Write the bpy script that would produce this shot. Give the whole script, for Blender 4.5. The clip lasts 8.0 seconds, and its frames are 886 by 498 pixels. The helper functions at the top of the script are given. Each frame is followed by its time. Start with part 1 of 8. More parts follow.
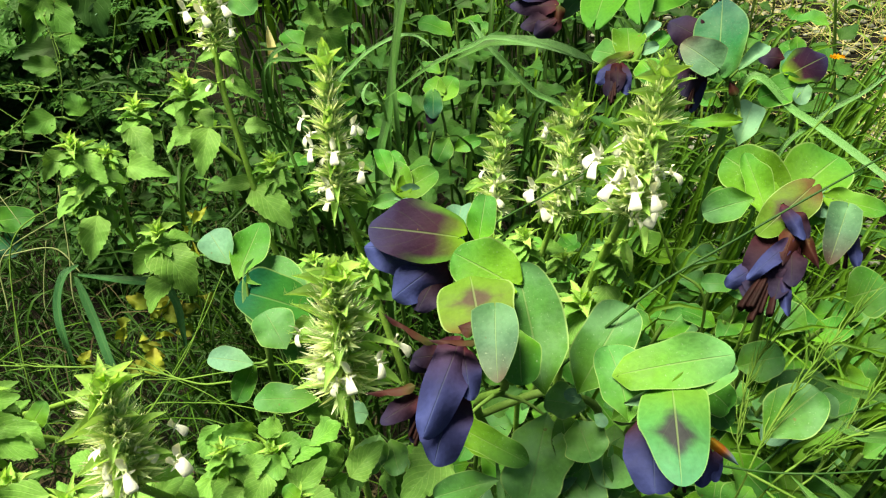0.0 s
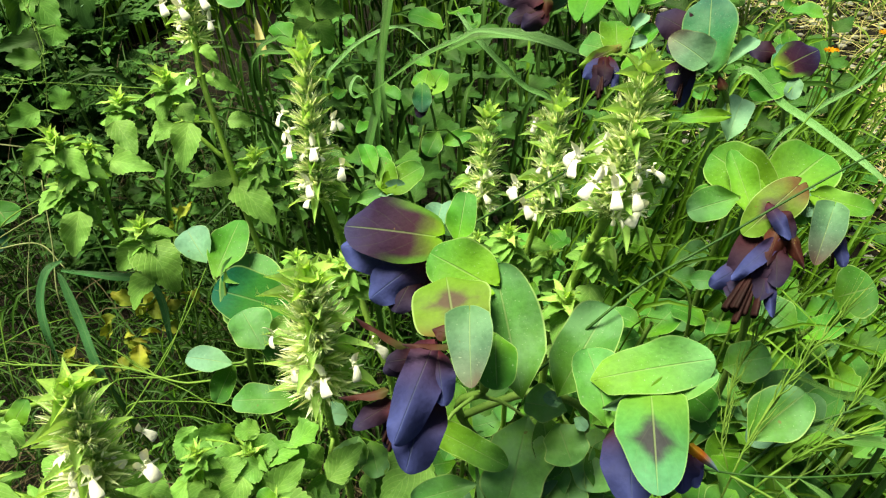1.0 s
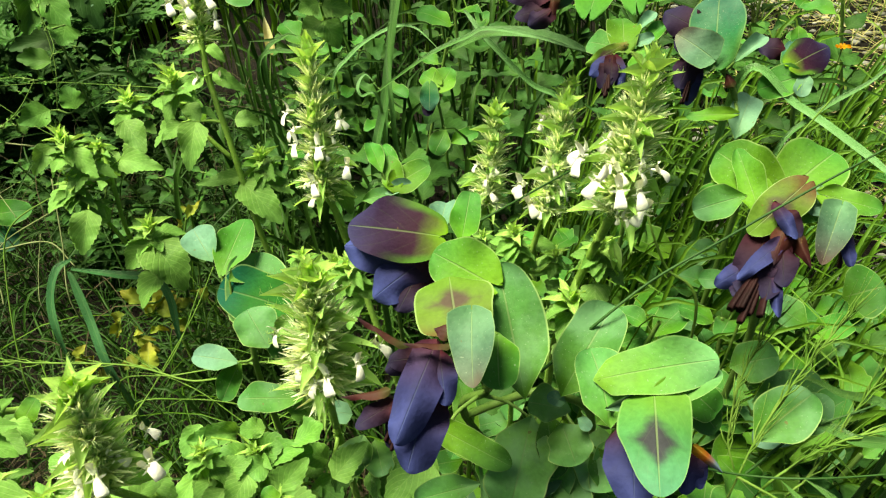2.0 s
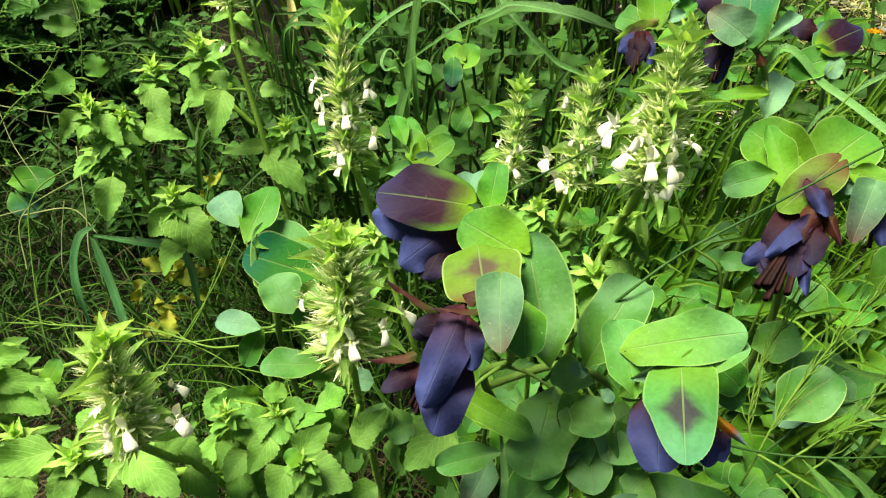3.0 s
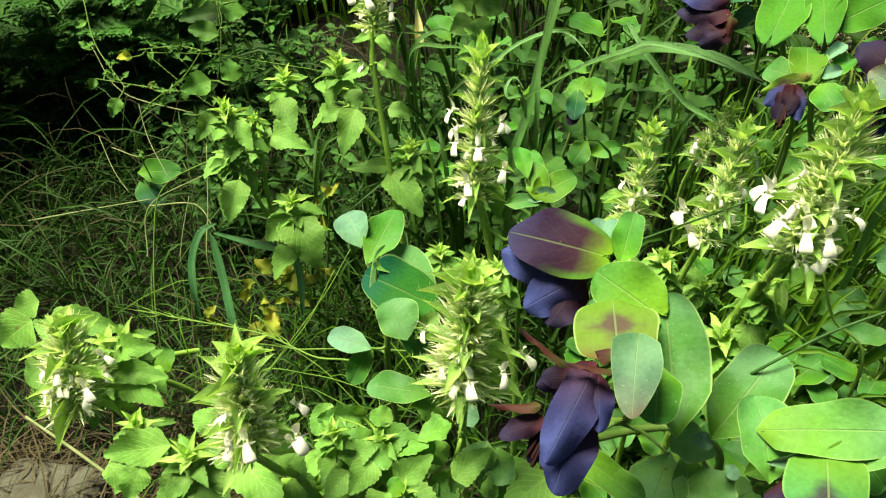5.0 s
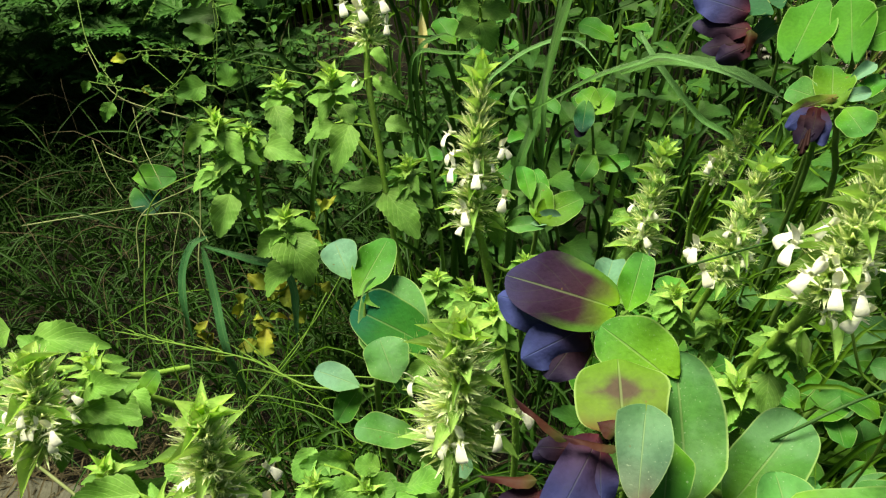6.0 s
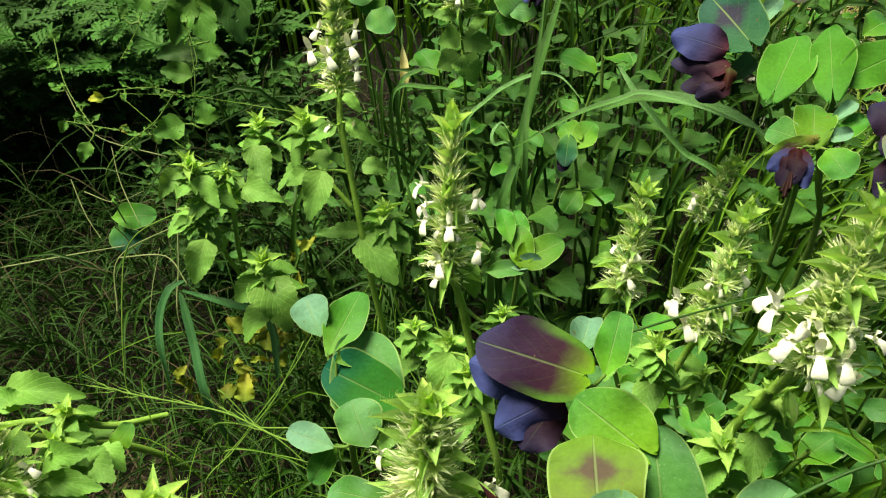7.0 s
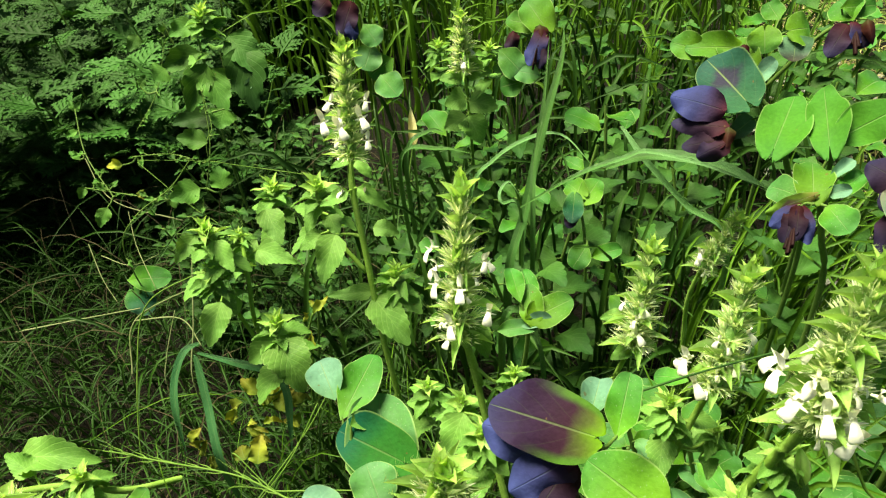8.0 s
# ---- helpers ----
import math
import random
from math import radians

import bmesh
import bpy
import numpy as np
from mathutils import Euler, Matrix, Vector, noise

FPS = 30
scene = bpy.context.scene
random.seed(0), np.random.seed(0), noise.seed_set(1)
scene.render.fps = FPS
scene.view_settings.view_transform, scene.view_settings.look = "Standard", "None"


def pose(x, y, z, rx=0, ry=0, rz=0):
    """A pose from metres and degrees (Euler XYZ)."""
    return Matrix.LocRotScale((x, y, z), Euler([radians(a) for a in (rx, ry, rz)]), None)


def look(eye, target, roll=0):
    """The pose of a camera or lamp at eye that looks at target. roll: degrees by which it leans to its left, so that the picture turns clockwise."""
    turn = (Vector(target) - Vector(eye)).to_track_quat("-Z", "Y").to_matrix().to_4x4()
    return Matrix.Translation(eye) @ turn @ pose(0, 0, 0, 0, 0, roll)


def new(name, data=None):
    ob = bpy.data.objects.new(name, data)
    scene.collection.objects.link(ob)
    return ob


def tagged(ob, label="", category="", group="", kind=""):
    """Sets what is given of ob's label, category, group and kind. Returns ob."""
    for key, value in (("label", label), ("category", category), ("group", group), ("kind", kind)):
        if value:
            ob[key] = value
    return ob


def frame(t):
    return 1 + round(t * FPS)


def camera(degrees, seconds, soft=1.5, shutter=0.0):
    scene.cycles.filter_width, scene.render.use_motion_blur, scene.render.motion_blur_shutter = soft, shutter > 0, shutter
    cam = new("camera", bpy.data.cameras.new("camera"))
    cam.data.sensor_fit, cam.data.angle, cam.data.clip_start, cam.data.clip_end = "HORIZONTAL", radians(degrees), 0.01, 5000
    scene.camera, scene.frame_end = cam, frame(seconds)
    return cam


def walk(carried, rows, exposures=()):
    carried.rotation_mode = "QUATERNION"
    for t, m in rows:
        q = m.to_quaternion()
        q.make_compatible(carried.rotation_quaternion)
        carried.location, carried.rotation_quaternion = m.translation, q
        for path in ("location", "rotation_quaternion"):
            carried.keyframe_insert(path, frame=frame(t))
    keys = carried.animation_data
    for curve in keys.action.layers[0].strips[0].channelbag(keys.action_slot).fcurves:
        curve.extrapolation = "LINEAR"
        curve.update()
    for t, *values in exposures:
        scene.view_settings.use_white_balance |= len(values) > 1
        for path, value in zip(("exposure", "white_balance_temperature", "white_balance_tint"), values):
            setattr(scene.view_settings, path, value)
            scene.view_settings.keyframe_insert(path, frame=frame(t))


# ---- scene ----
cam = camera(64.0, 8.0, soft=1.2)
KELVIN, TINT = 8200, -9
STOPS = [(0.0, 1.78), (1.5, 1.80), (3.0, 1.78), (3.4, 1.52), (4.0, 1.40), (4.5, 1.94), (6.0, 1.46), (6.5, 1.43), (7.0, 1.52), (8.0, 1.86)]
PATH = [
    (0, (0.008, 0.017, 0.699), (-0.02, 1.527, -0.612), -2.6),
    (0.5, (0.013, 0.022, 0.698), (-0.012, 1.523, -0.624), -2.4),
    (1, (0.019, 0.026, 0.696), (-0.006, 1.521, -0.632), -2.5),
    (1.5, (0.023, 0.027, 0.696), (-0.027, 1.519, -0.634), -3.2),
    (2.8, (0.02, 0.026, 0.695), (-0.046, 1.509, -0.645), -3.2),
    (3, (0.015, 0.021, 0.691), (-0.076, 1.481, -0.673), -2.7),
    (3.5, (0.004, 0.012, 0.68), (-0.081, 1.364, -0.791), 0.3),
    (4, (-0.003, 0.004, 0.682), (-0.13, 1.356, -0.787), -0.6),
    (4.5, (-0.007, 0.011, 0.693), (-0.262, 1.456, -0.666), -2.2),
    (4.7, (-0.009, 0.019, 0.697), (-0.302, 1.488, -0.627), -2.3),
    (5.8, (-0.01, 0.06, 0.699), (-0.361, 1.517, -0.625), -2.7),
    (6, (-0.009, 0.071, 0.695), (-0.357, 1.519, -0.64), -2.5),
    (6.5, (-0.003, 0.096, 0.697), (-0.353, 1.558, -0.622), -3.1),
    (7, (-0.001, 0.098, 0.701), (-0.341, 1.582, -0.596), -3.2),
    (7.5, (0.0, 0.099, 0.707), (-0.346, 1.61, -0.555), -3.8),
    (8, (0.0, 0.094, 0.713), (-0.378, 1.662, -0.468), -4.7),
]
walk(cam, [(t, look(eye, target, roll)) for t, eye, target, roll in PATH], exposures=[(t, stops, KELVIN, TINT) for t, stops in STOPS])

SKY_STRENGTH, SUN_STRENGTH, SUN_WIDE = 0.022, 3.9, 28.0

# ---------------------------------------------------------------- light
world = bpy.data.worlds.new("overcast_sky")
scene.world = world
world.use_nodes = True
wn = world.node_tree
sky = wn.nodes.new("ShaderNodeTexSky")
sky.sky_type, sky.sun_disc = "NISHITA", False
sky.sun_elevation, sky.sun_rotation = radians(70), radians(-84)
sky.air_density, sky.dust_density = 1.0, 3.0
wn.links.new(sky.outputs[0], wn.nodes["Background"].inputs[0])
wn.nodes["Background"].inputs[1].default_value = SKY_STRENGTH
sun_data = bpy.data.lights.new("sun", "SUN")
sun_data.energy, sun_data.angle, sun_data.color = SUN_STRENGTH, radians(SUN_WIDE), (1.0, 0.95, 0.86)
sun = new("sun", sun_data)
sun.matrix_world = look((-0.62, 0.06, 1.75), (0, 0, 0))

GROUND = -0.05
rnd = random.Random(7)


# ---------------------------------------------------------------- materials
class Nodes:
    """Small helper that strings nodes of one material together."""

    def __init__(self, name):
        self.mat = bpy.data.materials.new(name)
        self.mat.use_nodes = True
        self.tree = self.mat.node_tree
        self.bsdf = self.tree.nodes["Principled BSDF"]
        self.out = self.tree.nodes["Material Output"]

    def node(self, kind, **sockets):
        n = self.tree.nodes.new(kind)
        for key, value in sockets.items():
            self.put(n.inputs[key.replace("_", " ")], value)
        return n

    def put(self, socket, value):
        if isinstance(value, bpy.types.NodeSocket):
            self.tree.links.new(value, socket)
        else:
            socket.default_value = (*value, 1) if isinstance(value, tuple) and len(value) == 3 and socket.type == "RGBA" else value

    def math(self, op, a, b=0.0, c=0.0, clamp=False):
        n = self.tree.nodes.new("ShaderNodeMath")
        n.operation, n.use_clamp = op, clamp
        for s, v in zip(n.inputs, (a, b, c)):
            self.put(s, v)
        return n.outputs[0]

    def mix(self, f, a, b, blend="MIX"):
        n = self.tree.nodes.new("ShaderNodeMix")
        n.data_type, n.blend_type = "RGBA", blend
        self.put(n.inputs[0], f), self.put(n.inputs[6], a), self.put(n.inputs[7], b)
        return n.outputs[2]

    def noise(self, scale, detail=3.0, vec=None):
        n = self.node("ShaderNodeTexNoise", Scale=scale, Detail=detail)
        self.put(n.inputs["Vector"], vec if vec else self.where())
        return n.outputs[0]

    def where(self):
        return self.node("ShaderNodeNewGeometry").outputs["Position"]

    def smooth(self, value, lo, hi, a=0.0, b=1.0):
        n = self.tree.nodes.new("ShaderNodeMapRange")
        n.interpolation_type = "SMOOTHSTEP"
        for s, v in zip(n.inputs, (value, lo, hi, a, b)):
            self.put(s, v)
        return n.outputs[0]

    def ramp(self, f, stops):
        n = self.tree.nodes.new("ShaderNodeValToRGB")
        el = n.color_ramp.elements
        while len(el) < len(stops):
            el.new(0.5)
        for e, (p, c) in zip(el, stops):
            e.position, e.color = p, (*c, 1)
        self.put(n.inputs[0], f)
        return n.outputs[0]


def leaf_material(name, stops, vary=0.35, rough=0.62, glow=0.3, veins="rib", edge=None, spot=None, bloom=0.0, spec=0.14, rib_tone=0.4, drift=0.4, margin=0.0):
    """Leaf tissue: colour along the leaf, veins, margin, bloom and translucency."""
    m = Nodes(name)
    uv = m.node("ShaderNodeUVMap").outputs[0]
    sep = m.node("ShaderNodeSeparateXYZ", Vector=uv)
    u, v = sep.outputs[0], sep.outputs[1]
    side = m.math("ABSOLUTE", m.math("SUBTRACT", u, 0.5))
    coarse, fine = m.noise(55.0, 3.0), m.noise(420.0, 3.0)
    chance = m.node("ShaderNodeObjectInfo").outputs["Random"]
    along = m.math("ADD", v, m.math("MULTIPLY", m.math("SUBTRACT", coarse, 0.5), drift))
    along = m.math("ADD", along, m.math("MULTIPLY", m.math("SUBTRACT", chance, 0.5), 0.12), clamp=True)
    col = m.ramp(along, stops)
    if edge:
        f = m.smooth(m.math("ADD", side, m.math("MULTIPLY", coarse, 0.12)), 0.38, 0.52)
        col = m.mix(m.math("MULTIPLY", f, m.smooth(v, 0.65, 0.2)), col, edge)
    if spot:
        d = m.math("ADD", m.math("MULTIPLY", m.math("ABSOLUTE", m.math("SUBTRACT", v, 0.52)), 1.0), m.math("MULTIPLY", side, 0.8))
        d = m.math("ADD", d, m.math("MULTIPLY", m.math("SUBTRACT", m.noise(130.0, 4.0), 0.5), 0.3))
        col = m.mix(m.math("MULTIPLY", m.smooth(d, 0.36, 0.12), 0.92), col, spot)
    shade = m.math("MULTIPLY_ADD", m.math("SUBTRACT", chance, 0.5), 2 * vary, 1.0)
    grey = m.math("MULTIPLY_ADD", m.math("SUBTRACT", fine, 0.5), 0.5, 1.0)
    tone = m.math("MULTIPLY", shade, m.math("MULTIPLY", grey, m.math("MULTIPLY_ADD", m.math("SUBTRACT", coarse, 0.5), 0.5, 1.0)))
    col = m.mix(1.0, col, m.node("ShaderNodeCombineColor", Red=tone, Green=tone, Blue=tone).outputs[0], "MULTIPLY")
    rib = m.smooth(side, 0.022, 0.008)
    if veins == "mint":
        lines = m.math("FRACT", m.math("MULTIPLY", m.math("SUBTRACT", v, m.math("MULTIPLY", side, 0.9)), 7.0))
        lines = m.smooth(m.math("ABSOLUTE", m.math("SUBTRACT", lines, 0.5)), 0.13, 0.03)
        rib = m.math("MAXIMUM", rib, lines)
        net = m.noise(700.0, 2.0)
        height = m.math("SUBTRACT", m.math("MULTIPLY", net, 0.9), rib)
        col = m.mix(m.math("MULTIPLY", rib, 0.7), col, m.mix(1.0, col, (1.5, 1.3, 1.6), "MULTIPLY"))
        col = m.mix(m.math("MULTIPLY", m.smooth(net, 0.5, 0.7), 0.30), col, m.mix(1.0, col, (0.72, 0.75, 0.65), "MULTIPLY"))
    else:
        lines = m.math("FRACT", m.math("MULTIPLY", m.math("SUBTRACT", v, m.math("MULTIPLY", side, 1.1)), 4.5))
        lines = m.smooth(m.math("ABSOLUTE", m.math("SUBTRACT", lines, 0.5)), 0.05, 0.01)
        height = m.math("SUBTRACT", m.math("MULTIPLY", fine, 0.6), m.math("MULTIPLY", rib, 1.2))
        col = m.mix(m.math("MULTIPLY", rib, rib_tone), col, (0.20, 0.28, 0.12))
        col = m.mix(m.math("MULTIPLY", lines, 0.12 * rib_tone), col, (0.18, 0.26, 0.10))
    if veins == "strap":
        stripes = m.math("SINE", m.math("MULTIPLY", u, 110.0))
        col = m.mix(m.math("MULTIPLY_ADD", stripes, 0.12, 0.12), col, (0.16, 0.26, 0.10))
        height = m.math("MULTIPLY", stripes, 0.7)
    if bloom:
        f = m.smooth(m.noise(38.0, 4.0), 0.40, 0.68)
        col = m.mix(m.math("MULTIPLY", f, bloom), col, (0.17, 0.32, 0.20))
        specks = m.smooth(m.noise(900.0, 2.0), 0.66, 0.74)
        col = m.mix(m.math("MULTIPLY", specks, 0.35), col, (0.30, 0.38, 0.28))
    if margin:
        rim = m.smooth(side, 0.468, 0.492)
        col = m.mix(m.math("MULTIPLY", rim, margin), col, (0.26, 0.38, 0.14))
    bites = m.smooth(m.noise(170.0, 1.0), 0.79, 0.81)
    col = m.mix(m.math("MULTIPLY", bites, 0.6), col, (0.12, 0.08, 0.03))
    bump = m.node("ShaderNodeBump", Strength=0.28 if veins == "mint" else 0.45, Distance=0.0012, Height=height)
    m.put(m.bsdf.inputs["Base Color"], col)
    m.put(m.bsdf.inputs["Roughness"], m.math("MULTIPLY_ADD", fine, 0.25, rough - 0.12))
    m.put(m.bsdf.inputs["Specular IOR Level"], spec)
    m.put(m.bsdf.inputs["Normal"], bump.outputs[0])
    back = m.node("ShaderNodeBsdfTranslucent", Color=m.mix(0.5, col, m.mix(1.0, col, (1.5, 1.35, 0.5), "MULTIPLY")))
    join = m.node("ShaderNodeMixShader", Fac=glow * 0.52)
    m.tree.links.new(m.bsdf.outputs[0], join.inputs[1])
    m.tree.links.new(back.outputs[0], join.inputs[2])
    m.tree.links.new(join.outputs[0], m.out.inputs[0])
    return m.mat


def plain_material(name, dark, light, scale=80.0, rough=0.6, glow=0.0, bump=0.4, fine=600.0, depth=0.001, island=False):
    """A surface mottled at two scales."""
    m = Nodes(name)
    a, b = m.noise(scale, 4.0), m.noise(fine, 3.0)
    f = m.smooth(a, 0.3, 0.7)
    if island:
        f = m.math("ADD", m.math("MULTIPLY", f, 0.3), m.math("MULTIPLY", m.node("ShaderNodeNewGeometry").outputs["Random Per Island"], 0.7))
    else:
        f = m.math("ADD", m.math("MULTIPLY", f, 0.7), m.math("MULTIPLY", m.node("ShaderNodeObjectInfo").outputs["Random"], 0.3))
    col = m.mix(f, dark, light)
    tone = m.math("MULTIPLY_ADD", m.math("SUBTRACT", b, 0.5), 0.6, 1.0)
    col = m.mix(1.0, col, m.node("ShaderNodeCombineColor", Red=tone, Green=tone, Blue=tone).outputs[0], "MULTIPLY")
    m.put(m.bsdf.inputs["Base Color"], col)
    m.put(m.bsdf.inputs["Roughness"], rough)
    m.put(m.bsdf.inputs["Specular IOR Level"], 0.15)
    m.put(m.bsdf.inputs["Normal"], m.node("ShaderNodeBump", Strength=bump, Distance=depth, Height=b).outputs[0])
    if glow:
        back = m.node("ShaderNodeBsdfTranslucent", Color=col)
        join = m.node("ShaderNodeMixShader", Fac=glow)
        m.tree.links.new(m.bsdf.outputs[0], join.inputs[1])
        m.tree.links.new(back.outputs[0], join.inputs[2])
        m.tree.links.new(join.outputs[0], m.out.inputs[0])
    return m.mat


LIME, GREEN, TEAL = (0.081, 0.215, 0.014), (0.042, 0.157, 0.017), (0.013, 0.099, 0.038)
MAT = {
    "glauc": leaf_material("honeywort_glaucous", [(0, (0.080, 0.215, 0.026)), (0.4, (0.068, 0.202, 0.042)), (1, (0.062, 0.192, 0.055))], 0.2, bloom=0.4, rough=0.58, margin=0.7, glow=0.42),
    "green": leaf_material("honeywort_green", [(0, LIME), (0.5, GREEN), (1, (0.036, 0.145, 0.023))], 0.25, bloom=0.15, margin=0.6),
    "lime": leaf_material("honeywort_lime", [(0, (0.105, 0.225, 0.016)), (0.6, (0.075, 0.200, 0.020)), (1, (0.050, 0.168, 0.030))], 0.2, glow=0.4, bloom=0.08, margin=0.6),
    "heart": leaf_material("honeywort_heart_leaf", [(0, (0.05, 0.17, 0.03)), (0.35, (0.050, 0.165, 0.018)), (1, (0.045, 0.155, 0.024))], 0.14, spec=0.08, glow=0.35, margin=0.4, rib_tone=0.3),
    "deep": leaf_material("honeywort_deep_teal", [(0, (0.030, 0.13, 0.020)), (0.4, (0.020, 0.11, 0.020)), (0.8, (0.008, 0.075, 0.045)), (1, (0.008, 0.07, 0.05))], 0.1, spec=0.05, margin=0.5, rib_tone=0.25),
    "slate": leaf_material("bract_slate", [(0, (0.03, 0.11, 0.05)), (0.4, (0.022, 0.085, 0.05)), (1, (0.020, 0.07, 0.06))], 0.1, spot=(0.030, 0.024, 0.055), spec=0.08, margin=0.4, rib_tone=0.6),
    "waxy": leaf_material("honeywort_waxy", [(0, (0.13, 0.29, 0.045)), (0.4, (0.12, 0.285, 0.07)), (1, (0.11, 0.28, 0.09))], 0.25, bloom=0.55, rough=0.55, spec=0.2, margin=0.9, glow=0.6),
    "apple": leaf_material("honeywort_apple_green", [(0, (0.11, 0.235, 0.016)), (0.5, (0.085, 0.225, 0.035)), (1, (0.095, 0.25, 0.09))], 0.12, bloom=0.2, glow=0.35, margin=0.4),
    "pale": leaf_material("honeywort_pale", [(0, (0.090, 0.209, 0.093)), (0.5, (0.108, 0.232, 0.157)), (1, (0.099, 0.209, 0.151))], 0.15, bloom=0.5, margin=0.3),
    "teal": leaf_material("honeywort_teal", [(0, GREEN), (0.4, TEAL), (1, (0.016, 0.070, 0.056))], 0.15, edge=(0.043, 0.130, 0.028), bloom=0.2, margin=0.3),
    "half": leaf_material("bract_green_purple", [(0.04, (0.085, 0.19, 0.010)), (0.17, (0.05, 0.07, 0.014)), (0.30, (0.023, 0.008, 0.017)), (0.7, (0.018, 0.009, 0.028)), (1, (0.024, 0.023, 0.070))], 0.1, edge=(0.045, 0.11, 0.016), glow=0.1, rough=0.62, spec=0.05, drift=0.22, rib_tone=0.25),
    "smear": leaf_material("bract_smeared", [(0, (0.100, 0.058, 0.023)), (0.25, (0.095, 0.155, 0.023)), (1, (0.090, 0.190, 0.022))], 0.1, spot=(0.060, 0.035, 0.035), glow=0.3, margin=0.6),
    "spot": leaf_material("bract_spotted", [(0, (0.085, 0.197, 0.023)), (0.45, (0.050, 0.162, 0.041)), (1, (0.050, 0.162, 0.087))], 0.1, spot=(0.025, 0.017, 0.032), glow=0.2, margin=0.3),
    "mauve": leaf_material("bract_mauve", [(0, (0.065, 0.157, 0.075)), (0.5, (0.065, 0.133, 0.087)), (0.8, (0.060, 0.070, 0.058)), (1, (0.075, 0.041, 0.041))], 0.15, bloom=0.3, glow=0.2, margin=0.3),
    "blue": leaf_material("bract_blue", [(0, (0.05, 0.010, 0.016)), (0.2, (0.034, 0.018, 0.042)), (0.5, (0.022, 0.024, 0.085)), (1, (0.032, 0.042, 0.15))], 0.18, glow=0.08, rough=0.62, spec=0.05, rib_tone=0.05, drift=0.2),
    "dark": leaf_material("bract_dark", [(0, (0.035, 0.008, 0.010)), (0.4, (0.022, 0.010, 0.020)), (1, (0.017, 0.015, 0.042))], 0.25, glow=0.06, rough=0.62, spec=0.05, rib_tone=0.04, drift=0.2),
    "rust": leaf_material("bract_rust", [(0, (0.045, 0.05, 0.015)), (0.3, (0.045, 0.014, 0.009)), (0.7, (0.035, 0.008, 0.009)), (1, (0.02, 0.010, 0.018))], 0.15, glow=0.25, rib_tone=0.05),
    "flame": leaf_material("bract_flame", [(0, (0.261, 0.162, 0.012)), (0.45, (0.220, 0.058, 0.009)), (0.75, (0.081, 0.116, 0.151)), (1, (0.093, 0.151, 0.197))], 0.1, glow=0.3),
    "mint": leaf_material("mint_leaf", [(0, (0.165, 0.32, 0.07)), (0.5, (0.120, 0.268, 0.050)), (1, (0.110, 0.25, 0.048))], 0.3, bloom=0.05, margin=0.35, rough=0.62, veins="mint", glow=0.55, spec=0.2),
    "scallop": leaf_material("mint_round_leaf", [(0, (0.13, 0.27, 0.05)), (0.5, (0.095, 0.235, 0.038)), (1, (0.085, 0.215, 0.036))], 0.30, bloom=0.15, rough=0.62, veins="mint", glow=0.5, spec=0.2, margin=0.4),
    "young": leaf_material("mint_young_leaf", [(0, (0.31, 0.52, 0.17)), (0.5, (0.36, 0.58, 0.16)), (1, (0.45, 0.66, 0.17))], 0.15, edge=(0.48, 0.65, 0.32), margin=0.8, rough=0.65, glow=0.9, spec=0.1),
    "bract": leaf_material("mint_bract", [(0, (0.28, 0.47, 0.18)), (0.5, (0.27, 0.47, 0.14)), (1, (0.38, 0.60, 0.17))], 0.2, edge=(0.60, 0.76, 0.42), rough=0.65, glow=0.95, spec=0.1, margin=0.8),
    "tip": leaf_material("mint_shoot_tip", [(0, (0.36, 0.54, 0.16)), (0.5, (0.27, 0.45, 0.11)), (1, (0.22, 0.40, 0.09))], 0.2, rough=0.65, veins="mint", glow=0.38, spec=0.1),
    "bristle": leaf_material("mint_bristles", [(0, (0.30, 0.46, 0.18)), (0.5, (0.46, 0.62, 0.30)), (0.8, (0.78, 0.87, 0.60)), (1, (0.88, 0.93, 0.74))], 0.1, rough=0.7, glow=1.0, veins="mint", spec=0.06),
    "yellow": leaf_material("withered_leaf", [(0, (0.16, 0.23, 0.035)), (0.6, (0.22, 0.245, 0.035)), (1, (0.21, 0.19, 0.035))], 0.4, glow=0.4),
    # Weed green with the shade on back and low plants put into it.
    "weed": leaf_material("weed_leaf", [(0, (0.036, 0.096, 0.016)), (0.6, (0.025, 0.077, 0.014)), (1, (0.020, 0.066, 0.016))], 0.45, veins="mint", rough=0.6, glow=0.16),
    "burdock": leaf_material("lobed_weed_leaf", [(0, (0.075, 0.175, 0.03)), (0.5, (0.055, 0.15, 0.024)), (1, (0.045, 0.13, 0.024))], 0.3, veins="mint", rough=0.6, glow=0.25, margin=0.2),
    "strap": leaf_material("strap_leaf", [(0, (0.045, 0.15, 0.020)), (0.45, (0.10, 0.26, 0.075)), (0.8, (0.15, 0.33, 0.13)), (1, (0.08, 0.21, 0.045))], 0.2, rough=0.42, glow=0.25, spec=0.35, veins="strap"),
    "rush": leaf_material("rush_leaf", [(0, (0.022, 0.085, 0.014)), (0.5, (0.034, 0.115, 0.022)), (1, (0.045, 0.13, 0.022))], 0.2, rough=0.45, glow=0.2, spec=0.25, veins="strap"),
    "sedge": leaf_material("sedge_leaf", [(0, (0.016, 0.085, 0.026)), (0.5, (0.024, 0.11, 0.042)), (1, (0.02, 0.095, 0.03))], 0.2, rough=0.5, glow=0.2, spec=0.2, veins="strap"),
    "feather": leaf_material("feathery_leaf", [(0, (0.038, 0.108, 0.018)), (1, (0.028, 0.090, 0.018))], 0.45, rough=0.62, glow=0.22),
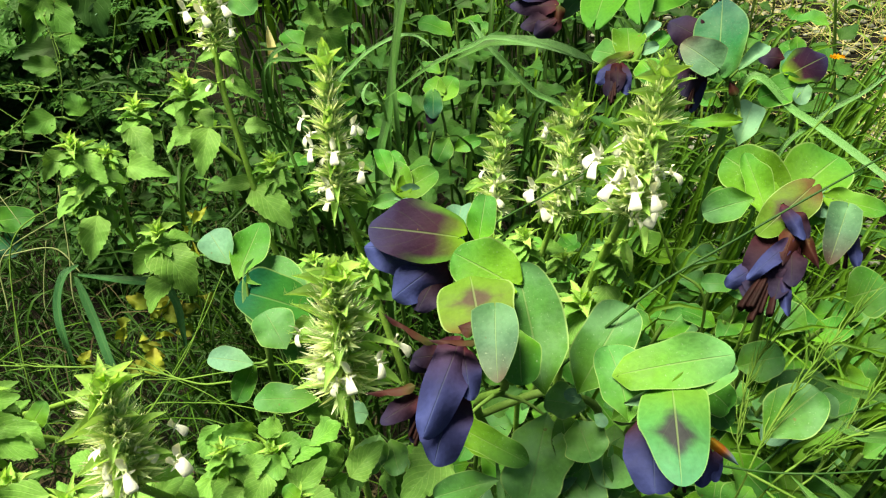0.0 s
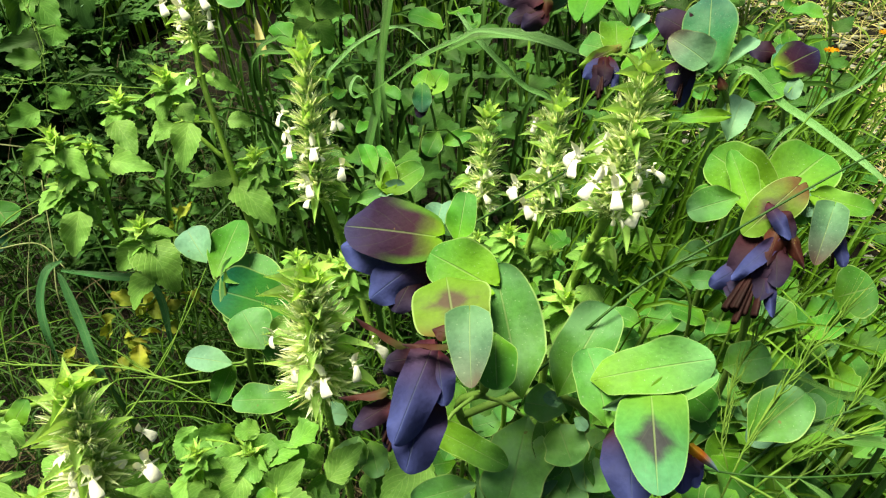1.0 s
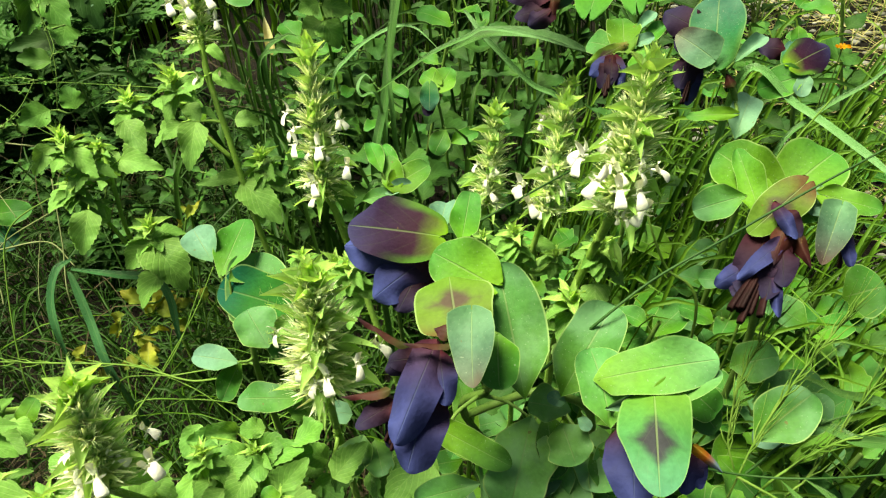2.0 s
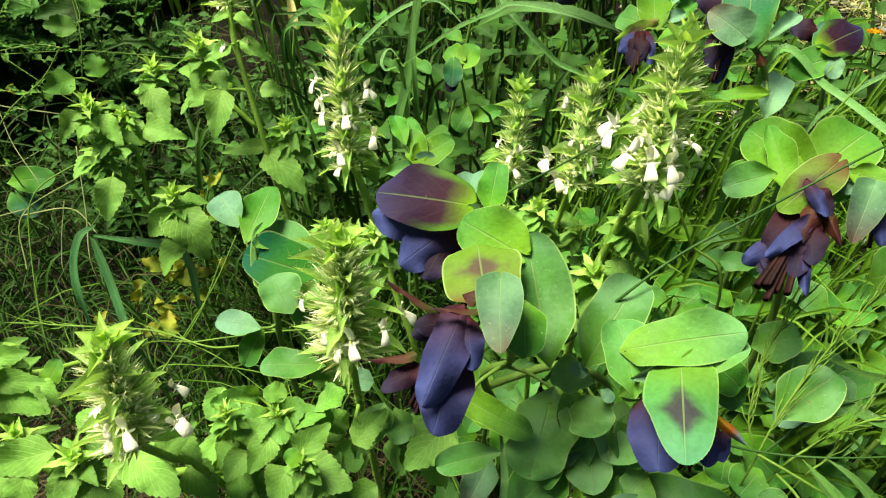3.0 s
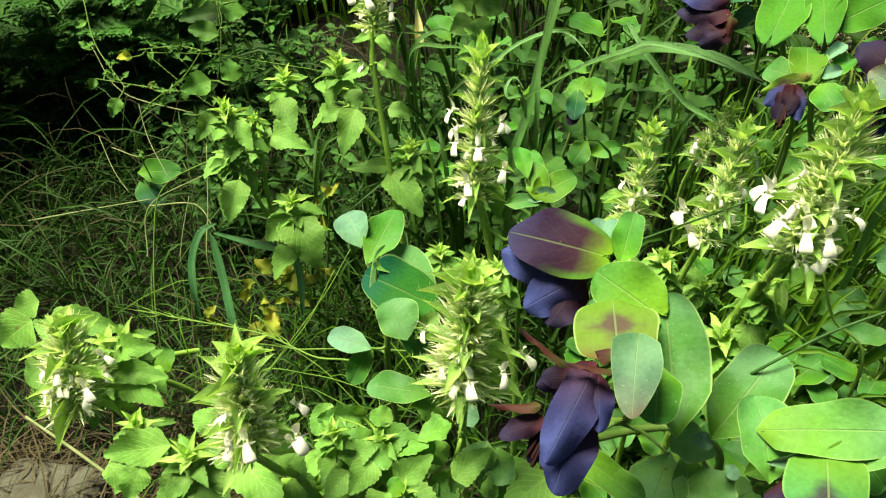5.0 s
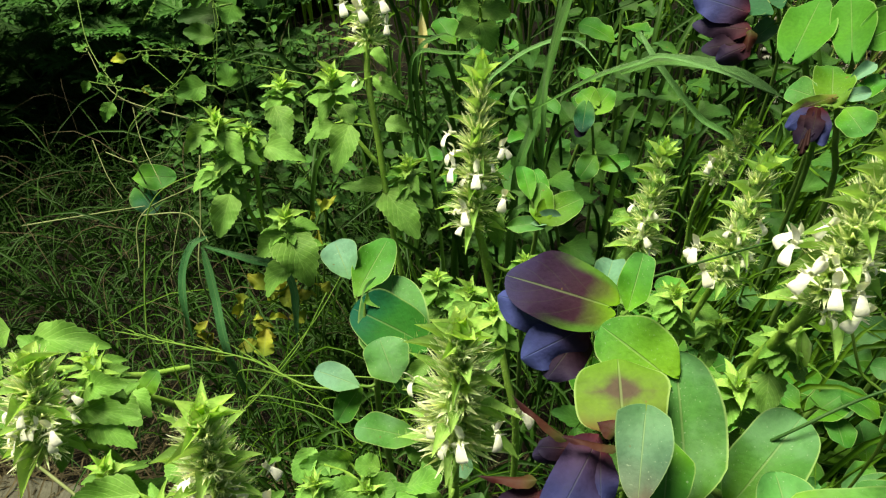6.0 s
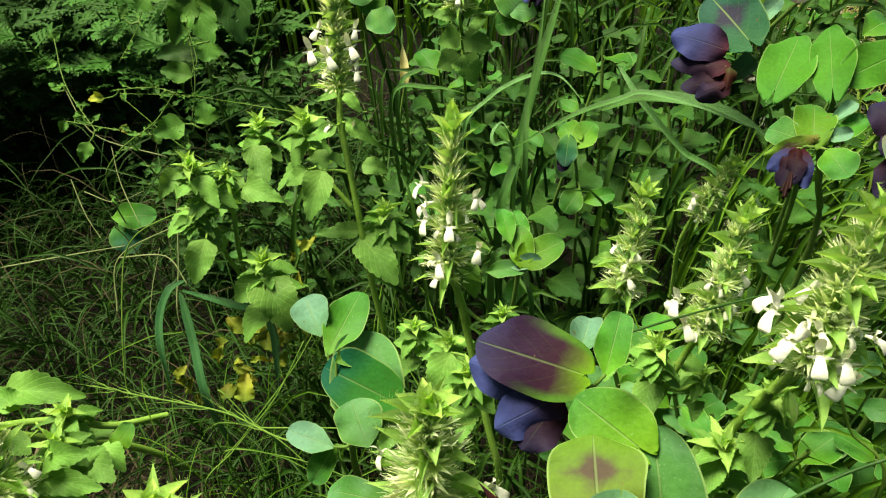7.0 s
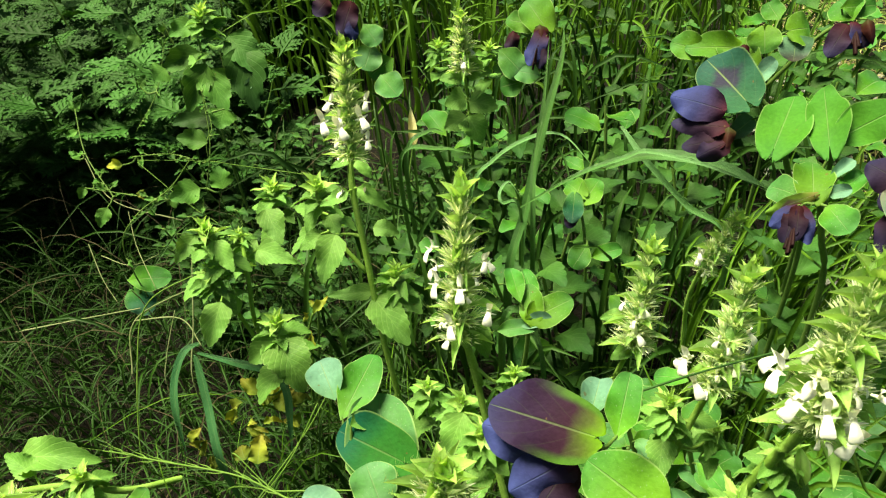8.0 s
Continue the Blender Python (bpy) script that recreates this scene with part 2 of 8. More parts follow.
    "petal": leaf_material("white_petal", [(0, (0.62, 0.70, 0.50)), (0.35, (0.84, 0.85, 0.80)), (1, (0.86, 0.86, 0.76))], 0.06, rough=0.55, glow=0.3, spec=0.2),
    "orange": leaf_material("orange_petal", [(0, (0.375, 0.180, 0.005)), (1, (0.400, 0.150, 0.003))], 0.1, glow=0.3),
    "husk": leaf_material("dry_husk", [(0, (0.40, 0.36, 0.14)), (1, (0.62, 0.58, 0.34))], 0.15, glow=0.3),
}
STEM = plain_material("honeywort_stem", (0.080, 0.157, 0.029), (0.120, 0.197, 0.052), 60, 0.5, bump=0.3)
MINT_STEM = plain_material("mint_stem", (0.14, 0.27, 0.035), (0.22, 0.36, 0.08), 60, 0.6, bump=0.5)
FUZZ = plain_material("woolly_axis", (0.20, 0.42, 0.09), (0.34, 0.56, 0.20), 300, 0.8, 0.4, bump=0.8)
TUBE = plain_material("honeywort_tube", (0.009, 0.003, 0.004), (0.022, 0.006, 0.007), 90, 0.7)
# Brightened copy of the grass; sunlight on the gravel patch is in its colour.
SUN_TONED_GRASS = plain_material("sun_toned_grass", (0.075, 0.155, 0.018), (0.23, 0.33, 0.075), 12, 0.55, 0.25, island=True)
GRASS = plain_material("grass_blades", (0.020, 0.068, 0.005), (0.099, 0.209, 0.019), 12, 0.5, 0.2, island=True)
# Darkened copy of the grass; shade among the plants is in its colour.
SHADE_TONED_GRASS = plain_material("shade_toned_grass", (0.008, 0.032, 0.004), (0.030, 0.080, 0.011), 12, 0.55, 0.12, island=True)
# Dry straw darkened; shade beneath the weeds is put into its brown.
SHADE_TONED_STRAW = plain_material("shade_toned_straw", (0.010, 0.008, 0.005), (0.030, 0.026, 0.014), 20, 0.8, 0.1, island=True)
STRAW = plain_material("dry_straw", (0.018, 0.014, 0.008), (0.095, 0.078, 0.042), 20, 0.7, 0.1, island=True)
# Darker than real soil: shade under the plants is put into this colour.
SHADE_DARK_SOIL = plain_material("soil", (0.003, 0.0026, 0.0018), (0.008, 0.0068, 0.0045), 14, 0.95, bump=1.0, fine=160.0, depth=0.006)
HAY = plain_material("pale_hay", (0.20, 0.19, 0.07), (0.42, 0.38, 0.18), 20, 0.7, 0.1, island=True)
STONE = plain_material("stone", (0.059, 0.055, 0.043), (0.090, 0.090, 0.073), 40, 0.85, bump=0.8, fine=200.0, depth=0.003)
PEBBLE = plain_material("pebbles", (0.094, 0.091, 0.078), (0.293, 0.305, 0.280), 30, 0.85, island=True)
WIRE = plain_material("dark_grass_stalk", (0.015, 0.050, 0.011), (0.035, 0.088, 0.022), 40, 0.5)
PALE_STALK = plain_material("pale_grass_stalk", (0.065, 0.145, 0.018), (0.13, 0.22, 0.045), 40, 0.6)
FUMITORY = plain_material("fumitory_petal", (0.60, 0.42, 0.40), (0.72, 0.60, 0.56), 200, 0.6, 0.2)


# ---------------------------------------------------------------- mesh helpers
def make_mesh(name, verts, faces, material, uvs=None, smooth=True):
    me = bpy.data.meshes.new(name)
    me.from_pydata([tuple(v) for v in verts], [], faces)
    if uvs is not None:
        layer = me.uv_layers.new(name="UVMap")
        idx = np.zeros(len(me.loops), dtype=np.int32)
        me.loops.foreach_get("vertex_index", idx)
        layer.data.foreach_set("uv", np.asarray(uvs, dtype=np.float32)[idx].ravel())
    me.materials.append(material)
    if smooth:
        me.polygons.foreach_set("use_smooth", [True] * len(me.polygons))
    me.update()
    return me


def outline(shape, v):
    """Half width of a leaf of unit width at v along it."""
    s = min(max(v, 0.0), 1.0)
    if shape == "round":
        return 0.5 * max(1 - abs(2 * s ** 1.12 - 1) ** 2.5, 0.0) ** 0.48
    if shape == "oblong":
        return 0.5 * max(1 - abs(2 * s - 1) ** 3.0, 0.0) ** 0.5
    if shape == "heart":
        return 0.5 * max(math.sin(math.pi * (0.20 + 0.80 * s ** 0.85)), 0.0) ** 0.52
    if shape == "cordate":
        return 0.5 * (0.30 + 0.70 * math.sqrt(1 - ((0.36 - s) / 0.36) ** 2) if s < 0.36 else max(1 - ((s - 0.36) / 0.64) ** 2.3, 0.0) ** 0.55)
    if shape == "bract":
        return 0.5 * max(math.sin(math.pi * (0.12 + 0.88 * s ** 1.05)), 0.0) ** 0.50
    if shape == "ovate":
        return 0.5 * max(math.sin(math.pi * (0.10 + 0.90 * s ** 0.68)), 0.0) ** 0.72 * (1.04 - 0.16 * s)
    if shape == "lance":
        return 0.5 * max(math.sin(math.pi * (0.08 + 0.92 * s ** 0.6)), 0.0) ** 0.95
    return 0.5


def leaf_mesh(name, shape, material, bend=0.2, cup=0.15, wave=0.04, teeth=0, notch=0.0, nl=12, nw=6, seed=0, twist=0.0, hairs=0.0, lobe=0.015):
    """One leaf of unit length along +Y and unit width along X, its face up +Z."""
    rr = random.Random(seed)
    ph, ph2, dent = rr.uniform(0, 6), rr.uniform(0, 6), rr.uniform(-0.02, 0.10)
    if teeth:
        nl, nw = teeth * 4, 8
    verts, uvs, faces = [], [], []
    for i in range(nl + 1):
        v = i / nl if teeth else 0.5 * (1 - math.cos(math.pi * i / nl))
        w = outline(shape, v)
        if shape == "cordate":
            w *= 1.0 if v else 0.97
        else:
            w *= min(1.0, (v / 0.30) ** 0.55 + 0.03) if shape == "round" else min(1.0, math.sqrt(v / 0.13) + 0.04)
        crenel = abs(math.sin(math.pi * teeth * (v + 0.012 * math.sin(9 * v + ph)))) ** 0.7 if teeth else 0.0
        for j in range(nw + 1):
            u = 2 * j / nw - 1
            side = ph if u < 0 else ph2
            x = u * w * (1 + abs(u) * (0.07 * math.sin(6.5 * v + side) + lobe * math.sin(12 * v + 2 * side)))
            y = v - notch * abs(u) ** 1.5 * max(0.0, 1 - 2.2 * v) + (0.35 / max(teeth, 1) * (crenel - 0.5) * abs(u) ** 6 if teeth else 0.0)
            if shape == "cordate":
                y = v - notch * math.sin(2.5 * abs(u) ** 0.8) * (1 - v) ** 2.2
            if shape == "round":
                y -= dent * math.exp(-(u / 0.4) ** 2) * v ** 5
            if shape == "cordate":
                x *= 1 + 0.03 * abs(u) * math.sin(9 * v + (ph2 if u < 0 else ph))
            z = bend * (0.25 - (v - 0.5) ** 2) - bend * 0.35 * v * v + cup * (abs(u) ** 1.6) * w * 1.2
            z += wave * abs(u) ** 2 * (math.sin(7 * v + ph + (2 if u > 0 else 0)) + 0.5 * math.sin(15 * v + ph2)) * min(1, 3 * w)
            if teeth:
                x *= 1 + (0.13 * crenel - 0.05) * abs(u) ** 5
                quilt = math.sin(2 * math.pi * (7 * (v - 0.45 * abs(u)) + 0.25))
                z += 0.003 * quilt * min(1.0, 3 * abs(u)) * min(1.0, 3 * w) + 0.10 * abs(u) * w
            a = twist * v
            verts.append((x * math.cos(a), y, z + x * math.sin(a)))
            uvs.append((0.5 + 0.5 * u, v))
    for i in range(nl):
        for j in range(nw):
            a = i * (nw + 1) + j
            faces.append((a, a + 1, a + nw + 2, a + nw + 1))
    if hairs:
        rows = len(verts) // (nw + 1)
        for i in range(1, rows - 1):
            for j in (0, 0, nw, nw, rr.randrange(1, nw), rr.randrange(1, nw)):
                p = Vector(verts[i * (nw + 1) + j]) + Vector((0, rr.uniform(-0.4, 0.4) / rows, 0))
                side = (2 * j / nw - 1) * 2.2
                d = Vector((side, rr.uniform(0.1, 0.9), rr.uniform(0.1, 0.7) if j in (0, nw) else 1.0)) * hairs * rr.uniform(0.5, 1.2)
                q = len(verts)
                verts.extend((p - Vector((0, 0.006, 0)), p + Vector((0, 0.006, 0)), p + d))
                uvs.extend([(0.99, 0.9)] * 3)
                faces.append((q, q + 1, q + 2))
    return make_mesh(name, verts, faces, material, uvs)


# leaf kinds: outline, bend, cup, wave, teeth, notch
KIND = {
    "glauc": ("round", 0.30, 0.17, 0.06, 0, 0.05), "green": ("round", 0.28, 0.16, 0.07, 0, 0.05), "lime": ("cordate", 0.24, 0.2, 0.08, 0, 0.24), "heart": ("cordate", 0.25, 0.16, 0.06, 0, 0.24), "deep": ("cordate", 0.2, 0.12, 0.06, 0, 0.26), "slate": ("cordate", 0.2, 0.1, 0.07, 0, 0.2), "waxy": ("round", 0.36, 0.32, 0.15, 0, 0.05), "apple": ("oblong", 0.2, 0.16, 0.06, 0, 0.05),
    "pale": ("round", 0.24, 0.25, 0.05, 0, 0.05), "teal": ("cordate", 0.22, 0.14, 0.06, 0, 0.16), "half": ("cordate", 0.16, -0.06, 0.05, 0, 0.08),
    "smear": ("cordate", 0.2, -0.05, 0.06, 0, 0.12), "spot": ("heart", 0.12, -0.06, 0.05, 0, 0.14), "mauve": ("heart", 0.2, 0.2, 0.04, 0, 0.08),
    "blue": ("bract", 0.25, -0.2, 0.10, 0, 0.03), "dark": ("bract", 0.28, -0.22, 0.12, 0, 0.03), "rust": ("lance", 0.35, -0.4, 0.05, 0, 0.0),
    "flame": ("lance", 0.3, -0.4, 0.05, 0, 0.0), "mint": ("ovate", 0.45, 0.10, 0.06, 9, 0.0), "scallop": ("bract", 0.4, 0.12, 0.08, 9, 0.10), "young": ("lance", 0.3, 0.4, 0.03, 0, 0.0), "tip": ("lance", 0.5, 0.3, 0.05, 9, 0.0), "bract": ("lance", 0.4, 0.45, 0.04, 0, 0.0),
    "yellow": ("ovate", 0.5, 0.3, 0.14, 6, 0.0), "weed": ("ovate", 0.3, 0.15, 0.06, 6, 0.0), "burdock": ("ovate", 0.35, 0.15, 0.08, 5, 0.0), "husk": ("lance", 0.2, 0.5, 0.05, 0, 0.0), "orange": ("round", 0.2, 0.1, 0.05, 0, 0.0),
}
LEAF = {}
for n_kind, (kind_name, spec) in enumerate(KIND.items()):
    shape_, bend_, cup_, wave_, teeth_, notch_ = spec
    LEAF[kind_name] = [
        leaf_mesh(kind_name + "_leaf", shape_, MAT[kind_name], bend_ * f, cup_ * (1.25, 0.95, 0.65, 0.35, 1.5, 0.5)[k], wave_, teeth_, notch_, seed=17 * n_kind + k, twist=tw,
                  hairs={"young": 0.08, "bract": 0.10}.get(kind_name, 0.0), lobe={"waxy": 0.085, "glauc": 0.022, "green": 0.025, "pale": 0.02, "blue": 0.03, "dark": 0.03}.get(kind_name, 0.008),
                  nw=4 if kind_name in ("young", "bract") else 8, nl=8 if kind_name in ("young", "bract") else 22)
        for k, (f, tw) in enumerate(((0.55, 0.1), (0.9, -0.2), (0.3, 0.25), (0.75, -0.05), (1.2, 0.15), (0.1, -0.15)))
    ]


def aim(base, tip, width, face, flat=1.0):
    """Matrix that lays a unit leaf from base to tip with its face towards the given way."""
    b, y = Vector(base), Vector(tip) - Vector(base)
    length = max(y.length, 1e-5)
    y = y / length
    z = Vector(face) - y * y.dot(Vector(face))
    if z.length < 1e-4:
        z = y.orthogonal()
    z.normalize()
    x = y.cross(z)
    m = Matrix((x * width, y * length, z * length * flat)).transposed().to_4x4()
    m.translation = b
    return m


def curve_points(points, steps=6):
    """Points of a smooth line through the given ones."""
    pts = [Vector(p) for p in points]
    if len(pts) < 3:
        return [pts[0].lerp(pts[-1], k / steps) for k in range(steps + 1)]
    pts = [2 * pts[0] - pts[1], *pts, 2 * pts[-1] - pts[-2]]
    out = []
    for a, b, c, d in zip(pts, pts[1:], pts[2:], pts[3:]):
        for k in range(steps):
            t = k / steps
            out.append(0.5 * (2 * b + (c - a) * t + (2 * a - 5 * b + 4 * c - d) * t * t + (3 * b - a - 3 * c + d) * t ** 3))
    out.append(pts[-2])
    return out


def tube(verts, faces, points, r0, r1, sides=7, hairs=0.0, rr=rnd):
    """Adds a tapered tube along points; hairs is their length."""
    n, first = len(points), len(verts)
    for i, p in enumerate(points):
        d = (points[min(i + 1, n - 1)] - points[max(i - 1, 0)]).normalized()
        a = d.orthogonal().normalized() if abs(d.z) > 0.95 else d.cross(Vector((0, 0, 1))).normalized()
        b = d.cross(a)
        r = r0 + (r1 - r0) * i / max(n - 1, 1)
        for k in range(sides):
            t = 2 * math.pi * k / sides
            verts.append(p + (a * math.cos(t) + b * math.sin(t)) * r)
    for i in range(n - 1):
        for k in range(sides):
            q, s = first + i * sides, (k + 1) % sides
            faces.append((q + k, q + s, q + sides + s, q + sides + k))
    faces.append(tuple(range(first + (n - 1) * sides, first + n * sides)))
    if hairs:
        for i in range(n - 1):
            r = r0 + (r1 - r0) * i / max(n - 1, 1)
            gap = (points[i + 1] - points[i])
            for _ in range(max(2, int(gap.length / 0.0006))):
                p = points[i] + gap * rr.random()
                out = Vector((rr.gauss(0, 1), rr.gauss(0, 1), rr.gauss(0, 1)))
                out = (out - gap.normalized() * out.dot(gap.normalized())).normalized()
                side = out.cross(gap.normalized()) * 0.00013
                q = len(verts)
                p = p + out * r * 0.9
                verts.extend((p - side, p + side, p + out * hairs * rr.uniform(0.4, 1.1)))
                faces.append((q, q + 1, q + 2))


def part(name, me, parent, m=None, label=""):
    """Links a mesh under a thing or a part; m is its pose in the world."""
    ob = new(name, me)
    ob.parent = parent
    up, chain = parent, Matrix.Identity(4)
    while up:
        chain, up = up.matrix_basis @ chain, up.parent
    ob.matrix_basis = chain.inverted() @ (m if m else Matrix.Identity(4))
    if label:
        ob["label"] = label
    return ob


class Plant:
    """A plant: an Empty at its foot, with stem, leaves, bracts and flowers under it."""

    def __init__(self, name, foot, label, category, group="", mint=False):
        self.ob = tagged(new(name), label, category, group)
        self.ob.matrix_basis = Matrix.Translation((foot[0], foot[1], GROUND))
        self.foot, self.mint, self.lines, self.bases = Vector((foot[0], foot[1], GROUND)), mint, [], []
        self.rr = random.Random(int(1000 * (foot[0] * 3.1 + foot[1] * 7.7)))

    def stem(self, points, r=0.0025, ground=True):
        pts = [Vector(p) for p in points]
        if ground:
            low = pts[-1]
            pts.append(Vector((low.x * 0.35 + self.foot.x * 0.65, low.y * 0.35 + self.foot.y * 0.65, (low.z + GROUND) / 2)))
            pts.append(self.foot - Vector((0, 0, 0.005)))
        self.lines.append((curve_points(pts, 7), r))

    def leaf(self, kind, base, tip, width, face, name=None):
        meshes = LEAF[kind]
        me = meshes[self.rr.randrange(len(meshes))]
        if not name:
            name = "bract" if kind in ("half", "slate", "smear", "spot", "mauve", "blue", "dark", "rust", "flame") else "petal" if kind == "orange" else "leaf"
        self.bases.append((Vector(base), Vector(tip)))
        if kind in ("waxy", "scallop"):
            face = Vector(face) + Vector([self.rr.uniform(-0.3, 0.3) for _ in range(3)])
        return part(name, me, self.ob, aim(base, tip, width, face))

    def tubes(self, base, tip, size, count=6):
        """A bunch of dark hanging honeywort flowers."""
        b, t = Vector(base), Vector(tip)
        for k in range(count):
            off = Vector((self.rr.uniform(-1, 1), self.rr.uniform(-1, 1), self.rr.uniform(-0.6, 0.6))) * size
            part("flower", TUBE_MESH, self.ob, aim(b + off * 0.3, t + off, size * 0.9, (0, -0.5, 1), 0.4))

    def corolla(self, base, tip, parent, size=0.0):
        """A flower whose lip hangs to tip, or a raised hood where tip stands over base."""
        b, t = Vector(base), Vector(tip)
        d = t - b
        rising = not size and d.z > 0.35 * d.length
        size = size or min(max(0.66 * d.length, 0.0080), 0.0105)
        y = Vector((d.x, d.y - 0.3 * d.length, 0)).normalized()
        y = (y + Vector((self.rr.uniform(-0.5, 0.5), 0, self.rr.uniform(-0.15, 0.4)))).normalized()
        x = y.cross(Vector((0, 0, 1))).normalized()
        x = (x + Vector((0, 0, self.rr.uniform(-0.45, 0.45)))).normalized()
        y = (y - x * x.dot(y)).normalized()
        m = Matrix((x, y, x.cross(y))).transposed().to_4x4() @ Matrix.Scale(size, 4)
        m.translation = t - m.to_3x3() @ (HOOD_END if rising else LIP_END)
        part("flower", FLOWERS[self.rr.randrange(3)], parent, m)

    def spike(self, base, tip, width, whorls=9, flowers=(), bloom=0.55, view=(0, -0.6, 0.5), seed=1):
        """A bristly flower spike from base to tip."""
        rr = random.Random(seed)
        b, t = Vector(base), Vector(tip)
        axis = (t - b).normalized()
        length = (t - b).length
        a = axis.orthogonal().normalized()
        c = axis.cross(a)
        verts, faces = [], []
        tube(verts, faces, curve_points([b, t - axis * length * 0.1], 8), width * 0.12, width * 0.06, 9, width * 0.14, rr)
        core = part("flower_spike", make_mesh("spike_axis", verts, faces, FUZZ), self.ob, None, "pale green bristly flower spike")
        spots = []
        whorls = max(6, round(whorls * 0.78))
        for k in range(whorls):
            f = k / (whorls - 0.3)
            p = b + axis * length * f * 0.84
            r = width * 0.5 * (1.02 - 0.34 * f ** 1.6)
            turn = 0.785 + 1.571 * (k % 2) + rr.uniform(-0.25, 0.25)
            count = 9 if f < 0.7 else 7
            for q in range(count):
                g = turn + 2 * math.pi * q / count + rr.uniform(-0.2, 0.2)
                out = a * math.cos(g) + c * math.sin(g)
                at = p + axis * length * 0.016 * rr.uniform(-1, 1)
                end = at + (out * (1 - 0.35 * f) + axis * (0.25 + 0.6 * f + rr.uniform(-0.25, 0.3))).normalized() * r * rr.uniform(0.66, 0.92)
                part("calyx", CALYX[rr.randrange(3)], core, aim(at + out * width * 0.05, end, r * 0.52, axis, 0.6))
                spots.append((f, at, out))
            pairs = 4
            for q in range(pairs):
                g = turn + 2 * math.pi * q / pairs + rr.uniform(-0.25, 0.25)
                out = a * math.cos(g) + c * math.sin(g)
                reach = r * rr.uniform(1.05, 1.38) * (1.0 + 0.08 * f)
                lift = -0.18 + 0.95 * f + rr.uniform(-0.2, 0.25)
                end = p + (out * (1.0 - 0.25 * f) + axis * lift).normalized() * reach
                part("bract", LEAF["bract"][rr.randrange(6)], core, aim(p - axis * width * 0.04, end, reach * rr.uniform(0.27, 0.36), axis + out * -0.3))
        for q in range(11):
            g = 2 * math.pi * q / 5.5
            out = a * math.cos(g) + c * math.sin(g)
            inner = q > 5
            top = b + axis * length * (0.86 if inner else 0.81)
            tall = length * rr.uniform(0.14, 0.19)
            part("bract", LEAF["young"][q % 4], core, aim(top, top + axis * tall + out * width * (rr.uniform(0.03, 0.09) if inner else rr.uniform(0.18, 0.34)), max(width * 0.22, tall * 0.46), out * -1 + axis * 0.2))
        for fb, ft in flowers:
            self.corolla(fb, ft, core)
        vw = Vector(view)
        for f, p, out in spots:
            if f < bloom and rr.random() < (0.30 if flowers else 0.45) and out.dot(vw) > -0.1:
                size = width * rr.uniform(0.12, 0.20)
                q = p + out * (width * 0.26 + size * 0.5) - axis * size * 0.5
                self.corolla(p, q, core, size)
        return core

    def rosette(self, at, size, seed=1, leaves=True, up=(0, 0, 1)):
        """A leafy shoot tip: a star of pointed young leaves over pairs of toothed leaves."""
        rr = random.Random(seed * 7 + 3)
        p, axis = Vector(at), Vector(up).normalized()
        a = axis.orthogonal().normalized()
        c = axis.cross(a)
        for ring, (count, lift, reach, wide, kind) in enumerate(((3, 3.0, 0.34, 0.34, "young"), (4, 1.3, 0.46, 0.36, "young"), (4, 0.6, 0.56, 0.40, "tip"), (4, 0.1, 0.66, 0.46, "mint"), (4, -0.4, 0.72, 0.50, "mint"))):
            for q in range(count):
                g = ring * 0.5 + 2 * math.pi * q / count + rr.uniform(-0.25, 0.25)
                out = a * math.cos(g) + c * math.sin(g)
                base = p - axis * size * 0.10 * ring
                end = base + (out + axis * (lift + rr.uniform(-0.25, 0.3))).normalized() * size * reach * rr.uniform(0.75, 1.15)
                part("leaf", LEAF[kind][rr.randrange(4)], self.ob, aim(base, end, size * reach * wide * rr.uniform(0.85, 1.2), axis - out * 0.4))
        if leaves:
            for ring in range(3):
                base = p - axis * size * (0.35 + 0.42 * ring)
                for q in range(2):
                    g = ring * 1.57 + q * math.pi + rr.uniform(-0.3, 0.3) + 0.5
                    out = a * math.cos(g) + c * math.sin(g)
                    s = size * (0.62 + 0.18 * ring) * rr.uniform(0.85, 1.1)
                    part("leaf", LEAF["mint"][rr.randrange(4)], self.ob, aim(base + out * size * 0.06, base + (out + axis * rr.uniform(-0.45, 0.1)) * s, s * rr.uniform(0.55, 0.7), axis + out * 0.3))
        self.bases.append((p - axis * size * 0.25, p))

    def sprigs(self, count, size, kind):
        """Tiny stalked leaves scattered along the stems drawn so far."""
        for _ in range(count):
            line, _r = self.lines[self.rr.randrange(len(self.lines))]
            q = line[self.rr.randrange(len(line) - 1)]
            out = Vector((self.rr.gauss(0, 1), self.rr.gauss(0, 0.7), self.rr.gauss(0.2, 0.7))).normalized()
            b = q + out * size * 0.5
            n = size * self.rr.uniform(0.6, 1.3)
            self.leaf(kind, b, b + out * n, n * self.rr.uniform(0.35, 0.6), (self.rr.uniform(-0.3, 0.6), -0.6, 0.8))

    def finish(self, reach=0.035):
        """Builds the stem, with short branches out to every leaf."""
        verts, faces = [], []
        hair = 0.0022 if self.mint else 0.0
        main = [q for line, _ in self.lines for q in line]
        for line, r in self.lines:
            tube(verts, faces, line, r * 0.8, r, 8, hair, self.rr)
        if main:
            for b, t in self.bases:
                q = min(main, key=lambda s: (s - b).length + 0.6 * max(0.0, s.z - b.z))
                d = (q - b).length
                if 0.004 < d < reach:
                    mid = (q + b) / 2 + Vector((0, 0, -0.12 * d)) + (b - t).normalized() * d * 0.15
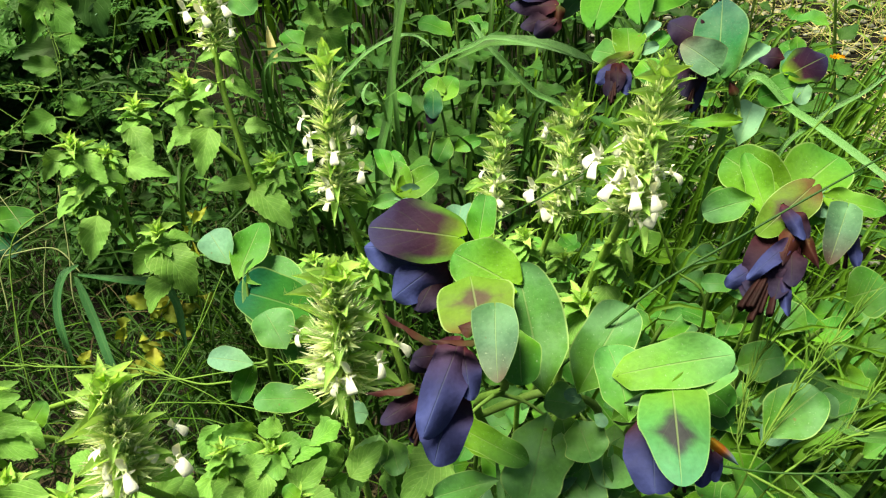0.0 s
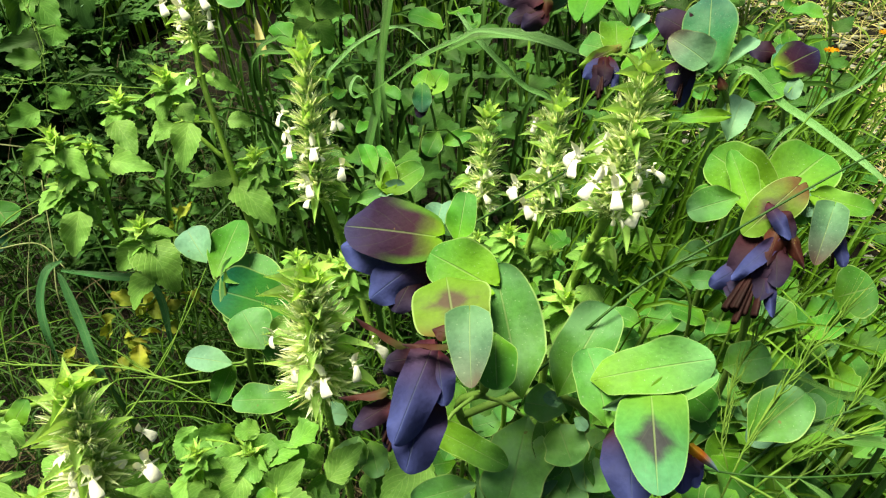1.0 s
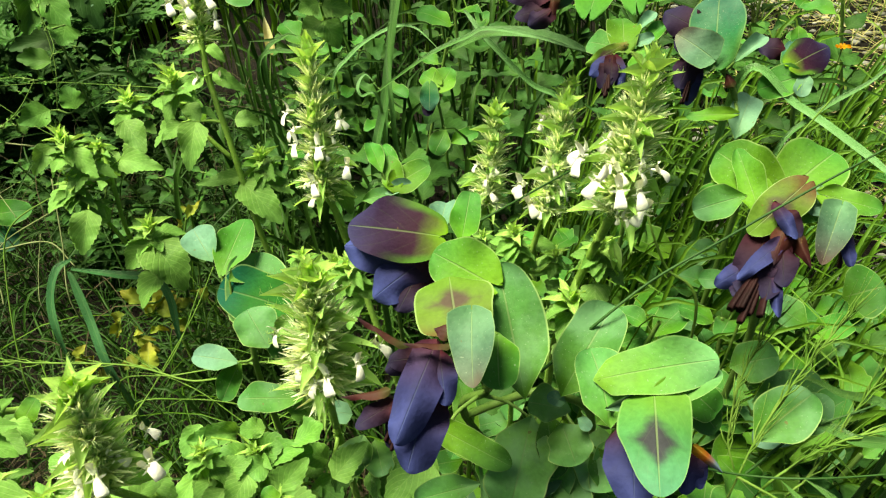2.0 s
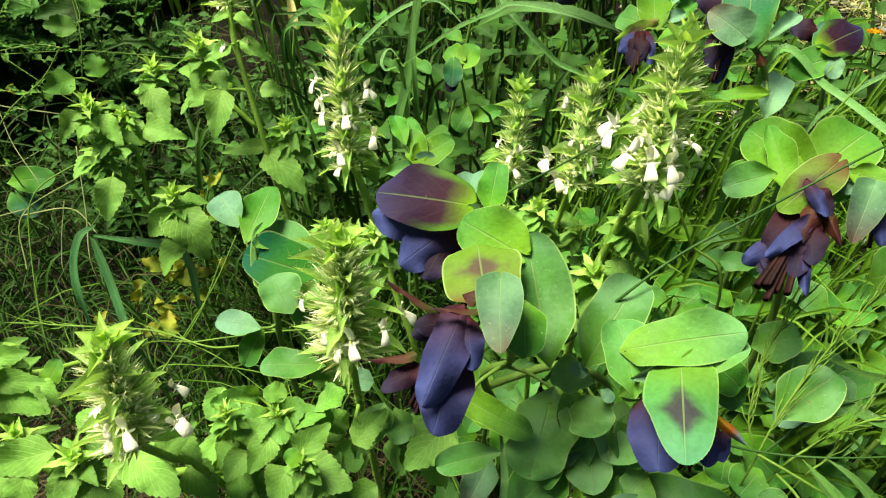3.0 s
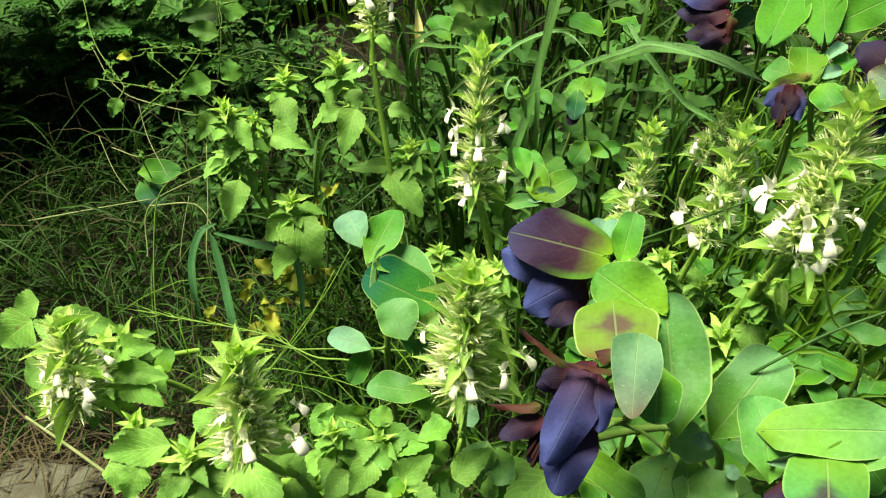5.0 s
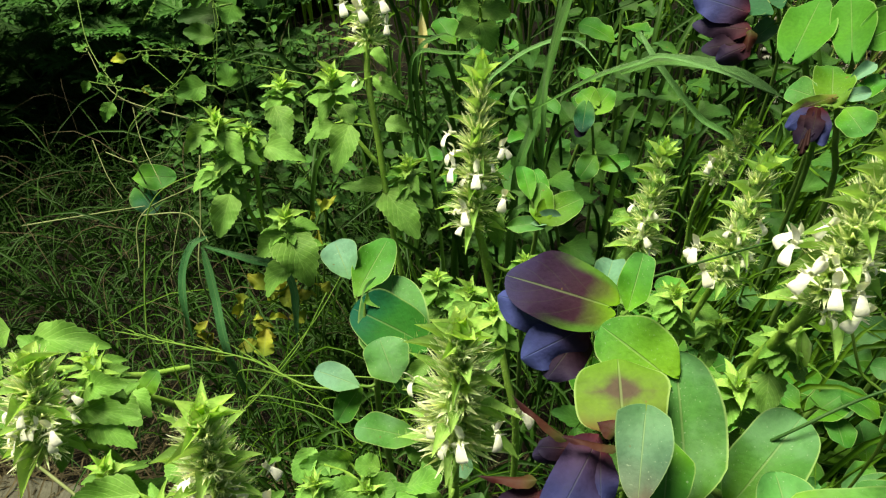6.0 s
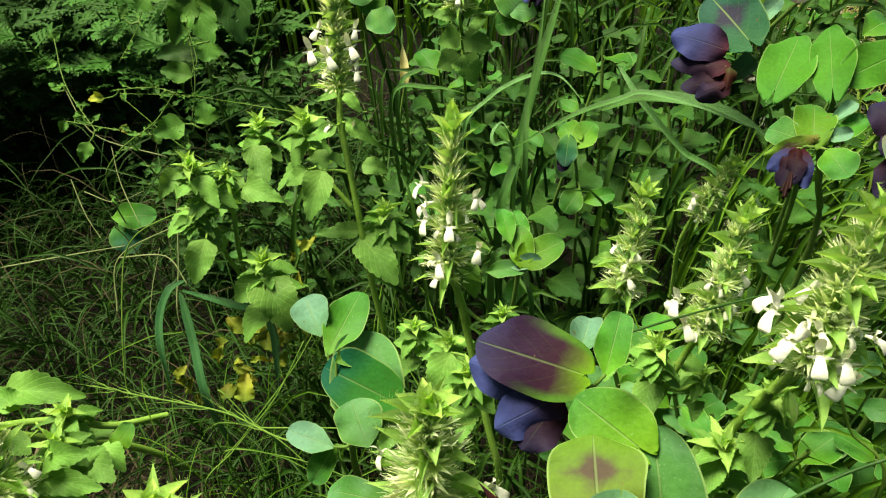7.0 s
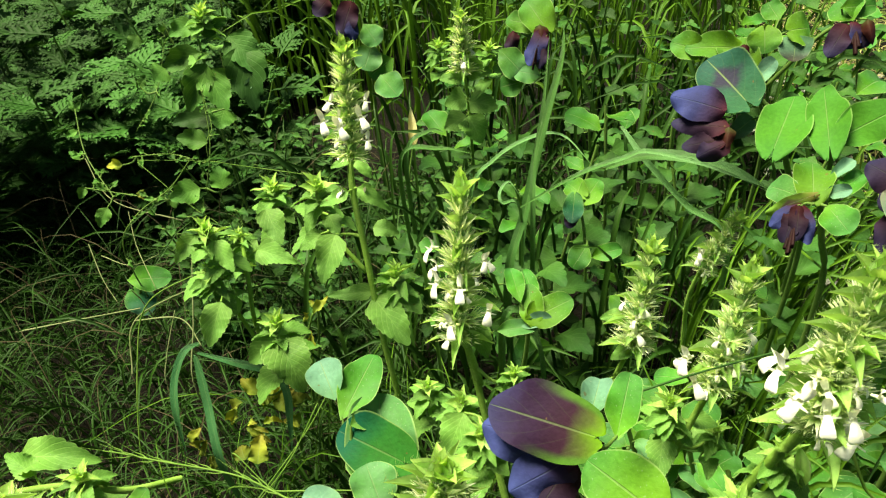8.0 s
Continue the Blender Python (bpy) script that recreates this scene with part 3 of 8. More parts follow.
                    tube(verts, faces, curve_points([b, mid, q], 4), 0.0008, 0.0015, 6, hair * 0.7, self.rr)
        if verts:
            part("stem", make_mesh("stem", [v - self.foot for v in verts], faces, MINT_STEM if self.mint else STEM), self.ob, Matrix.Translation(self.foot))


def unit_tube_mesh():
    verts, faces = [], []
    ring = [(0.0, 0.06), (0.25, 0.20), (0.8, 0.28), (0.95, 0.30), (1.0, 0.22), (0.9, 0.16)]
    for y, r in ring:
        for k in range(9):
            t = 2 * math.pi * k / 9
            verts.append((r * math.cos(t), y, r * math.sin(t)))
    for i in range(len(ring) - 1):
        for k in range(9):
            s = (k + 1) % 9
            faces.append((i * 9 + k, i * 9 + s, i * 9 + 9 + s, i * 9 + 9 + k))
    return make_mesh("honeywort_tube", verts, faces, TUBE)


def calyx_mesh(seed):
    """A ribbed cup with five spiny teeth and bristles."""
    rr = random.Random(seed)
    verts, faces, uvs = [], [], []
    for i, (y, r) in enumerate(((0, 0.10), (0.2, 0.21), (0.5, 0.24))):
        for k in range(10):
            t = 2 * math.pi * k / 10
            q = r * (1.08 if k % 2 == 0 else 0.9)
            verts.append((q * math.cos(t), y, q * math.sin(t)))
            uvs.append((0.3 + 0.4 * (k % 2), y))
    for i in range(2):
        for k in range(10):
            s = (k + 1) % 10
            faces.append((i * 10 + k, i * 10 + s, i * 10 + 10 + s, i * 10 + 10 + k))
    for k in range(0, 10, 2):
        t = 2 * math.pi * k / 10
        flare = rr.uniform(0.32, 0.62)
        n = len(verts)
        verts.append((flare * math.cos(t), rr.uniform(0.95, 1.2), flare * math.sin(t)))
        uvs.append((0.5, 1.0))
        faces.append((20 + (k - 1) % 10, 20 + k, n))
        faces.append((20 + k, 20 + (k + 1) % 10, n))
    for _ in range(54):
        t, y = rr.uniform(0, 6.283), rr.uniform(0.05, 0.9)
        r = 0.26
        d = Vector((math.cos(t), rr.uniform(0.1, 0.9), math.sin(t))).normalized() * rr.uniform(0.22, 0.55)
        s = Vector((-math.sin(t), 0, math.cos(t))) * 0.009
        p = Vector((r * math.cos(t), y, r * math.sin(t)))
        n = len(verts)
        verts.extend((p - s, p + s, p + d))
        uvs.extend(((0.3, 0.6), (0.3, 0.6), (0.3, 0.9)))
        faces.append((n, n + 1, n + 2))
    return make_mesh("calyx", verts, faces, MAT["bristle"], uvs)


def petal_strip(verts, faces, uvs, line, widths, fold, rr, n=8):
    """Adds a petal along a line of (y, z), bowed across by fold."""
    first = len(verts)
    for i, ((y, z), w) in enumerate(zip(line, widths)):
        for j in range(n + 1):
            u = 2 * j / n - 1
            verts.append((u * w + rr.uniform(-0.008, 0.008), y - fold * u * u * w * 0.7, z - 0.5 * fold * u * u * w))
            uvs.append((0.30 + 0.1 * u, 0.25 + 0.75 * i / (len(line) - 1)))
    for i in range(len(line) - 1):
        for j in range(n):
            q = first + i * (n + 1) + j
            faces.append((q, q + 1, q + n + 2, q + n + 1))


LIP_END, HOOD_END = Vector((0.0, 1.0, -0.80)), Vector((0.0, 0.65, 0.90))


def corolla_mesh(seed):
    """A two-lipped white flower: tube, narrow raised hood, two ears and a drop-shaped hanging lip."""
    rr = random.Random(seed)
    verts, faces, uvs = [], [], []
    for y, r, z in ((0, 0.07, -0.06), (0.25, 0.09, 0.0), (0.5, 0.15, 0.02)):
        for k in range(8):
            t = 2 * math.pi * k / 8
            verts.append((r * math.cos(t), y, z + r * math.sin(t)))
            uvs.append((0.3, y * 0.5))
    for i in range(2):
        for k in range(8):
            s = (k + 1) % 8
            faces.append((i * 8 + k, i * 8 + s, i * 8 + 8 + s, i * 8 + 8 + k))
    lean = rr.uniform(-0.12, 0.12)
    petal_strip(verts, faces, uvs, [(0.44, 0.06), (0.46, 0.28), (0.48 + lean * 0.4, 0.52), (0.55 + lean, 0.76), (0.70 + lean, 0.95)], [0.13, 0.17, 0.20, 0.16, 0.05], 0.8, rr)
    petal_strip(verts, faces, uvs, [(0.46, -0.06), (0.62, -0.06), (0.76, -0.14), (0.88, -0.28), (0.98, -0.46), (1.04, -0.64), (1.04, -0.76), (1.0, -0.80)], [0.14, 0.15, 0.18, 0.23, 0.28, 0.29, 0.22, 0.08], 0.35, rr)
    for side in (-1, 1):
        first = len(verts)
        for i in range(4):
            for j in range(3):
                t = i / 3
                verts.append((side * (0.10 + 0.36 * t), 0.58 + 0.10 * t, -0.08 + 0.10 * t + 0.09 * (j - 1) * (1 - 0.7 * t)))
                uvs.append((0.3, 0.6))
        for i in range(3):
            for j in range(2):
                q = first + i * 3 + j
                faces.append((q, q + 1, q + 4, q + 3))
    return make_mesh("corolla", verts, faces, MAT["petal"], uvs)


TUBE_MESH = unit_tube_mesh()
CALYX = [calyx_mesh(s) for s in (1, 2, 3)]
FLOWERS = [corolla_mesh(s) for s in (4, 5, 6)]


# ---------------------------------------------------------------- grass
def ribbon(verts, faces, uvs, points, width, face, keel=0.25, taper=0.15):
    """Adds a keeled blade along points."""
    n = len(points)
    for i, p in enumerate(points):
        v = i / (n - 1)
        d = (points[min(i + 1, n - 1)] - points[max(i - 1, 0)]).normalized()
        x = d.cross(face)
        x = x.normalized() if x.length > 1e-4 else d.orthogonal().normalized()
        z = x.cross(d)
        w = width * 0.5 * min(1.0, taper + v * 3) * min(1.0, (1 - v) * 3.2 + 0.03)
        for u in (-1, -0.5, 0, 0.5, 1):
            verts.append(p + x * u * w + z * (abs(u) - 0.5) * w * keel * 2)
            uvs.append((0.5 + 0.5 * u, v))
        if i:
            q = len(verts) - 10
            for j in range(4):
                faces.append((q + j, q + j + 1, q + j + 6, q + j + 5))


class Clump:
    """A grass plant: an Empty at its foot with each broad blade under it."""

    def __init__(self, foot, label):
        self.ob = tagged(new("grass_clump"), label, "grass")
        self.ob.matrix_basis = Matrix.Translation((foot[0], foot[1], GROUND))

    def blade(self, points, width, face=(0, -0.6, 0.8), kind="strap", root=True):
        pts = [Vector(p) for p in points]
        if root and pts[0].z > GROUND + 0.02:
            p = pts[0]
            pts = [Vector((p.x, p.y + 0.02, GROUND - 0.004)), Vector((p.x, p.y + 0.01, (p.z + GROUND) / 2)), *pts]
        verts, faces, uvs = [], [], []
        ribbon(verts, faces, uvs, curve_points(pts, 8), width, Vector(face), taper=0.3, keel=0.25)
        return part("blade", make_mesh("blade", verts, faces, MAT[kind], uvs), self.ob)


def stalk(label, points, r, material, seeds=0, category="grass stalk", root=True, seed=1):
    """A thin grass stalk, with a seed head of awned grains along its end."""
    rr = random.Random(seed)
    pts = [Vector(p) for p in points]
    if root and pts[0].z > GROUND + 0.02:
        p = pts[0]
        pts = [Vector((p.x, p.y + 0.03, GROUND - 0.004)), Vector((p.x, p.y + 0.015, (p.z + GROUND) / 2)), *pts]
    line = curve_points(pts, 8)
    verts, faces = [], []
    tube(verts, faces, line, r, r * 0.6, 6)
    for k in range(seeds):
        f = 0.55 + 0.44 * k / seeds
        i = min(int(f * (len(line) - 1)), len(line) - 2)
        d = (line[i + 1] - line[i]).normalized()
        out = Vector((rr.gauss(0, 1), rr.gauss(0, 1), rr.gauss(0, 1)))
        out = (out - d * out.dot(d)).normalized()
        p = line[i].lerp(line[i + 1], f * (len(line) - 1) - i)
        e = p + d * 0.013 + out * 0.0035
        tube(verts, faces, [p, (p + e) / 2 + out * 0.001, e], r * 0.7, r * 0.3, 4)
        tube(verts, faces, [e, e + d * 0.02 + out * 0.006], r * 0.22, r * 0.1, 3)
    return tagged(new("grass_stalk", make_mesh("grass_stalk", verts, faces, material)), label, category)


def blades(name, label, count, area, height, width, material, lean=0.5, seed=1, keep=None, flat=False, category="grass", drift=(0, 0)):
    """A sward of blades over area (x0, x1, y0, y1), joined into one object."""
    rr = random.Random(seed)
    verts, faces, uvs = [], [], []
    n = 0
    while n < count:
        x, y = rr.uniform(area[0], area[1]), rr.uniform(area[2], area[3])
        n += 1
        if keep and not keep(x, y, rr):
            continue
        h = rr.uniform(*height)
        g = rr.uniform(0, 6.283)
        out = (Vector((math.cos(g), math.sin(g), 0)) + Vector((*drift, 0))).normalized()
        l = lean * rr.uniform(0.2, 1.4)
        p0 = Vector((x, y, GROUND - 0.004))
        if flat:
            p0.z = GROUND + rr.uniform(0.0, 0.03)
            pts = [p0, p0 + out * h * 0.5 + Vector((0, 0, rr.uniform(0.0, 0.03))), p0 + out * h + Vector((rr.uniform(-0.02, 0.02), rr.uniform(-0.02, 0.02), rr.uniform(-0.01, 0.02)))]
        else:
            up = Vector((0, 0, 1))
            pts = [p0, p0 + up * h * 0.5 + out * h * 0.12 * l, p0 + up * h * (0.9 - 0.15 * l) + out * h * 0.42 * l, p0 + up * h * (1.02 - 0.42 * l) + out * h * 0.85 * l]
        ribbon(verts, faces, uvs, curve_points(pts, 3), rr.uniform(*width), Vector((-out.y * 0.4, -0.6, 0.7)) if not flat else Vector((0, 0, 1)))
    return tagged(new(name, make_mesh(name, verts, faces, material, uvs)), label, category, kind="stuff")


# ---------------------------------------------------------------- small things
def marigold(at, size, seed):
    rr = random.Random(seed)
    p = Plant("orange_flower", (at[0], at[1] + 0.01), "small orange daisy on a thin green stem", "flower", "orange daisies")
    c = Vector(at)
    p.stem([c, c - Vector((0, 0, 0.05))], 0.001)
    for k in range(11):
        g = 2 * math.pi * k / 11
        out = Vector((math.cos(g), math.sin(g) * 0.8 - 0.1, 0.25))
        p.leaf("orange", c, c + out * size, size * 0.26, (0, -0.3, 1))
    p.finish()


def stone(at, size):
    """A rounded, flat-topped stone half sunk in the soil."""
    bm = bmesh.new()
    bmesh.ops.create_icosphere(bm, subdivisions=4, radius=1.0)
    for vert in bm.verts:
        c = vert.co
        c = Vector([math.copysign(abs(q) ** 0.45, q) for q in c])
        c *= 0.9 + 0.07 * noise.noise(c * 1.7) + 0.03 * noise.noise(c * 5)
        vert.co = (c.x * 1.5 * size, c.y * size, c.z * size * 0.62)
    me = bpy.data.meshes.new("stone")
    bm.to_mesh(me), bm.free()
    me.materials.append(STONE)
    me.polygons.foreach_set("use_smooth", [True] * len(me.polygons))
    ob = tagged(new("stone", me), "squared weathered tan stone block beside straw", "stone")
    ob.matrix_basis = Matrix.Translation((at[0], at[1], GROUND + size * 0.25))


def trunk(top, low, r):
    """A short dead woody stump."""
    verts, faces = [], []
    foot = Vector((low[0], low[1], GROUND - 0.005))
    tube(verts, faces, curve_points([Vector(top), Vector(low), foot], 8), r, r * 1.5, 10)
    tagged(new("dead_stump", make_mesh("dead_stump", verts, faces, BARK)), "dead grey-brown woody stump in the straw", "stump")


def fumitory(a, b, size):
    """Loose heads of pale pink tubular flowers with dark tips."""
    rr = random.Random(5)
    p = Plant("fumitory", (a[0], a[1] + 0.01), "fumitory with pale pink dark-tipped flowers in shade", "flower")
    for head in (Vector(a), Vector(b)):
        p.stem([head, head - Vector((0, 0, 0.06))], 0.001)
        for k in range(14):
            g = rr.uniform(0, 6.283)
            out = Vector((math.cos(g), math.sin(g), rr.uniform(-0.2, 0.7))).normalized()
            q = head + Vector((rr.uniform(-1, 1), rr.uniform(-1, 1), rr.uniform(-0.6, 0.6))) * size * 0.6
            m = aim(q, q + out * size, size * 0.5, (0, 0, 1), 0.5)
            part("flower", PINK_TUBE, p.ob, m)
            part("flower_tip", TUBE_MESH, p.ob, aim(q + out * size * 0.92, q + out * size * 1.2, size * 0.45, (0, 0, 1), 1.4))
    p.finish()


PINK_TUBE = unit_tube_mesh().copy()
PINK_TUBE.materials[0] = FUMITORY
DRY_STEM = plain_material("pale_dry_stem", (0.130, 0.163, 0.065), (0.221, 0.247, 0.130), 50, 0.7, bump=0.5)
BARK = plain_material("bark", (0.10, 0.075, 0.05), (0.24, 0.19, 0.14), 60, 0.9, bump=0.9, fine=300.0, depth=0.003)


# ---------------------------------------------------------------- plants seen close
p = Plant("honeywort", (0.111, 0.342), "honeywort with purple bracts over lime leaves, dark hanging flowers", "honeywort", mint=False)
p.leaf("half", (0.0113, 0.2987, 0.4622), (-0.0377, 0.3138, 0.4596), 0.0335, (0.06, -0.77, 0.98))
p.leaf("blue", (0.0060, 0.2995, 0.4508), (-0.0415, 0.3099, 0.4495), 0.0297, (0.07, -0.75, 1.00))
p.leaf("blue", (0.0028, 0.2997, 0.4451), (-0.0257, 0.2870, 0.4309), 0.0230, (0.15, -0.73, 1.04))
p.leaf("dark", (0.0020, 0.3025, 0.4393), (-0.0122, 0.2813, 0.4267), 0.0219, (0.03, -0.72, 1.04))
p.leaf("lime", (0.0339, 0.2692, 0.4577), (0.0081, 0.2846, 0.4642), 0.0292, (-0.04, -0.74, 1.02))
p.leaf("green", (0.0222, 0.3188, 0.4399), (0.0283, 0.3501, 0.4506), 0.0168, (-0.04, -0.78, 0.97))
p.leaf("pale", (0.0097, 0.3304, 0.4378), (0.0144, 0.3541, 0.4419), 0.0152, (-0.01, -0.78, 0.97))
p.leaf("smear", (0.0193, 0.2376, 0.4593), (0.0159, 0.2689, 0.4634), 0.0389, (-0.03, -0.70, 1.06))
p.leaf("mauve", (0.0259, 0.2380, 0.4711), (0.0250, 0.2076, 0.4577), 0.0207, (-0.21, -0.66, 1.10))
p.leaf("glauc", (0.0492, 0.2290, 0.4235), (0.0394, 0.2767, 0.4634), 0.0308, (-0.00, -0.77, 1.08))
p.leaf("green", (0.0375, 0.2376, 0.4554), (0.0365, 0.2169, 0.4430), 0.0195, (-0.29, -0.64, 1.11))
p.leaf("blue", (0.0101, 0.2315, 0.4589), (-0.0071, 0.1881, 0.4482), 0.0191, (0.02, -0.62, 1.14))
p.leaf("blue", (0.0063, 0.2224, 0.4382), (-0.0030, 0.1830, 0.4351), 0.0229, (0.02, -0.58, 1.17))
p.leaf("blue", (0.0112, 0.2286, 0.4563), (0.0135, 0.2058, 0.4481), 0.0125, (-0.01, -0.63, 1.13))
p.leaf("dark", (0.0047, 0.2357, 0.4466), (-0.0138, 0.2284, 0.4440), 0.0110, (0.04, -0.65, 1.11))
p.leaf("rust", (0.0173, 0.2242, 0.4653), (-0.0052, 0.2250, 0.4665), 0.0055, (0.03, 0.40, 1.06))
p.leaf("rust", (-0.0015, 0.2239, 0.4652), (-0.0243, 0.2333, 0.4761), 0.0050, (0.37, 0.12, 1.06))
p.leaf("rust", (-0.0111, 0.2199, 0.4412), (-0.0353, 0.2210, 0.4352), 0.0068, (0.07, 0.04, 1.14))
p.leaf("dark", (-0.0099, 0.2179, 0.4344), (-0.0284, 0.2121, 0.4250), 0.0106, (0.06, -0.50, 1.04))
p.leaf("dark", (0.0024, 0.2324, 0.4476), (-0.0125, 0.2314, 0.4467), 0.0111, (0.02, -0.55, 1.00))
p.leaf("dark", (-0.0043, 0.2224, 0.4288), (-0.0145, 0.2083, 0.4131), 0.0108, (0.03, -0.49, 1.05))
p.leaf("dark", (0.0124, 0.2328, 0.4404), (0.0038, 0.2222, 0.4286), 0.0134, (-0.01, -0.52, 1.02))
p.tubes((-0.0042, 0.2242, 0.4308), (-0.0118, 0.2092, 0.4140), 0.0043, 7)
p.leaf("rust", (0.0165, 0.2324, 0.4625), (0.0089, 0.2356, 0.4632), 0.0077, (-0.02, -0.57, 0.98))
p.stem([(0.0105, 0.3024, 0.4587), (0.0189, 0.2755, 0.4509), (0.0250, 0.2562, 0.4290), (0.0343, 0.2656, 0.3791), (0.0211, 0.2854, 0.3262)], 0.0028)
p.stem([(0.0211, 0.2854, 0.3262), (0.0421, 0.2966, 0.3235), (0.0632, 0.2946, 0.3362), (0.0811, 0.2995, 0.3264), (0.1111, 0.3220, 0.2610)], 0.0032)
p.leaf("lime", (0.0111, 0.2442, 0.3704), (0.0449, 0.2290, 0.3603), 0.0168, (-0.05, -0.46, 1.06))
p.leaf("glauc", (0.0270, 0.2205, 0.3585), (-0.0070, 0.2177, 0.3482), 0.0153, (-0.01, -0.42, 1.09))
p.leaf("waxy", (0.0716, 0.2418, 0.3786), (0.0773, 0.2230, 0.3701), 0.0236, (0.02, -0.57, 1.10))
p.leaf("waxy", (0.0754, 0.2453, 0.3860), (0.0547, 0.2524, 0.3849), 0.0179, (-0.16, -0.42, 1.07))
p.leaf("waxy", (0.0575, 0.2557, 0.3648), (0.0434, 0.2151, 0.3400), 0.0348, (-0.32, -0.56, 1.12))
p.leaf("green", (0.0657, 0.2576, 0.3652), (0.0685, 0.2280, 0.3496), 0.0174, (0.24, -0.57, 1.10))
p.leaf("waxy", (0.0958, 0.2519, 0.3579), (0.0896, 0.2219, 0.3444), 0.0267, (-0.12, -0.55, 1.11))
p.leaf("waxy", (0.0810, 0.2426, 0.3375), (0.0776, 0.2137, 0.3283), 0.0248, (-0.48, -0.52, 1.13))
p.leaf("green", (0.0659, 0.2378, 0.3193), (0.0349, 0.2139, 0.3084), 0.0295, (-0.11, -0.50, 1.16))
p.leaf("glauc", (0.1077, 0.2371, 0.3165), (0.0780, 0.1967, 0.3056), 0.0298, (-0.21, -0.48, 1.16))
p.leaf("glauc", (0.1044, 0.2333, 0.3012), (0.1590, 0.2111, 0.3098), 0.0256, (-0.28, -0.47, 1.14))
p.leaf("green", (0.1473, 0.2155, 0.3051), (0.1460, 0.1757, 0.3063), 0.0276, (-0.02, -0.42, 1.15))
p.leaf("glauc", (0.1801, 0.2471, 0.3524), (0.2121, 0.2637, 0.3704), 0.0287, (-0.43, -0.55, 1.02))
p.leaf("green", (0.1835, 0.2073, 0.3165), (0.1707, 0.2198, 0.3174), 0.0189, (-0.38, -0.45, 1.11))
p.leaf("pale", (0.0723, 0.2435, 0.3960), (0.0631, 0.2444, 0.4001), 0.0077, (-0.14, -0.50, 1.02))
p.leaf("pale", (0.0781, 0.2366, 0.3912), (0.0848, 0.2331, 0.3872), 0.0065, (-0.17, -0.47, 1.04))
p.leaf("green", (0.0554, 0.2539, 0.3506), (0.0397, 0.2427, 0.3457), 0.0163, (-0.09, -0.46, 1.06))
p.finish()

p = Plant("honeywort", (0.112, 0.285), "honeywort with a spotted green bract over an indigo flower head", "honeywort", mint=False)
p.leaf("spot", (0.1026, 0.2114, 0.4444), (0.0938, 0.1641, 0.4472), 0.0300, (-0.28, -0.54, 1.15))
p.leaf("blue", (0.0951, 0.2111, 0.4287), (0.0885, 0.1728, 0.4289), 0.0255, (-0.25, -0.53, 1.16))
p.leaf("apple", (0.0818, 0.2251, 0.4378), (0.1287, 0.2183, 0.4586), 0.0223, (-0.29, -0.61, 1.19))
p.leaf("glauc", (0.0858, 0.2104, 0.4241), (0.0814, 0.2417, 0.4409), 0.0243, (0.08, -0.60, 1.12))
p.leaf("glauc", (0.0711, 0.2451, 0.4017), (0.0989, 0.2780, 0.4309), 0.0306, (-0.20, -0.64, 1.09))
p.leaf("apple", (0.1027, 0.2095, 0.4418), (0.1319, 0.2195, 0.4497), 0.0137, (-0.28, -0.49, 0.99))
p.leaf("green", (0.1217, 0.2330, 0.4243), (0.1402, 0.2223, 0.4121), 0.0183, (-0.29, -0.48, 0.99))
p.leaf("green", (0.1287, 0.2308, 0.4142), (0.1421, 0.2209, 0.3998), 0.0152, (-0.29, -0.46, 1.00))
p.leaf("flame", (0.1196, 0.1992, 0.4239), (0.1322, 0.1897, 0.4160), 0.0051, (-0.29, -0.42, 1.03))
p.leaf("blue", (0.1225, 0.2056, 0.4085), (0.1204, 0.1923, 0.3934), 0.0129, (-0.27, -0.42, 1.04))
p.leaf("blue", (0.1269, 0.2037, 0.4063), (0.1264, 0.1939, 0.3952), 0.0081, (-0.28, -0.41, 1.04))
p.leaf("pale", (0.0840, 0.2131, 0.4325), (0.1042, 0.2164, 0.4405), 0.0078, (-0.02, -0.93, 0.67))
p.tubes((0.1098, 0.1977, 0.4073), (0.1094, 0.1893, 0.3978), 0.0032, 5)
p.stem([(0.1073, 0.2220, 0.4271), (0.1045, 0.2317, 0.4004), (0.1023, 0.2472, 0.3576), (0.1123, 0.2646, 0.2866)], 0.003)
p.leaf("glauc", (0.1055, 0.2471, 0.3575), (0.0981, 0.2302, 0.3385), 0.0225, (-0.19, -0.44, 1.05))
p.leaf("green", (0.0878, 0.2350, 0.3893), (0.1061, 0.2385, 0.4006), 0.0118, (-0.20, -0.48, 1.02))
p.leaf("lime", (0.0986, 0.2387, 0.3481), (0.1018, 0.2206, 0.3427), 0.0158, (-0.19, -0.42, 1.06))
p.leaf("glauc", (0.0894, 0.2434, 0.3233), (0.0736, 0.2273, 0.3204), 0.0200, (-0.15, -0.42, 1.08))
p.leaf("glauc", (0.1152, 0.2340, 0.3033), (0.0797, 0.1926, 0.2957), 0.0263, (-0.20, -0.39, 1.08))
p.leaf("glauc", (0.1229, 0.2421, 0.2831), (0.1659, 0.2174, 0.2844), 0.0268, (-0.26, -0.40, 1.05))
p.leaf("glauc", (0.1569, 0.2172, 0.2850), (0.1538, 0.1849, 0.2425), 0.0367, (-0.28, -0.34, 1.08))
p.leaf("green", (0.1665, 0.2509, 0.3281), (0.1927, 0.2380, 0.3009), 0.0239, (-0.33, -0.43, 1.01))
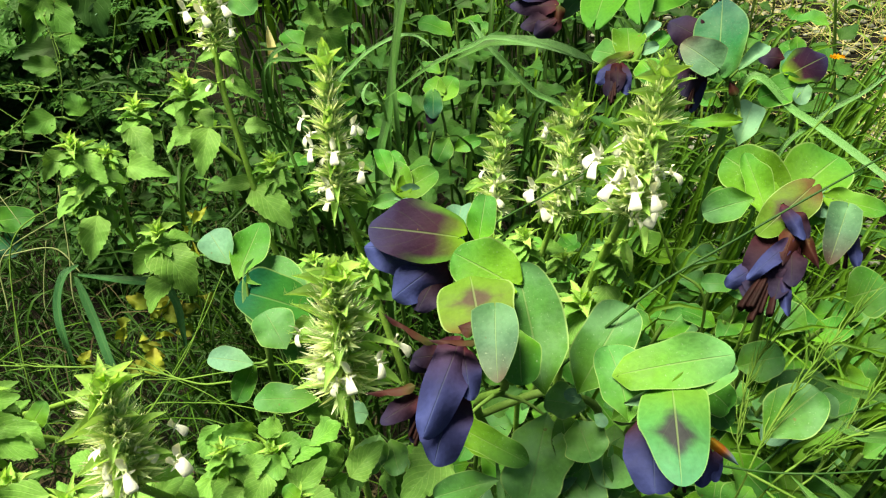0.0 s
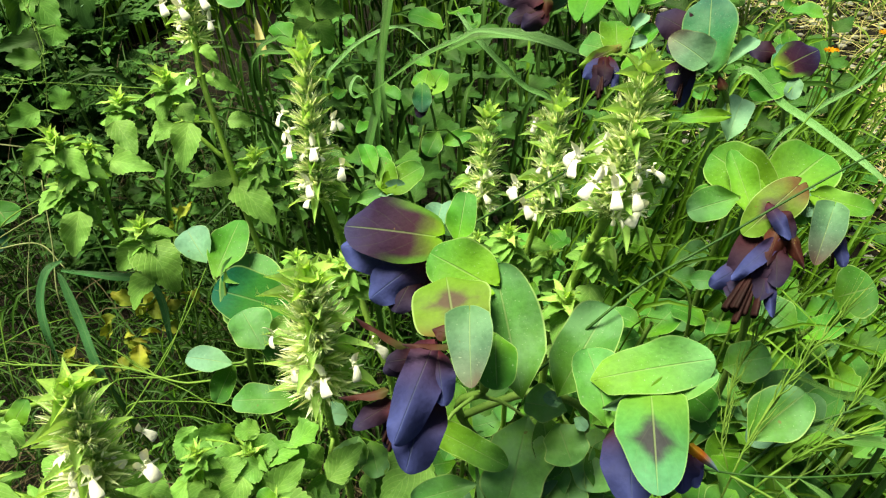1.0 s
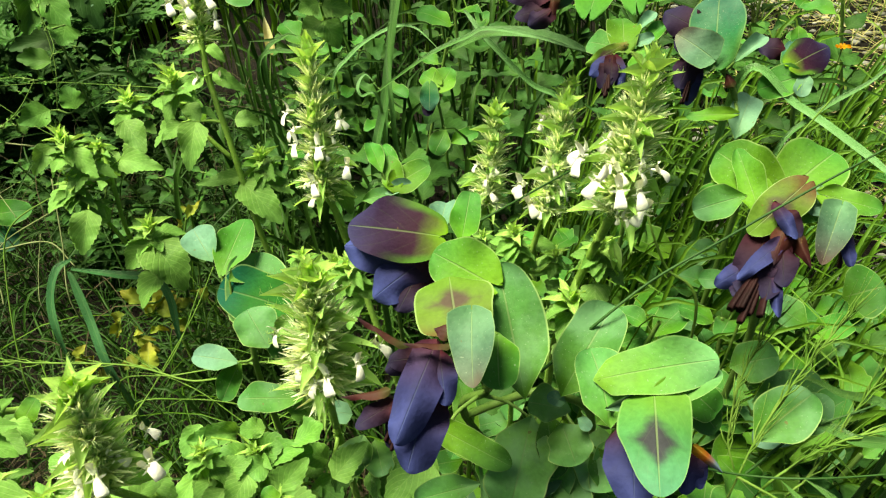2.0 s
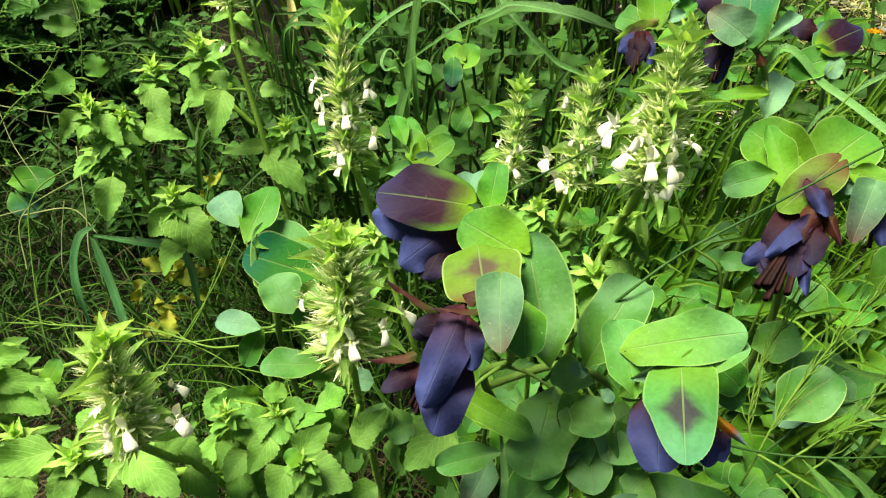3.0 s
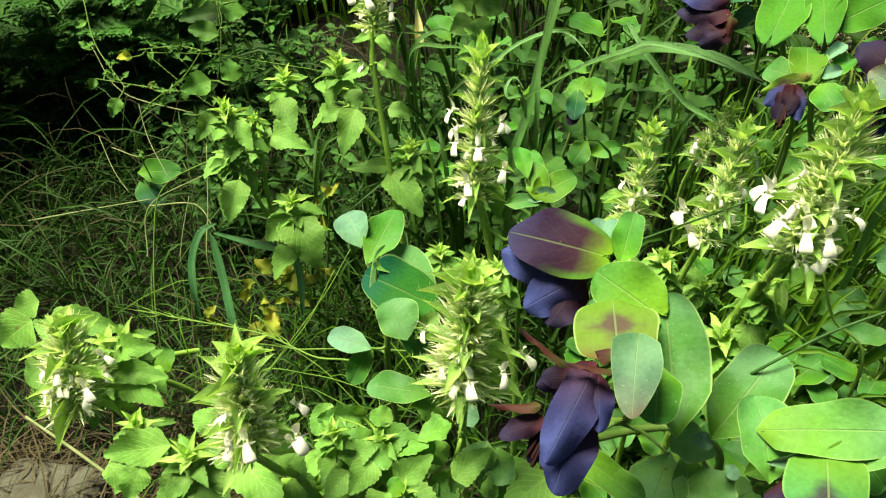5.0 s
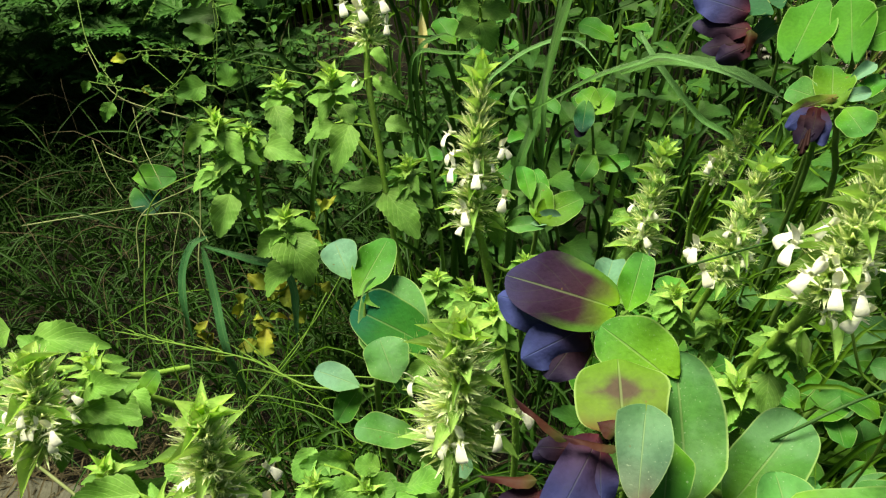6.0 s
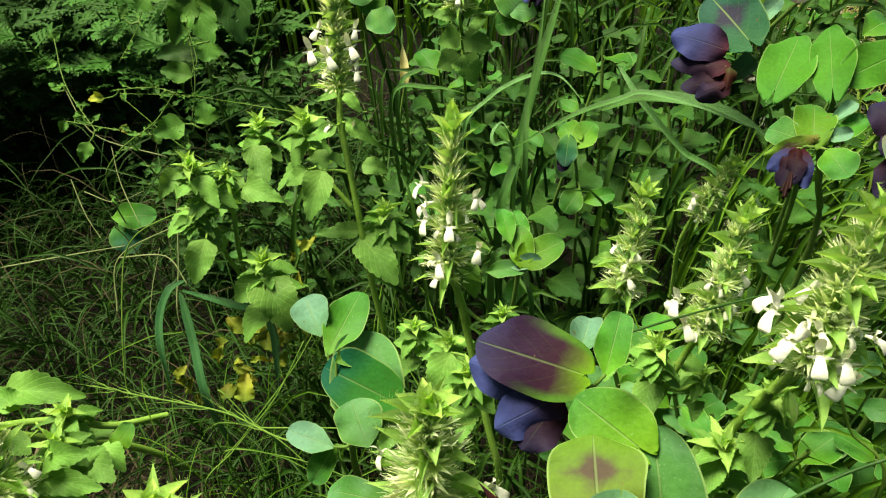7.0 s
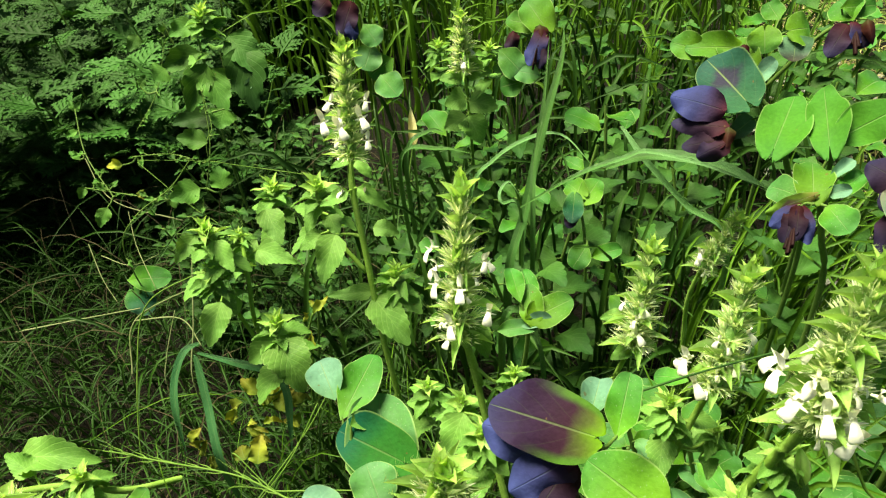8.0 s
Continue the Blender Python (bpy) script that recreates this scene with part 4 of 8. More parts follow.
p.leaf("glauc", (0.1687, 0.2490, 0.2993), (0.1874, 0.2347, 0.2849), 0.0233, (-0.32, -0.41, 1.03))
p.leaf("glauc", (0.2166, 0.2711, 0.3155), (0.2494, 0.2954, 0.3214), 0.0214, (-0.39, -0.46, 0.95))
p.leaf("mauve", (0.0224, 0.2347, 0.3246), (0.0090, 0.2198, 0.2987), 0.0191, (-0.04, -0.43, 1.08))
p.leaf("green", (0.0591, 0.2314, 0.3458), (0.0487, 0.2215, 0.3242), 0.0195, (-0.12, -0.45, 1.06))
p.leaf("glauc", (0.0776, 0.2424, 0.3543), (0.0666, 0.2306, 0.3175), 0.0197, (-0.16, -0.46, 1.05))
p.finish()

p = Plant("honeywort", (0.218, 0.371), "honeywort with lime leaves over a dark maroon flower bunch", "honeywort", mint=False)
p.leaf("lime", (0.1921, 0.3393, 0.4517), (0.1724, 0.3746, 0.4571), 0.0304, (-0.38, -0.75, 0.89))
p.leaf("lime", (0.1829, 0.3264, 0.4499), (0.1781, 0.3604, 0.4670), 0.0141, (-0.14, -0.74, 0.90))
p.leaf("lime", (0.1989, 0.3356, 0.4521), (0.2310, 0.3546, 0.4678), 0.0358, (-0.45, -0.72, 0.87))
p.leaf("glauc", (0.1774, 0.3346, 0.4530), (0.1529, 0.3392, 0.4400), 0.0187, (-0.36, -0.73, 0.93))
p.leaf("green", (0.1774, 0.3460, 0.4501), (0.1574, 0.3474, 0.4359), 0.0165, (-0.36, -0.74, 0.92))
p.leaf("smear", (0.2022, 0.3251, 0.4667), (0.1734, 0.3098, 0.4474), 0.0214, (-0.22, -0.71, 0.92))
p.leaf("lime", (0.2019, 0.3291, 0.4569), (0.2085, 0.3141, 0.4507), 0.0192, (-0.45, -0.70, 0.91))
p.leaf("pale", (0.2119, 0.3258, 0.4647), (0.2064, 0.3151, 0.4538), 0.0110, (-0.46, -0.70, 0.90))
p.leaf("blue", (0.1898, 0.3025, 0.4504), (0.1643, 0.2904, 0.4333), 0.0090, (-0.41, -0.67, 0.97))
p.leaf("blue", (0.1752, 0.3018, 0.4331), (0.1568, 0.2963, 0.4229), 0.0118, (-0.37, -0.67, 0.99))
p.leaf("blue", (0.1848, 0.3160, 0.4629), (0.1910, 0.2966, 0.4546), 0.0077, (-0.43, -0.69, 0.93))
p.leaf("dark", (0.1894, 0.3147, 0.4576), (0.1939, 0.3004, 0.4509), 0.0138, (-0.44, -0.69, 0.93))
p.leaf("dark", (0.1895, 0.3045, 0.4456), (0.1839, 0.2814, 0.4365), 0.0137, (-0.43, -0.66, 0.97))
p.leaf("blue", (0.1833, 0.2936, 0.4361), (0.1802, 0.2700, 0.4262), 0.0065, (-0.42, -0.64, 1.00))
p.leaf("dark", (0.1838, 0.3120, 0.4435), (0.1675, 0.2869, 0.4256), 0.0214, (-0.40, -0.67, 0.98))
p.leaf("dark", (0.1891, 0.3063, 0.4441), (0.1771, 0.2801, 0.4277), 0.0157, (-0.42, -0.66, 0.98))
p.leaf("dark", (0.1781, 0.3036, 0.4305), (0.1651, 0.2882, 0.4224), 0.0142, (-0.39, -0.66, 0.99))
p.leaf("rust", (0.1941, 0.3066, 0.4515), (0.1974, 0.2858, 0.4442), 0.0077, (-0.45, -0.67, 0.95))
p.leaf("rust", (0.1901, 0.3084, 0.4541), (0.1812, 0.2912, 0.4417), 0.0120, (-0.43, -0.68, 0.95))
p.tubes((0.1839, 0.3031, 0.4369), (0.1677, 0.2823, 0.4182), 0.0068, 13)
p.leaf("lime", (0.2126, 0.3187, 0.4635), (0.2366, 0.3083, 0.4614), 0.0144, (-0.50, -0.68, 0.89))
p.leaf("mauve", (0.2162, 0.3105, 0.4636), (0.2025, 0.2870, 0.4461), 0.0171, (-0.48, -0.66, 0.93))
p.leaf("blue", (0.2180, 0.3054, 0.4553), (0.2156, 0.2844, 0.4471), 0.0077, (-0.49, -0.65, 0.93))
p.tubes((0.2233, 0.3075, 0.4395), (0.2222, 0.2992, 0.4301), 0.0025, 3)
p.stem([(0.1977, 0.3305, 0.4506), (0.1886, 0.3364, 0.4423), (0.1940, 0.3435, 0.4050), (0.2177, 0.3507, 0.3223)], 0.003)
p.stem([(0.2025, 0.3383, 0.4443), (0.2184, 0.3402, 0.4462), (0.2290, 0.3288, 0.4483)], 0.002, False)
p.leaf("green", (0.2494, 0.3236, 0.3820), (0.2682, 0.3208, 0.3936), 0.0314, (-0.43, -0.51, 0.88))
p.leaf("glauc", (0.1927, 0.3159, 0.3286), (0.2185, 0.3139, 0.3411), 0.0261, (-0.33, -0.49, 0.96))
p.leaf("glauc", (0.2069, 0.3006, 0.3112), (0.2525, 0.3047, 0.3153), 0.0339, (-0.36, -0.45, 0.97))
p.leaf("green", (0.2316, 0.2842, 0.3075), (0.2618, 0.2959, 0.3203), 0.0221, (-0.39, -0.43, 0.97))
p.finish()

p = Plant("honeywort", (-0.122, 0.358), "young honeywort shoot with teal and pale rounded leaves", "honeywort", mint=False)
p.leaf("pale", (-0.1402, 0.3651, 0.3907), (-0.1548, 0.3849, 0.4020), 0.0218, (0.31, -0.72, 0.96))
p.leaf("green", (-0.1332, 0.3554, 0.3862), (-0.1223, 0.3959, 0.4000), 0.0234, (0.28, -0.73, 0.97))
p.leaf("pale", (-0.1296, 0.3287, 0.3316), (-0.1620, 0.3357, 0.3323), 0.0170, (0.25, -0.53, 0.97))
p.leaf("green", (-0.1309, 0.3352, 0.3238), (-0.1445, 0.3177, 0.3043), 0.0157, (0.23, -0.51, 0.99))
p.leaf("glauc", (-0.0829, 0.2998, 0.3286), (-0.1263, 0.3037, 0.3259), 0.0193, (0.19, -0.50, 1.01))
p.leaf("green", (-0.1023, 0.3486, 0.3538), (-0.0973, 0.3281, 0.3305), 0.0193, (0.18, -0.55, 0.97))
p.stem([(-0.1189, 0.3421, 0.3617), (-0.1186, 0.3336, 0.3370), (-0.1218, 0.3377, 0.2813)], 0.0026)
p.leaf("glauc", (-0.1056, 0.3290, 0.3524), (-0.1150, 0.3739, 0.3898), 0.0434, (0.24, -0.69, 1.03))
p.leaf("deep", (-0.0928, 0.3369, 0.3755), (-0.1348, 0.3486, 0.3827), 0.0357, (0.26, -0.69, 1.03))
p.leaf("glauc", (-0.0973, 0.3085, 0.3700), (-0.1103, 0.3258, 0.3851), 0.0266, (0.25, -0.66, 1.06))
p.leaf("green", (-0.1254, 0.3487, 0.3878), (-0.1151, 0.3600, 0.3856), 0.0134, (0.23, -0.51, 0.99))
p.finish()

p = Plant("honeywort", (0.175, 0.558), "honeywort with a dark hanging flower under a lime leaf", "honeywort", mint=False)
p.leaf("lime", (0.1496, 0.5275, 0.4472), (0.1530, 0.5589, 0.4578), 0.0251, (-0.28, -0.83, 0.78))
p.leaf("glauc", (0.1419, 0.5295, 0.4464), (0.1246, 0.5439, 0.4456), 0.0199, (-0.25, -0.83, 0.80))
p.leaf("pale", (0.1604, 0.5399, 0.4541), (0.1760, 0.5515, 0.4637), 0.0090, (-0.31, -0.83, 0.77))
p.leaf("pale", (0.1570, 0.5283, 0.4489), (0.1701, 0.5255, 0.4565), 0.0096, (-0.31, -0.82, 0.79))
p.leaf("smear", (0.1484, 0.5250, 0.4505), (0.1198, 0.5191, 0.4385), 0.0090, (-0.26, -0.82, 0.81))
p.leaf("blue", (0.1407, 0.5200, 0.4462), (0.1223, 0.5090, 0.4355), 0.0119, (-0.25, -0.81, 0.83))
p.leaf("blue", (0.1408, 0.5183, 0.4473), (0.1429, 0.4951, 0.4323), 0.0110, (-0.28, -0.80, 0.83))
p.leaf("dark", (0.1377, 0.5183, 0.4458), (0.1297, 0.4985, 0.4307), 0.0133, (-0.26, -0.80, 0.83))
p.leaf("dark", (0.1388, 0.5164, 0.4471), (0.1354, 0.4964, 0.4340), 0.0117, (-0.27, -0.80, 0.83))
p.leaf("green", (0.1589, 0.5255, 0.4450), (0.1841, 0.5492, 0.4564), 0.0134, (-0.24, -0.73, 0.71))
p.leaf("green", (0.1551, 0.5152, 0.4485), (0.1654, 0.4961, 0.4419), 0.0215, (-0.23, -0.72, 0.73))
p.tubes((0.1355, 0.5093, 0.4384), (0.1313, 0.4940, 0.4287), 0.0045, 7)
p.stem([(0.1535, 0.5250, 0.4446), (0.1612, 0.5265, 0.4159), (0.1755, 0.5381, 0.3534)], 0.0026)
p.finish()

p = Plant("honeywort", (0.255, 0.517), "tall honeywort with a dark green heart leaf and purple bracts", "honeywort", mint=False)
p.leaf("teal", (0.2061, 0.4923, 0.4522), (0.2153, 0.5357, 0.4861), 0.0371, (-0.30, -0.72, 0.69))
p.leaf("mauve", (0.2033, 0.4883, 0.4553), (0.1801, 0.5055, 0.4675), 0.0266, (-0.28, -0.72, 0.71))
p.leaf("dark", (0.2022, 0.5146, 0.4623), (0.1764, 0.5306, 0.4732), 0.0256, (-0.27, -0.73, 0.69))
p.leaf("dark", (0.2004, 0.5123, 0.4598), (0.1814, 0.5085, 0.4557), 0.0213, (-0.27, -0.72, 0.71))
p.leaf("dark", (0.1993, 0.5090, 0.4561), (0.1828, 0.4887, 0.4333), 0.0204, (-0.27, -0.71, 0.73))
p.leaf("blue", (0.1983, 0.5085, 0.4480), (0.1896, 0.4845, 0.4210), 0.0146, (-0.28, -0.70, 0.74))
p.leaf("pale", (0.2169, 0.4823, 0.4559), (0.2411, 0.4985, 0.4664), 0.0107, (-0.33, -0.70, 0.71))
p.leaf("lime", (0.2154, 0.4666, 0.4232), (0.1876, 0.4748, 0.4176), 0.0101, (-0.29, -0.68, 0.77))
p.leaf("rust", (0.2187, 0.4790, 0.4371), (0.2141, 0.4860, 0.4451), 0.0075, (-0.31, -0.69, 0.74))
p.leaf("pale", (0.2231, 0.4639, 0.4049), (0.2393, 0.4937, 0.4232), 0.0215, (-0.33, -0.67, 0.77))
p.tubes((0.1962, 0.5029, 0.4417), (0.1884, 0.4859, 0.4226), 0.0034, 4)
p.stem([(0.2080, 0.4974, 0.4505), (0.2219, 0.4879, 0.4320), (0.2364, 0.4892, 0.3880), (0.2553, 0.4972, 0.3366)], 0.0028)
p.finish()

p = Plant("honeywort", (0.330, 0.591), "honeywort with green and purple mottled bracts among grass", "honeywort", mint=False)
p.leaf("green", (0.3097, 0.5562, 0.4026), (0.2733, 0.5576, 0.3894), 0.0252, (-0.36, -0.67, 0.73))
p.leaf("half", (0.2965, 0.5609, 0.4081), (0.3348, 0.5810, 0.4152), 0.0311, (-0.38, -0.67, 0.70))
p.leaf("teal", (0.3062, 0.5679, 0.4008), (0.3091, 0.5942, 0.4153), 0.0227, (-0.37, -0.68, 0.71))
p.leaf("dark", (0.3028, 0.5884, 0.4088), (0.2805, 0.5904, 0.4114), 0.0199, (-0.35, -0.69, 0.70))
p.leaf("green", (0.3135, 0.6013, 0.4233), (0.3138, 0.5898, 0.4103), 0.0129, (-0.37, -0.69, 0.69))
p.leaf("pale", (0.3093, 0.5562, 0.4026), (0.3038, 0.5442, 0.3891), 0.0144, (-0.37, -0.66, 0.73))
p.stem([(0.3072, 0.5679, 0.4008), (0.3152, 0.5658, 0.3530), (0.3302, 0.5712, 0.2986)], 0.0024)
p.finish()

p = Plant("honeywort", (0.191, 0.667), "honeywort with a stack of slate purple bracts, beside heart leaves", "honeywort", mint=False)
p.leaf("slate", (0.1178, 0.6293, 0.4689), (0.0905, 0.6693, 0.4861), 0.0460, (-0.17, -0.91, 0.68))
p.leaf("blue", (0.1018, 0.6195, 0.4648), (0.0628, 0.6383, 0.4685), 0.0280, (-0.14, -0.90, 0.71))
p.leaf("blue", (0.0974, 0.6285, 0.4680), (0.0678, 0.6338, 0.4601), 0.0211, (-0.14, -0.90, 0.72))
p.leaf("dark", (0.1049, 0.6117, 0.4546), (0.0650, 0.6254, 0.4510), 0.0193, (-0.14, -0.89, 0.74))
p.leaf("dark", (0.1045, 0.6061, 0.4479), (0.0732, 0.6106, 0.4376), 0.0174, (-0.15, -0.88, 0.76))
p.leaf("dark", (0.1059, 0.6029, 0.4468), (0.0837, 0.6005, 0.4346), 0.0173, (-0.16, -0.87, 0.77))
p.leaf("rust", (0.1053, 0.6100, 0.4559), (0.1038, 0.5978, 0.4408), 0.0111, (-0.18, -0.87, 0.75))
p.leaf("mauve", (0.1272, 0.6398, 0.4479), (0.1105, 0.6313, 0.4349), 0.0161, (-0.19, -0.88, 0.74))
p.leaf("pale", (0.1225, 0.6426, 0.4761), (0.1420, 0.6648, 0.4874), 0.0132, (-0.21, -0.90, 0.67))
p.leaf("heart", (0.1310, 0.5750, 0.4579), (0.1507, 0.6244, 0.4764), 0.0344, (-0.24, -0.87, 0.72))
p.leaf("heart", (0.1643, 0.5682, 0.4645), (0.1679, 0.6228, 0.4845), 0.0270, (-0.29, -0.87, 0.71))
p.leaf("heart", (0.1763, 0.5778, 0.4686), (0.2135, 0.5940, 0.4838), 0.0294, (-0.34, -0.85, 0.71))
p.leaf("green", (0.1987, 0.6414, 0.4704), (0.2215, 0.6639, 0.4746), 0.0253, (-0.29, -0.74, 0.66))
p.stem([(0.1296, 0.6421, 0.4656), (0.1459, 0.6272, 0.4524), (0.1455, 0.5964, 0.4408), (0.1572, 0.6068, 0.4116), (0.1908, 0.6472, 0.3266)], 0.0026)
p.stem([(0.1851, 0.6034, 0.4617), (0.1716, 0.5771, 0.4508), (0.1707, 0.5753, 0.4338)], 0.002, False)
p.finish()

p = Plant("honeywort", (-0.310, 1.047), "distant honeywort with drooping purple flower heads", "honeywort", mint=False)
p.leaf("dark", (-0.3196, 1.0147, 0.4250), (-0.3319, 0.9835, 0.3883), 0.0305, (0.27, -0.76, 0.61))
p.leaf("blue", (-0.3232, 1.0047, 0.4132), (-0.3138, 0.9850, 0.3847), 0.0198, (0.27, -0.76, 0.62))
p.leaf("dark", (-0.3593, 1.0304, 0.4242), (-0.3757, 1.0136, 0.4074), 0.0265, (0.30, -0.76, 0.60))
p.leaf("glauc", (-0.3014, 0.9994, 0.3996), (-0.2813, 0.9868, 0.3770), 0.0305, (0.25, -0.76, 0.63))
p.leaf("glauc", (-0.2918, 0.9948, 0.3739), (-0.3012, 0.9719, 0.3471), 0.0385, (0.25, -0.75, 0.65))
p.leaf("green", (-0.2669, 0.9973, 0.3530), (-0.2962, 0.9777, 0.3365), 0.0358, (0.24, -0.75, 0.67))
p.leaf("glauc", (-0.2781, 0.9714, 0.3394), (-0.2513, 0.9503, 0.3205), 0.0383, (0.23, -0.75, 0.69))
p.stem([(-0.3134, 1.0214, 0.4152), (-0.3010, 1.0057, 0.3576), (-0.3098, 1.0267, 0.2709)], 0.002)
p.finish()

p = Plant("honeywort", (-0.093, 0.983), "distant honeywort with lime leaf and rust-throated purple bells", "honeywort", mint=False)
p.leaf("lime", (-0.0556, 0.9413, 0.4158), (-0.0818, 0.9676, 0.4414), 0.0412, (0.06, -0.80, 0.62))
p.leaf("lime", (-0.0699, 0.9508, 0.4159), (-0.1054, 0.9587, 0.4203), 0.0278, (0.08, -0.80, 0.63))
p.leaf("rust", (-0.0618, 0.9321, 0.4225), (-0.0571, 0.9186, 0.4034), 0.0175, (0.05, -0.80, 0.64))
p.leaf("blue", (-0.0581, 0.9287, 0.4169), (-0.0723, 0.9006, 0.3847), 0.0229, (0.06, -0.79, 0.66))
p.leaf("dark", (-0.0531, 0.9255, 0.4112), (-0.0589, 0.9014, 0.3816), 0.0175, (0.05, -0.79, 0.66))
p.leaf("dark", (-0.0932, 0.9415, 0.4109), (-0.0984, 0.9237, 0.3893), 0.0166, (0.09, -0.79, 0.65))
p.leaf("glauc", (-0.1089, 0.9248, 0.3939), (-0.0767, 0.9117, 0.3670), 0.0345, (0.09, -0.78, 0.67))
p.leaf("glauc", (-0.0597, 0.9148, 0.3659), (-0.0906, 0.9133, 0.3735), 0.0276, (0.07, -0.78, 0.68))
p.leaf("green", (-0.0806, 0.9164, 0.3576), (-0.1076, 0.9072, 0.3539), 0.0307, (0.09, -0.77, 0.69))
p.tubes((-0.0636, 0.9153, 0.4012), (-0.0669, 0.8999, 0.3821), 0.0047, 3)
p.stem([(-0.0729, 0.9461, 0.4106), (-0.0872, 0.9484, 0.3512), (-0.0928, 0.9629, 0.2717)], 0.002)
p.finish()

p = Plant("honeywort", (0.009, 0.764), "honeywort bud of teal bracts with a maroon tip", "honeywort", mint=False)
p.leaf("teal", (-0.0088, 0.7499, 0.3005), (-0.0099, 0.7304, 0.2785), 0.0222, (0.01, -0.74, 0.77))
p.leaf("dark", (-0.0082, 0.7434, 0.2857), (-0.0141, 0.7309, 0.2716), 0.0158, (0.02, -0.73, 0.78))
p.leaf("lime", (-0.0002, 0.7551, 0.2987), (-0.0178, 0.7724, 0.3034), 0.0238, (0.01, -0.75, 0.75))
p.leaf("lime", (0.0029, 0.7519, 0.2952), (0.0170, 0.7761, 0.3072), 0.0265, (-0.01, -0.75, 0.75))
p.leaf("green", (0.0076, 0.7277, 0.2526), (-0.0067, 0.7103, 0.2332), 0.0240, (0.00, -0.71, 0.82))
p.leaf("green", (0.0138, 0.7272, 0.2369), (0.0447, 0.7355, 0.2460), 0.0202, (-0.02, -0.71, 0.81))
p.stem([(-0.0050, 0.7588, 0.2954), (0.0045, 0.7408, 0.2524), (0.0090, 0.7444, 0.1659)], 0.002)
p.finish()

p = Plant("honeywort", (-0.046, 0.548), "honeywort with pairs of lime leaves beneath white flower spikes", "honeywort", mint=False)
p.leaf("lime", (-0.0305, 0.5023, 0.3455), (-0.0031, 0.5208, 0.3510), 0.0252, (0.03, -0.69, 0.85))
p.leaf("lime", (-0.0325, 0.5013, 0.3444), (-0.0380, 0.5267, 0.3581), 0.0194, (0.06, -0.69, 0.84))
p.leaf("green", (-0.0426, 0.5095, 0.3538), (-0.0532, 0.5348, 0.3674), 0.0146, (0.07, -0.70, 0.83))
p.leaf("pale", (-0.0433, 0.4980, 0.3408), (-0.0180, 0.5027, 0.3458), 0.0116, (0.05, -0.68, 0.86))
p.leaf("glauc", (-0.0580, 0.4939, 0.3363), (-0.0288, 0.4981, 0.3407), 0.0144, (0.07, -0.67, 0.86))
p.leaf("green", (-0.0313, 0.5250, 0.3410), (-0.0441, 0.5502, 0.3545), 0.0130, (0.06, -0.70, 0.83))
p.stem([(-0.0351, 0.5085, 0.3374), (-0.0383, 0.5115, 0.2957), (-0.0457, 0.5281, 0.2239)], 0.0024)
p.finish()

p = Plant("honeywort", (0.207, 0.924), "far honeywort with lime leaves and two purple heads", "honeywort", mint=False)
p.leaf("lime", (0.1658, 0.8535, 0.4008), (0.1379, 0.8904, 0.4240), 0.0366, (-0.15, -0.78, 0.66))
p.leaf("lime", (0.1758, 0.8710, 0.4372), (0.1771, 0.8567, 0.4183), 0.0333, (-0.18, -0.78, 0.64))
p.leaf("lime", (0.1993, 0.8653, 0.4393), (0.2192, 0.8707, 0.4402), 0.0351, (-0.21, -0.77, 0.63))
p.leaf("green", (0.1923, 0.8914, 0.4420), (0.1819, 0.9108, 0.4538), 0.0242, (-0.19, -0.79, 0.61))
p.leaf("mauve", (0.2054, 0.8621, 0.4333), (0.2039, 0.8468, 0.4138), 0.0351, (-0.21, -0.77, 0.65))
p.leaf("dark", (0.1648, 0.8643, 0.4152), (0.1750, 0.8515, 0.3954), 0.0217, (-0.17, -0.77, 0.67))
p.leaf("dark", (0.1584, 0.8687, 0.4228), (0.1540, 0.8513, 0.4016), 0.0181, (-0.16, -0.78, 0.66))
p.leaf("lime", (0.1487, 0.8750, 0.4173), (0.0992, 0.8758, 0.4168), 0.0307, (-0.13, -0.78, 0.65))
p.leaf("lime", (0.1145, 0.8767, 0.4133), (0.0848, 0.8869, 0.4190), 0.0311, (-0.10, -0.79, 0.65))
p.leaf("green", (0.2510, 0.8514, 0.4555), (0.2395, 0.8717, 0.4686), 0.0339, (-0.25, -0.77, 0.61))
p.leaf("green", (0.2393, 0.8562, 0.4652), (0.2723, 0.8639, 0.4652), 0.0225, (-0.26, -0.77, 0.60))
p.leaf("dark", (0.2458, 0.8471, 0.4514), (0.2282, 0.8250, 0.4281), 0.0225, (-0.25, -0.76, 0.64))
p.leaf("blue", (0.2512, 0.8498, 0.4533), (0.2443, 0.8331, 0.4337), 0.0281, (-0.26, -0.76, 0.63))
p.leaf("dark", (0.2568, 0.8491, 0.4507), (0.2636, 0.8366, 0.4324), 0.0225, (-0.27, -0.76, 0.63))
p.leaf("rust", (0.2610, 0.8431, 0.4584), (0.2678, 0.8291, 0.4381), 0.0133, (-0.27, -0.76, 0.63))
p.tubes((0.2516, 0.8447, 0.4466), (0.2500, 0.8324, 0.4311), 0.0079, 6)
p.stem([(0.1786, 0.8779, 0.4286), (0.1790, 0.8812, 0.3827), (0.2066, 0.9038, 0.2869)], 0.0024)
p.stem([(0.2546, 0.8622, 0.4518), (0.2315, 0.8776, 0.4287), (0.1938, 0.8954, 0.3633)], 0.0024, False)
p.finish()

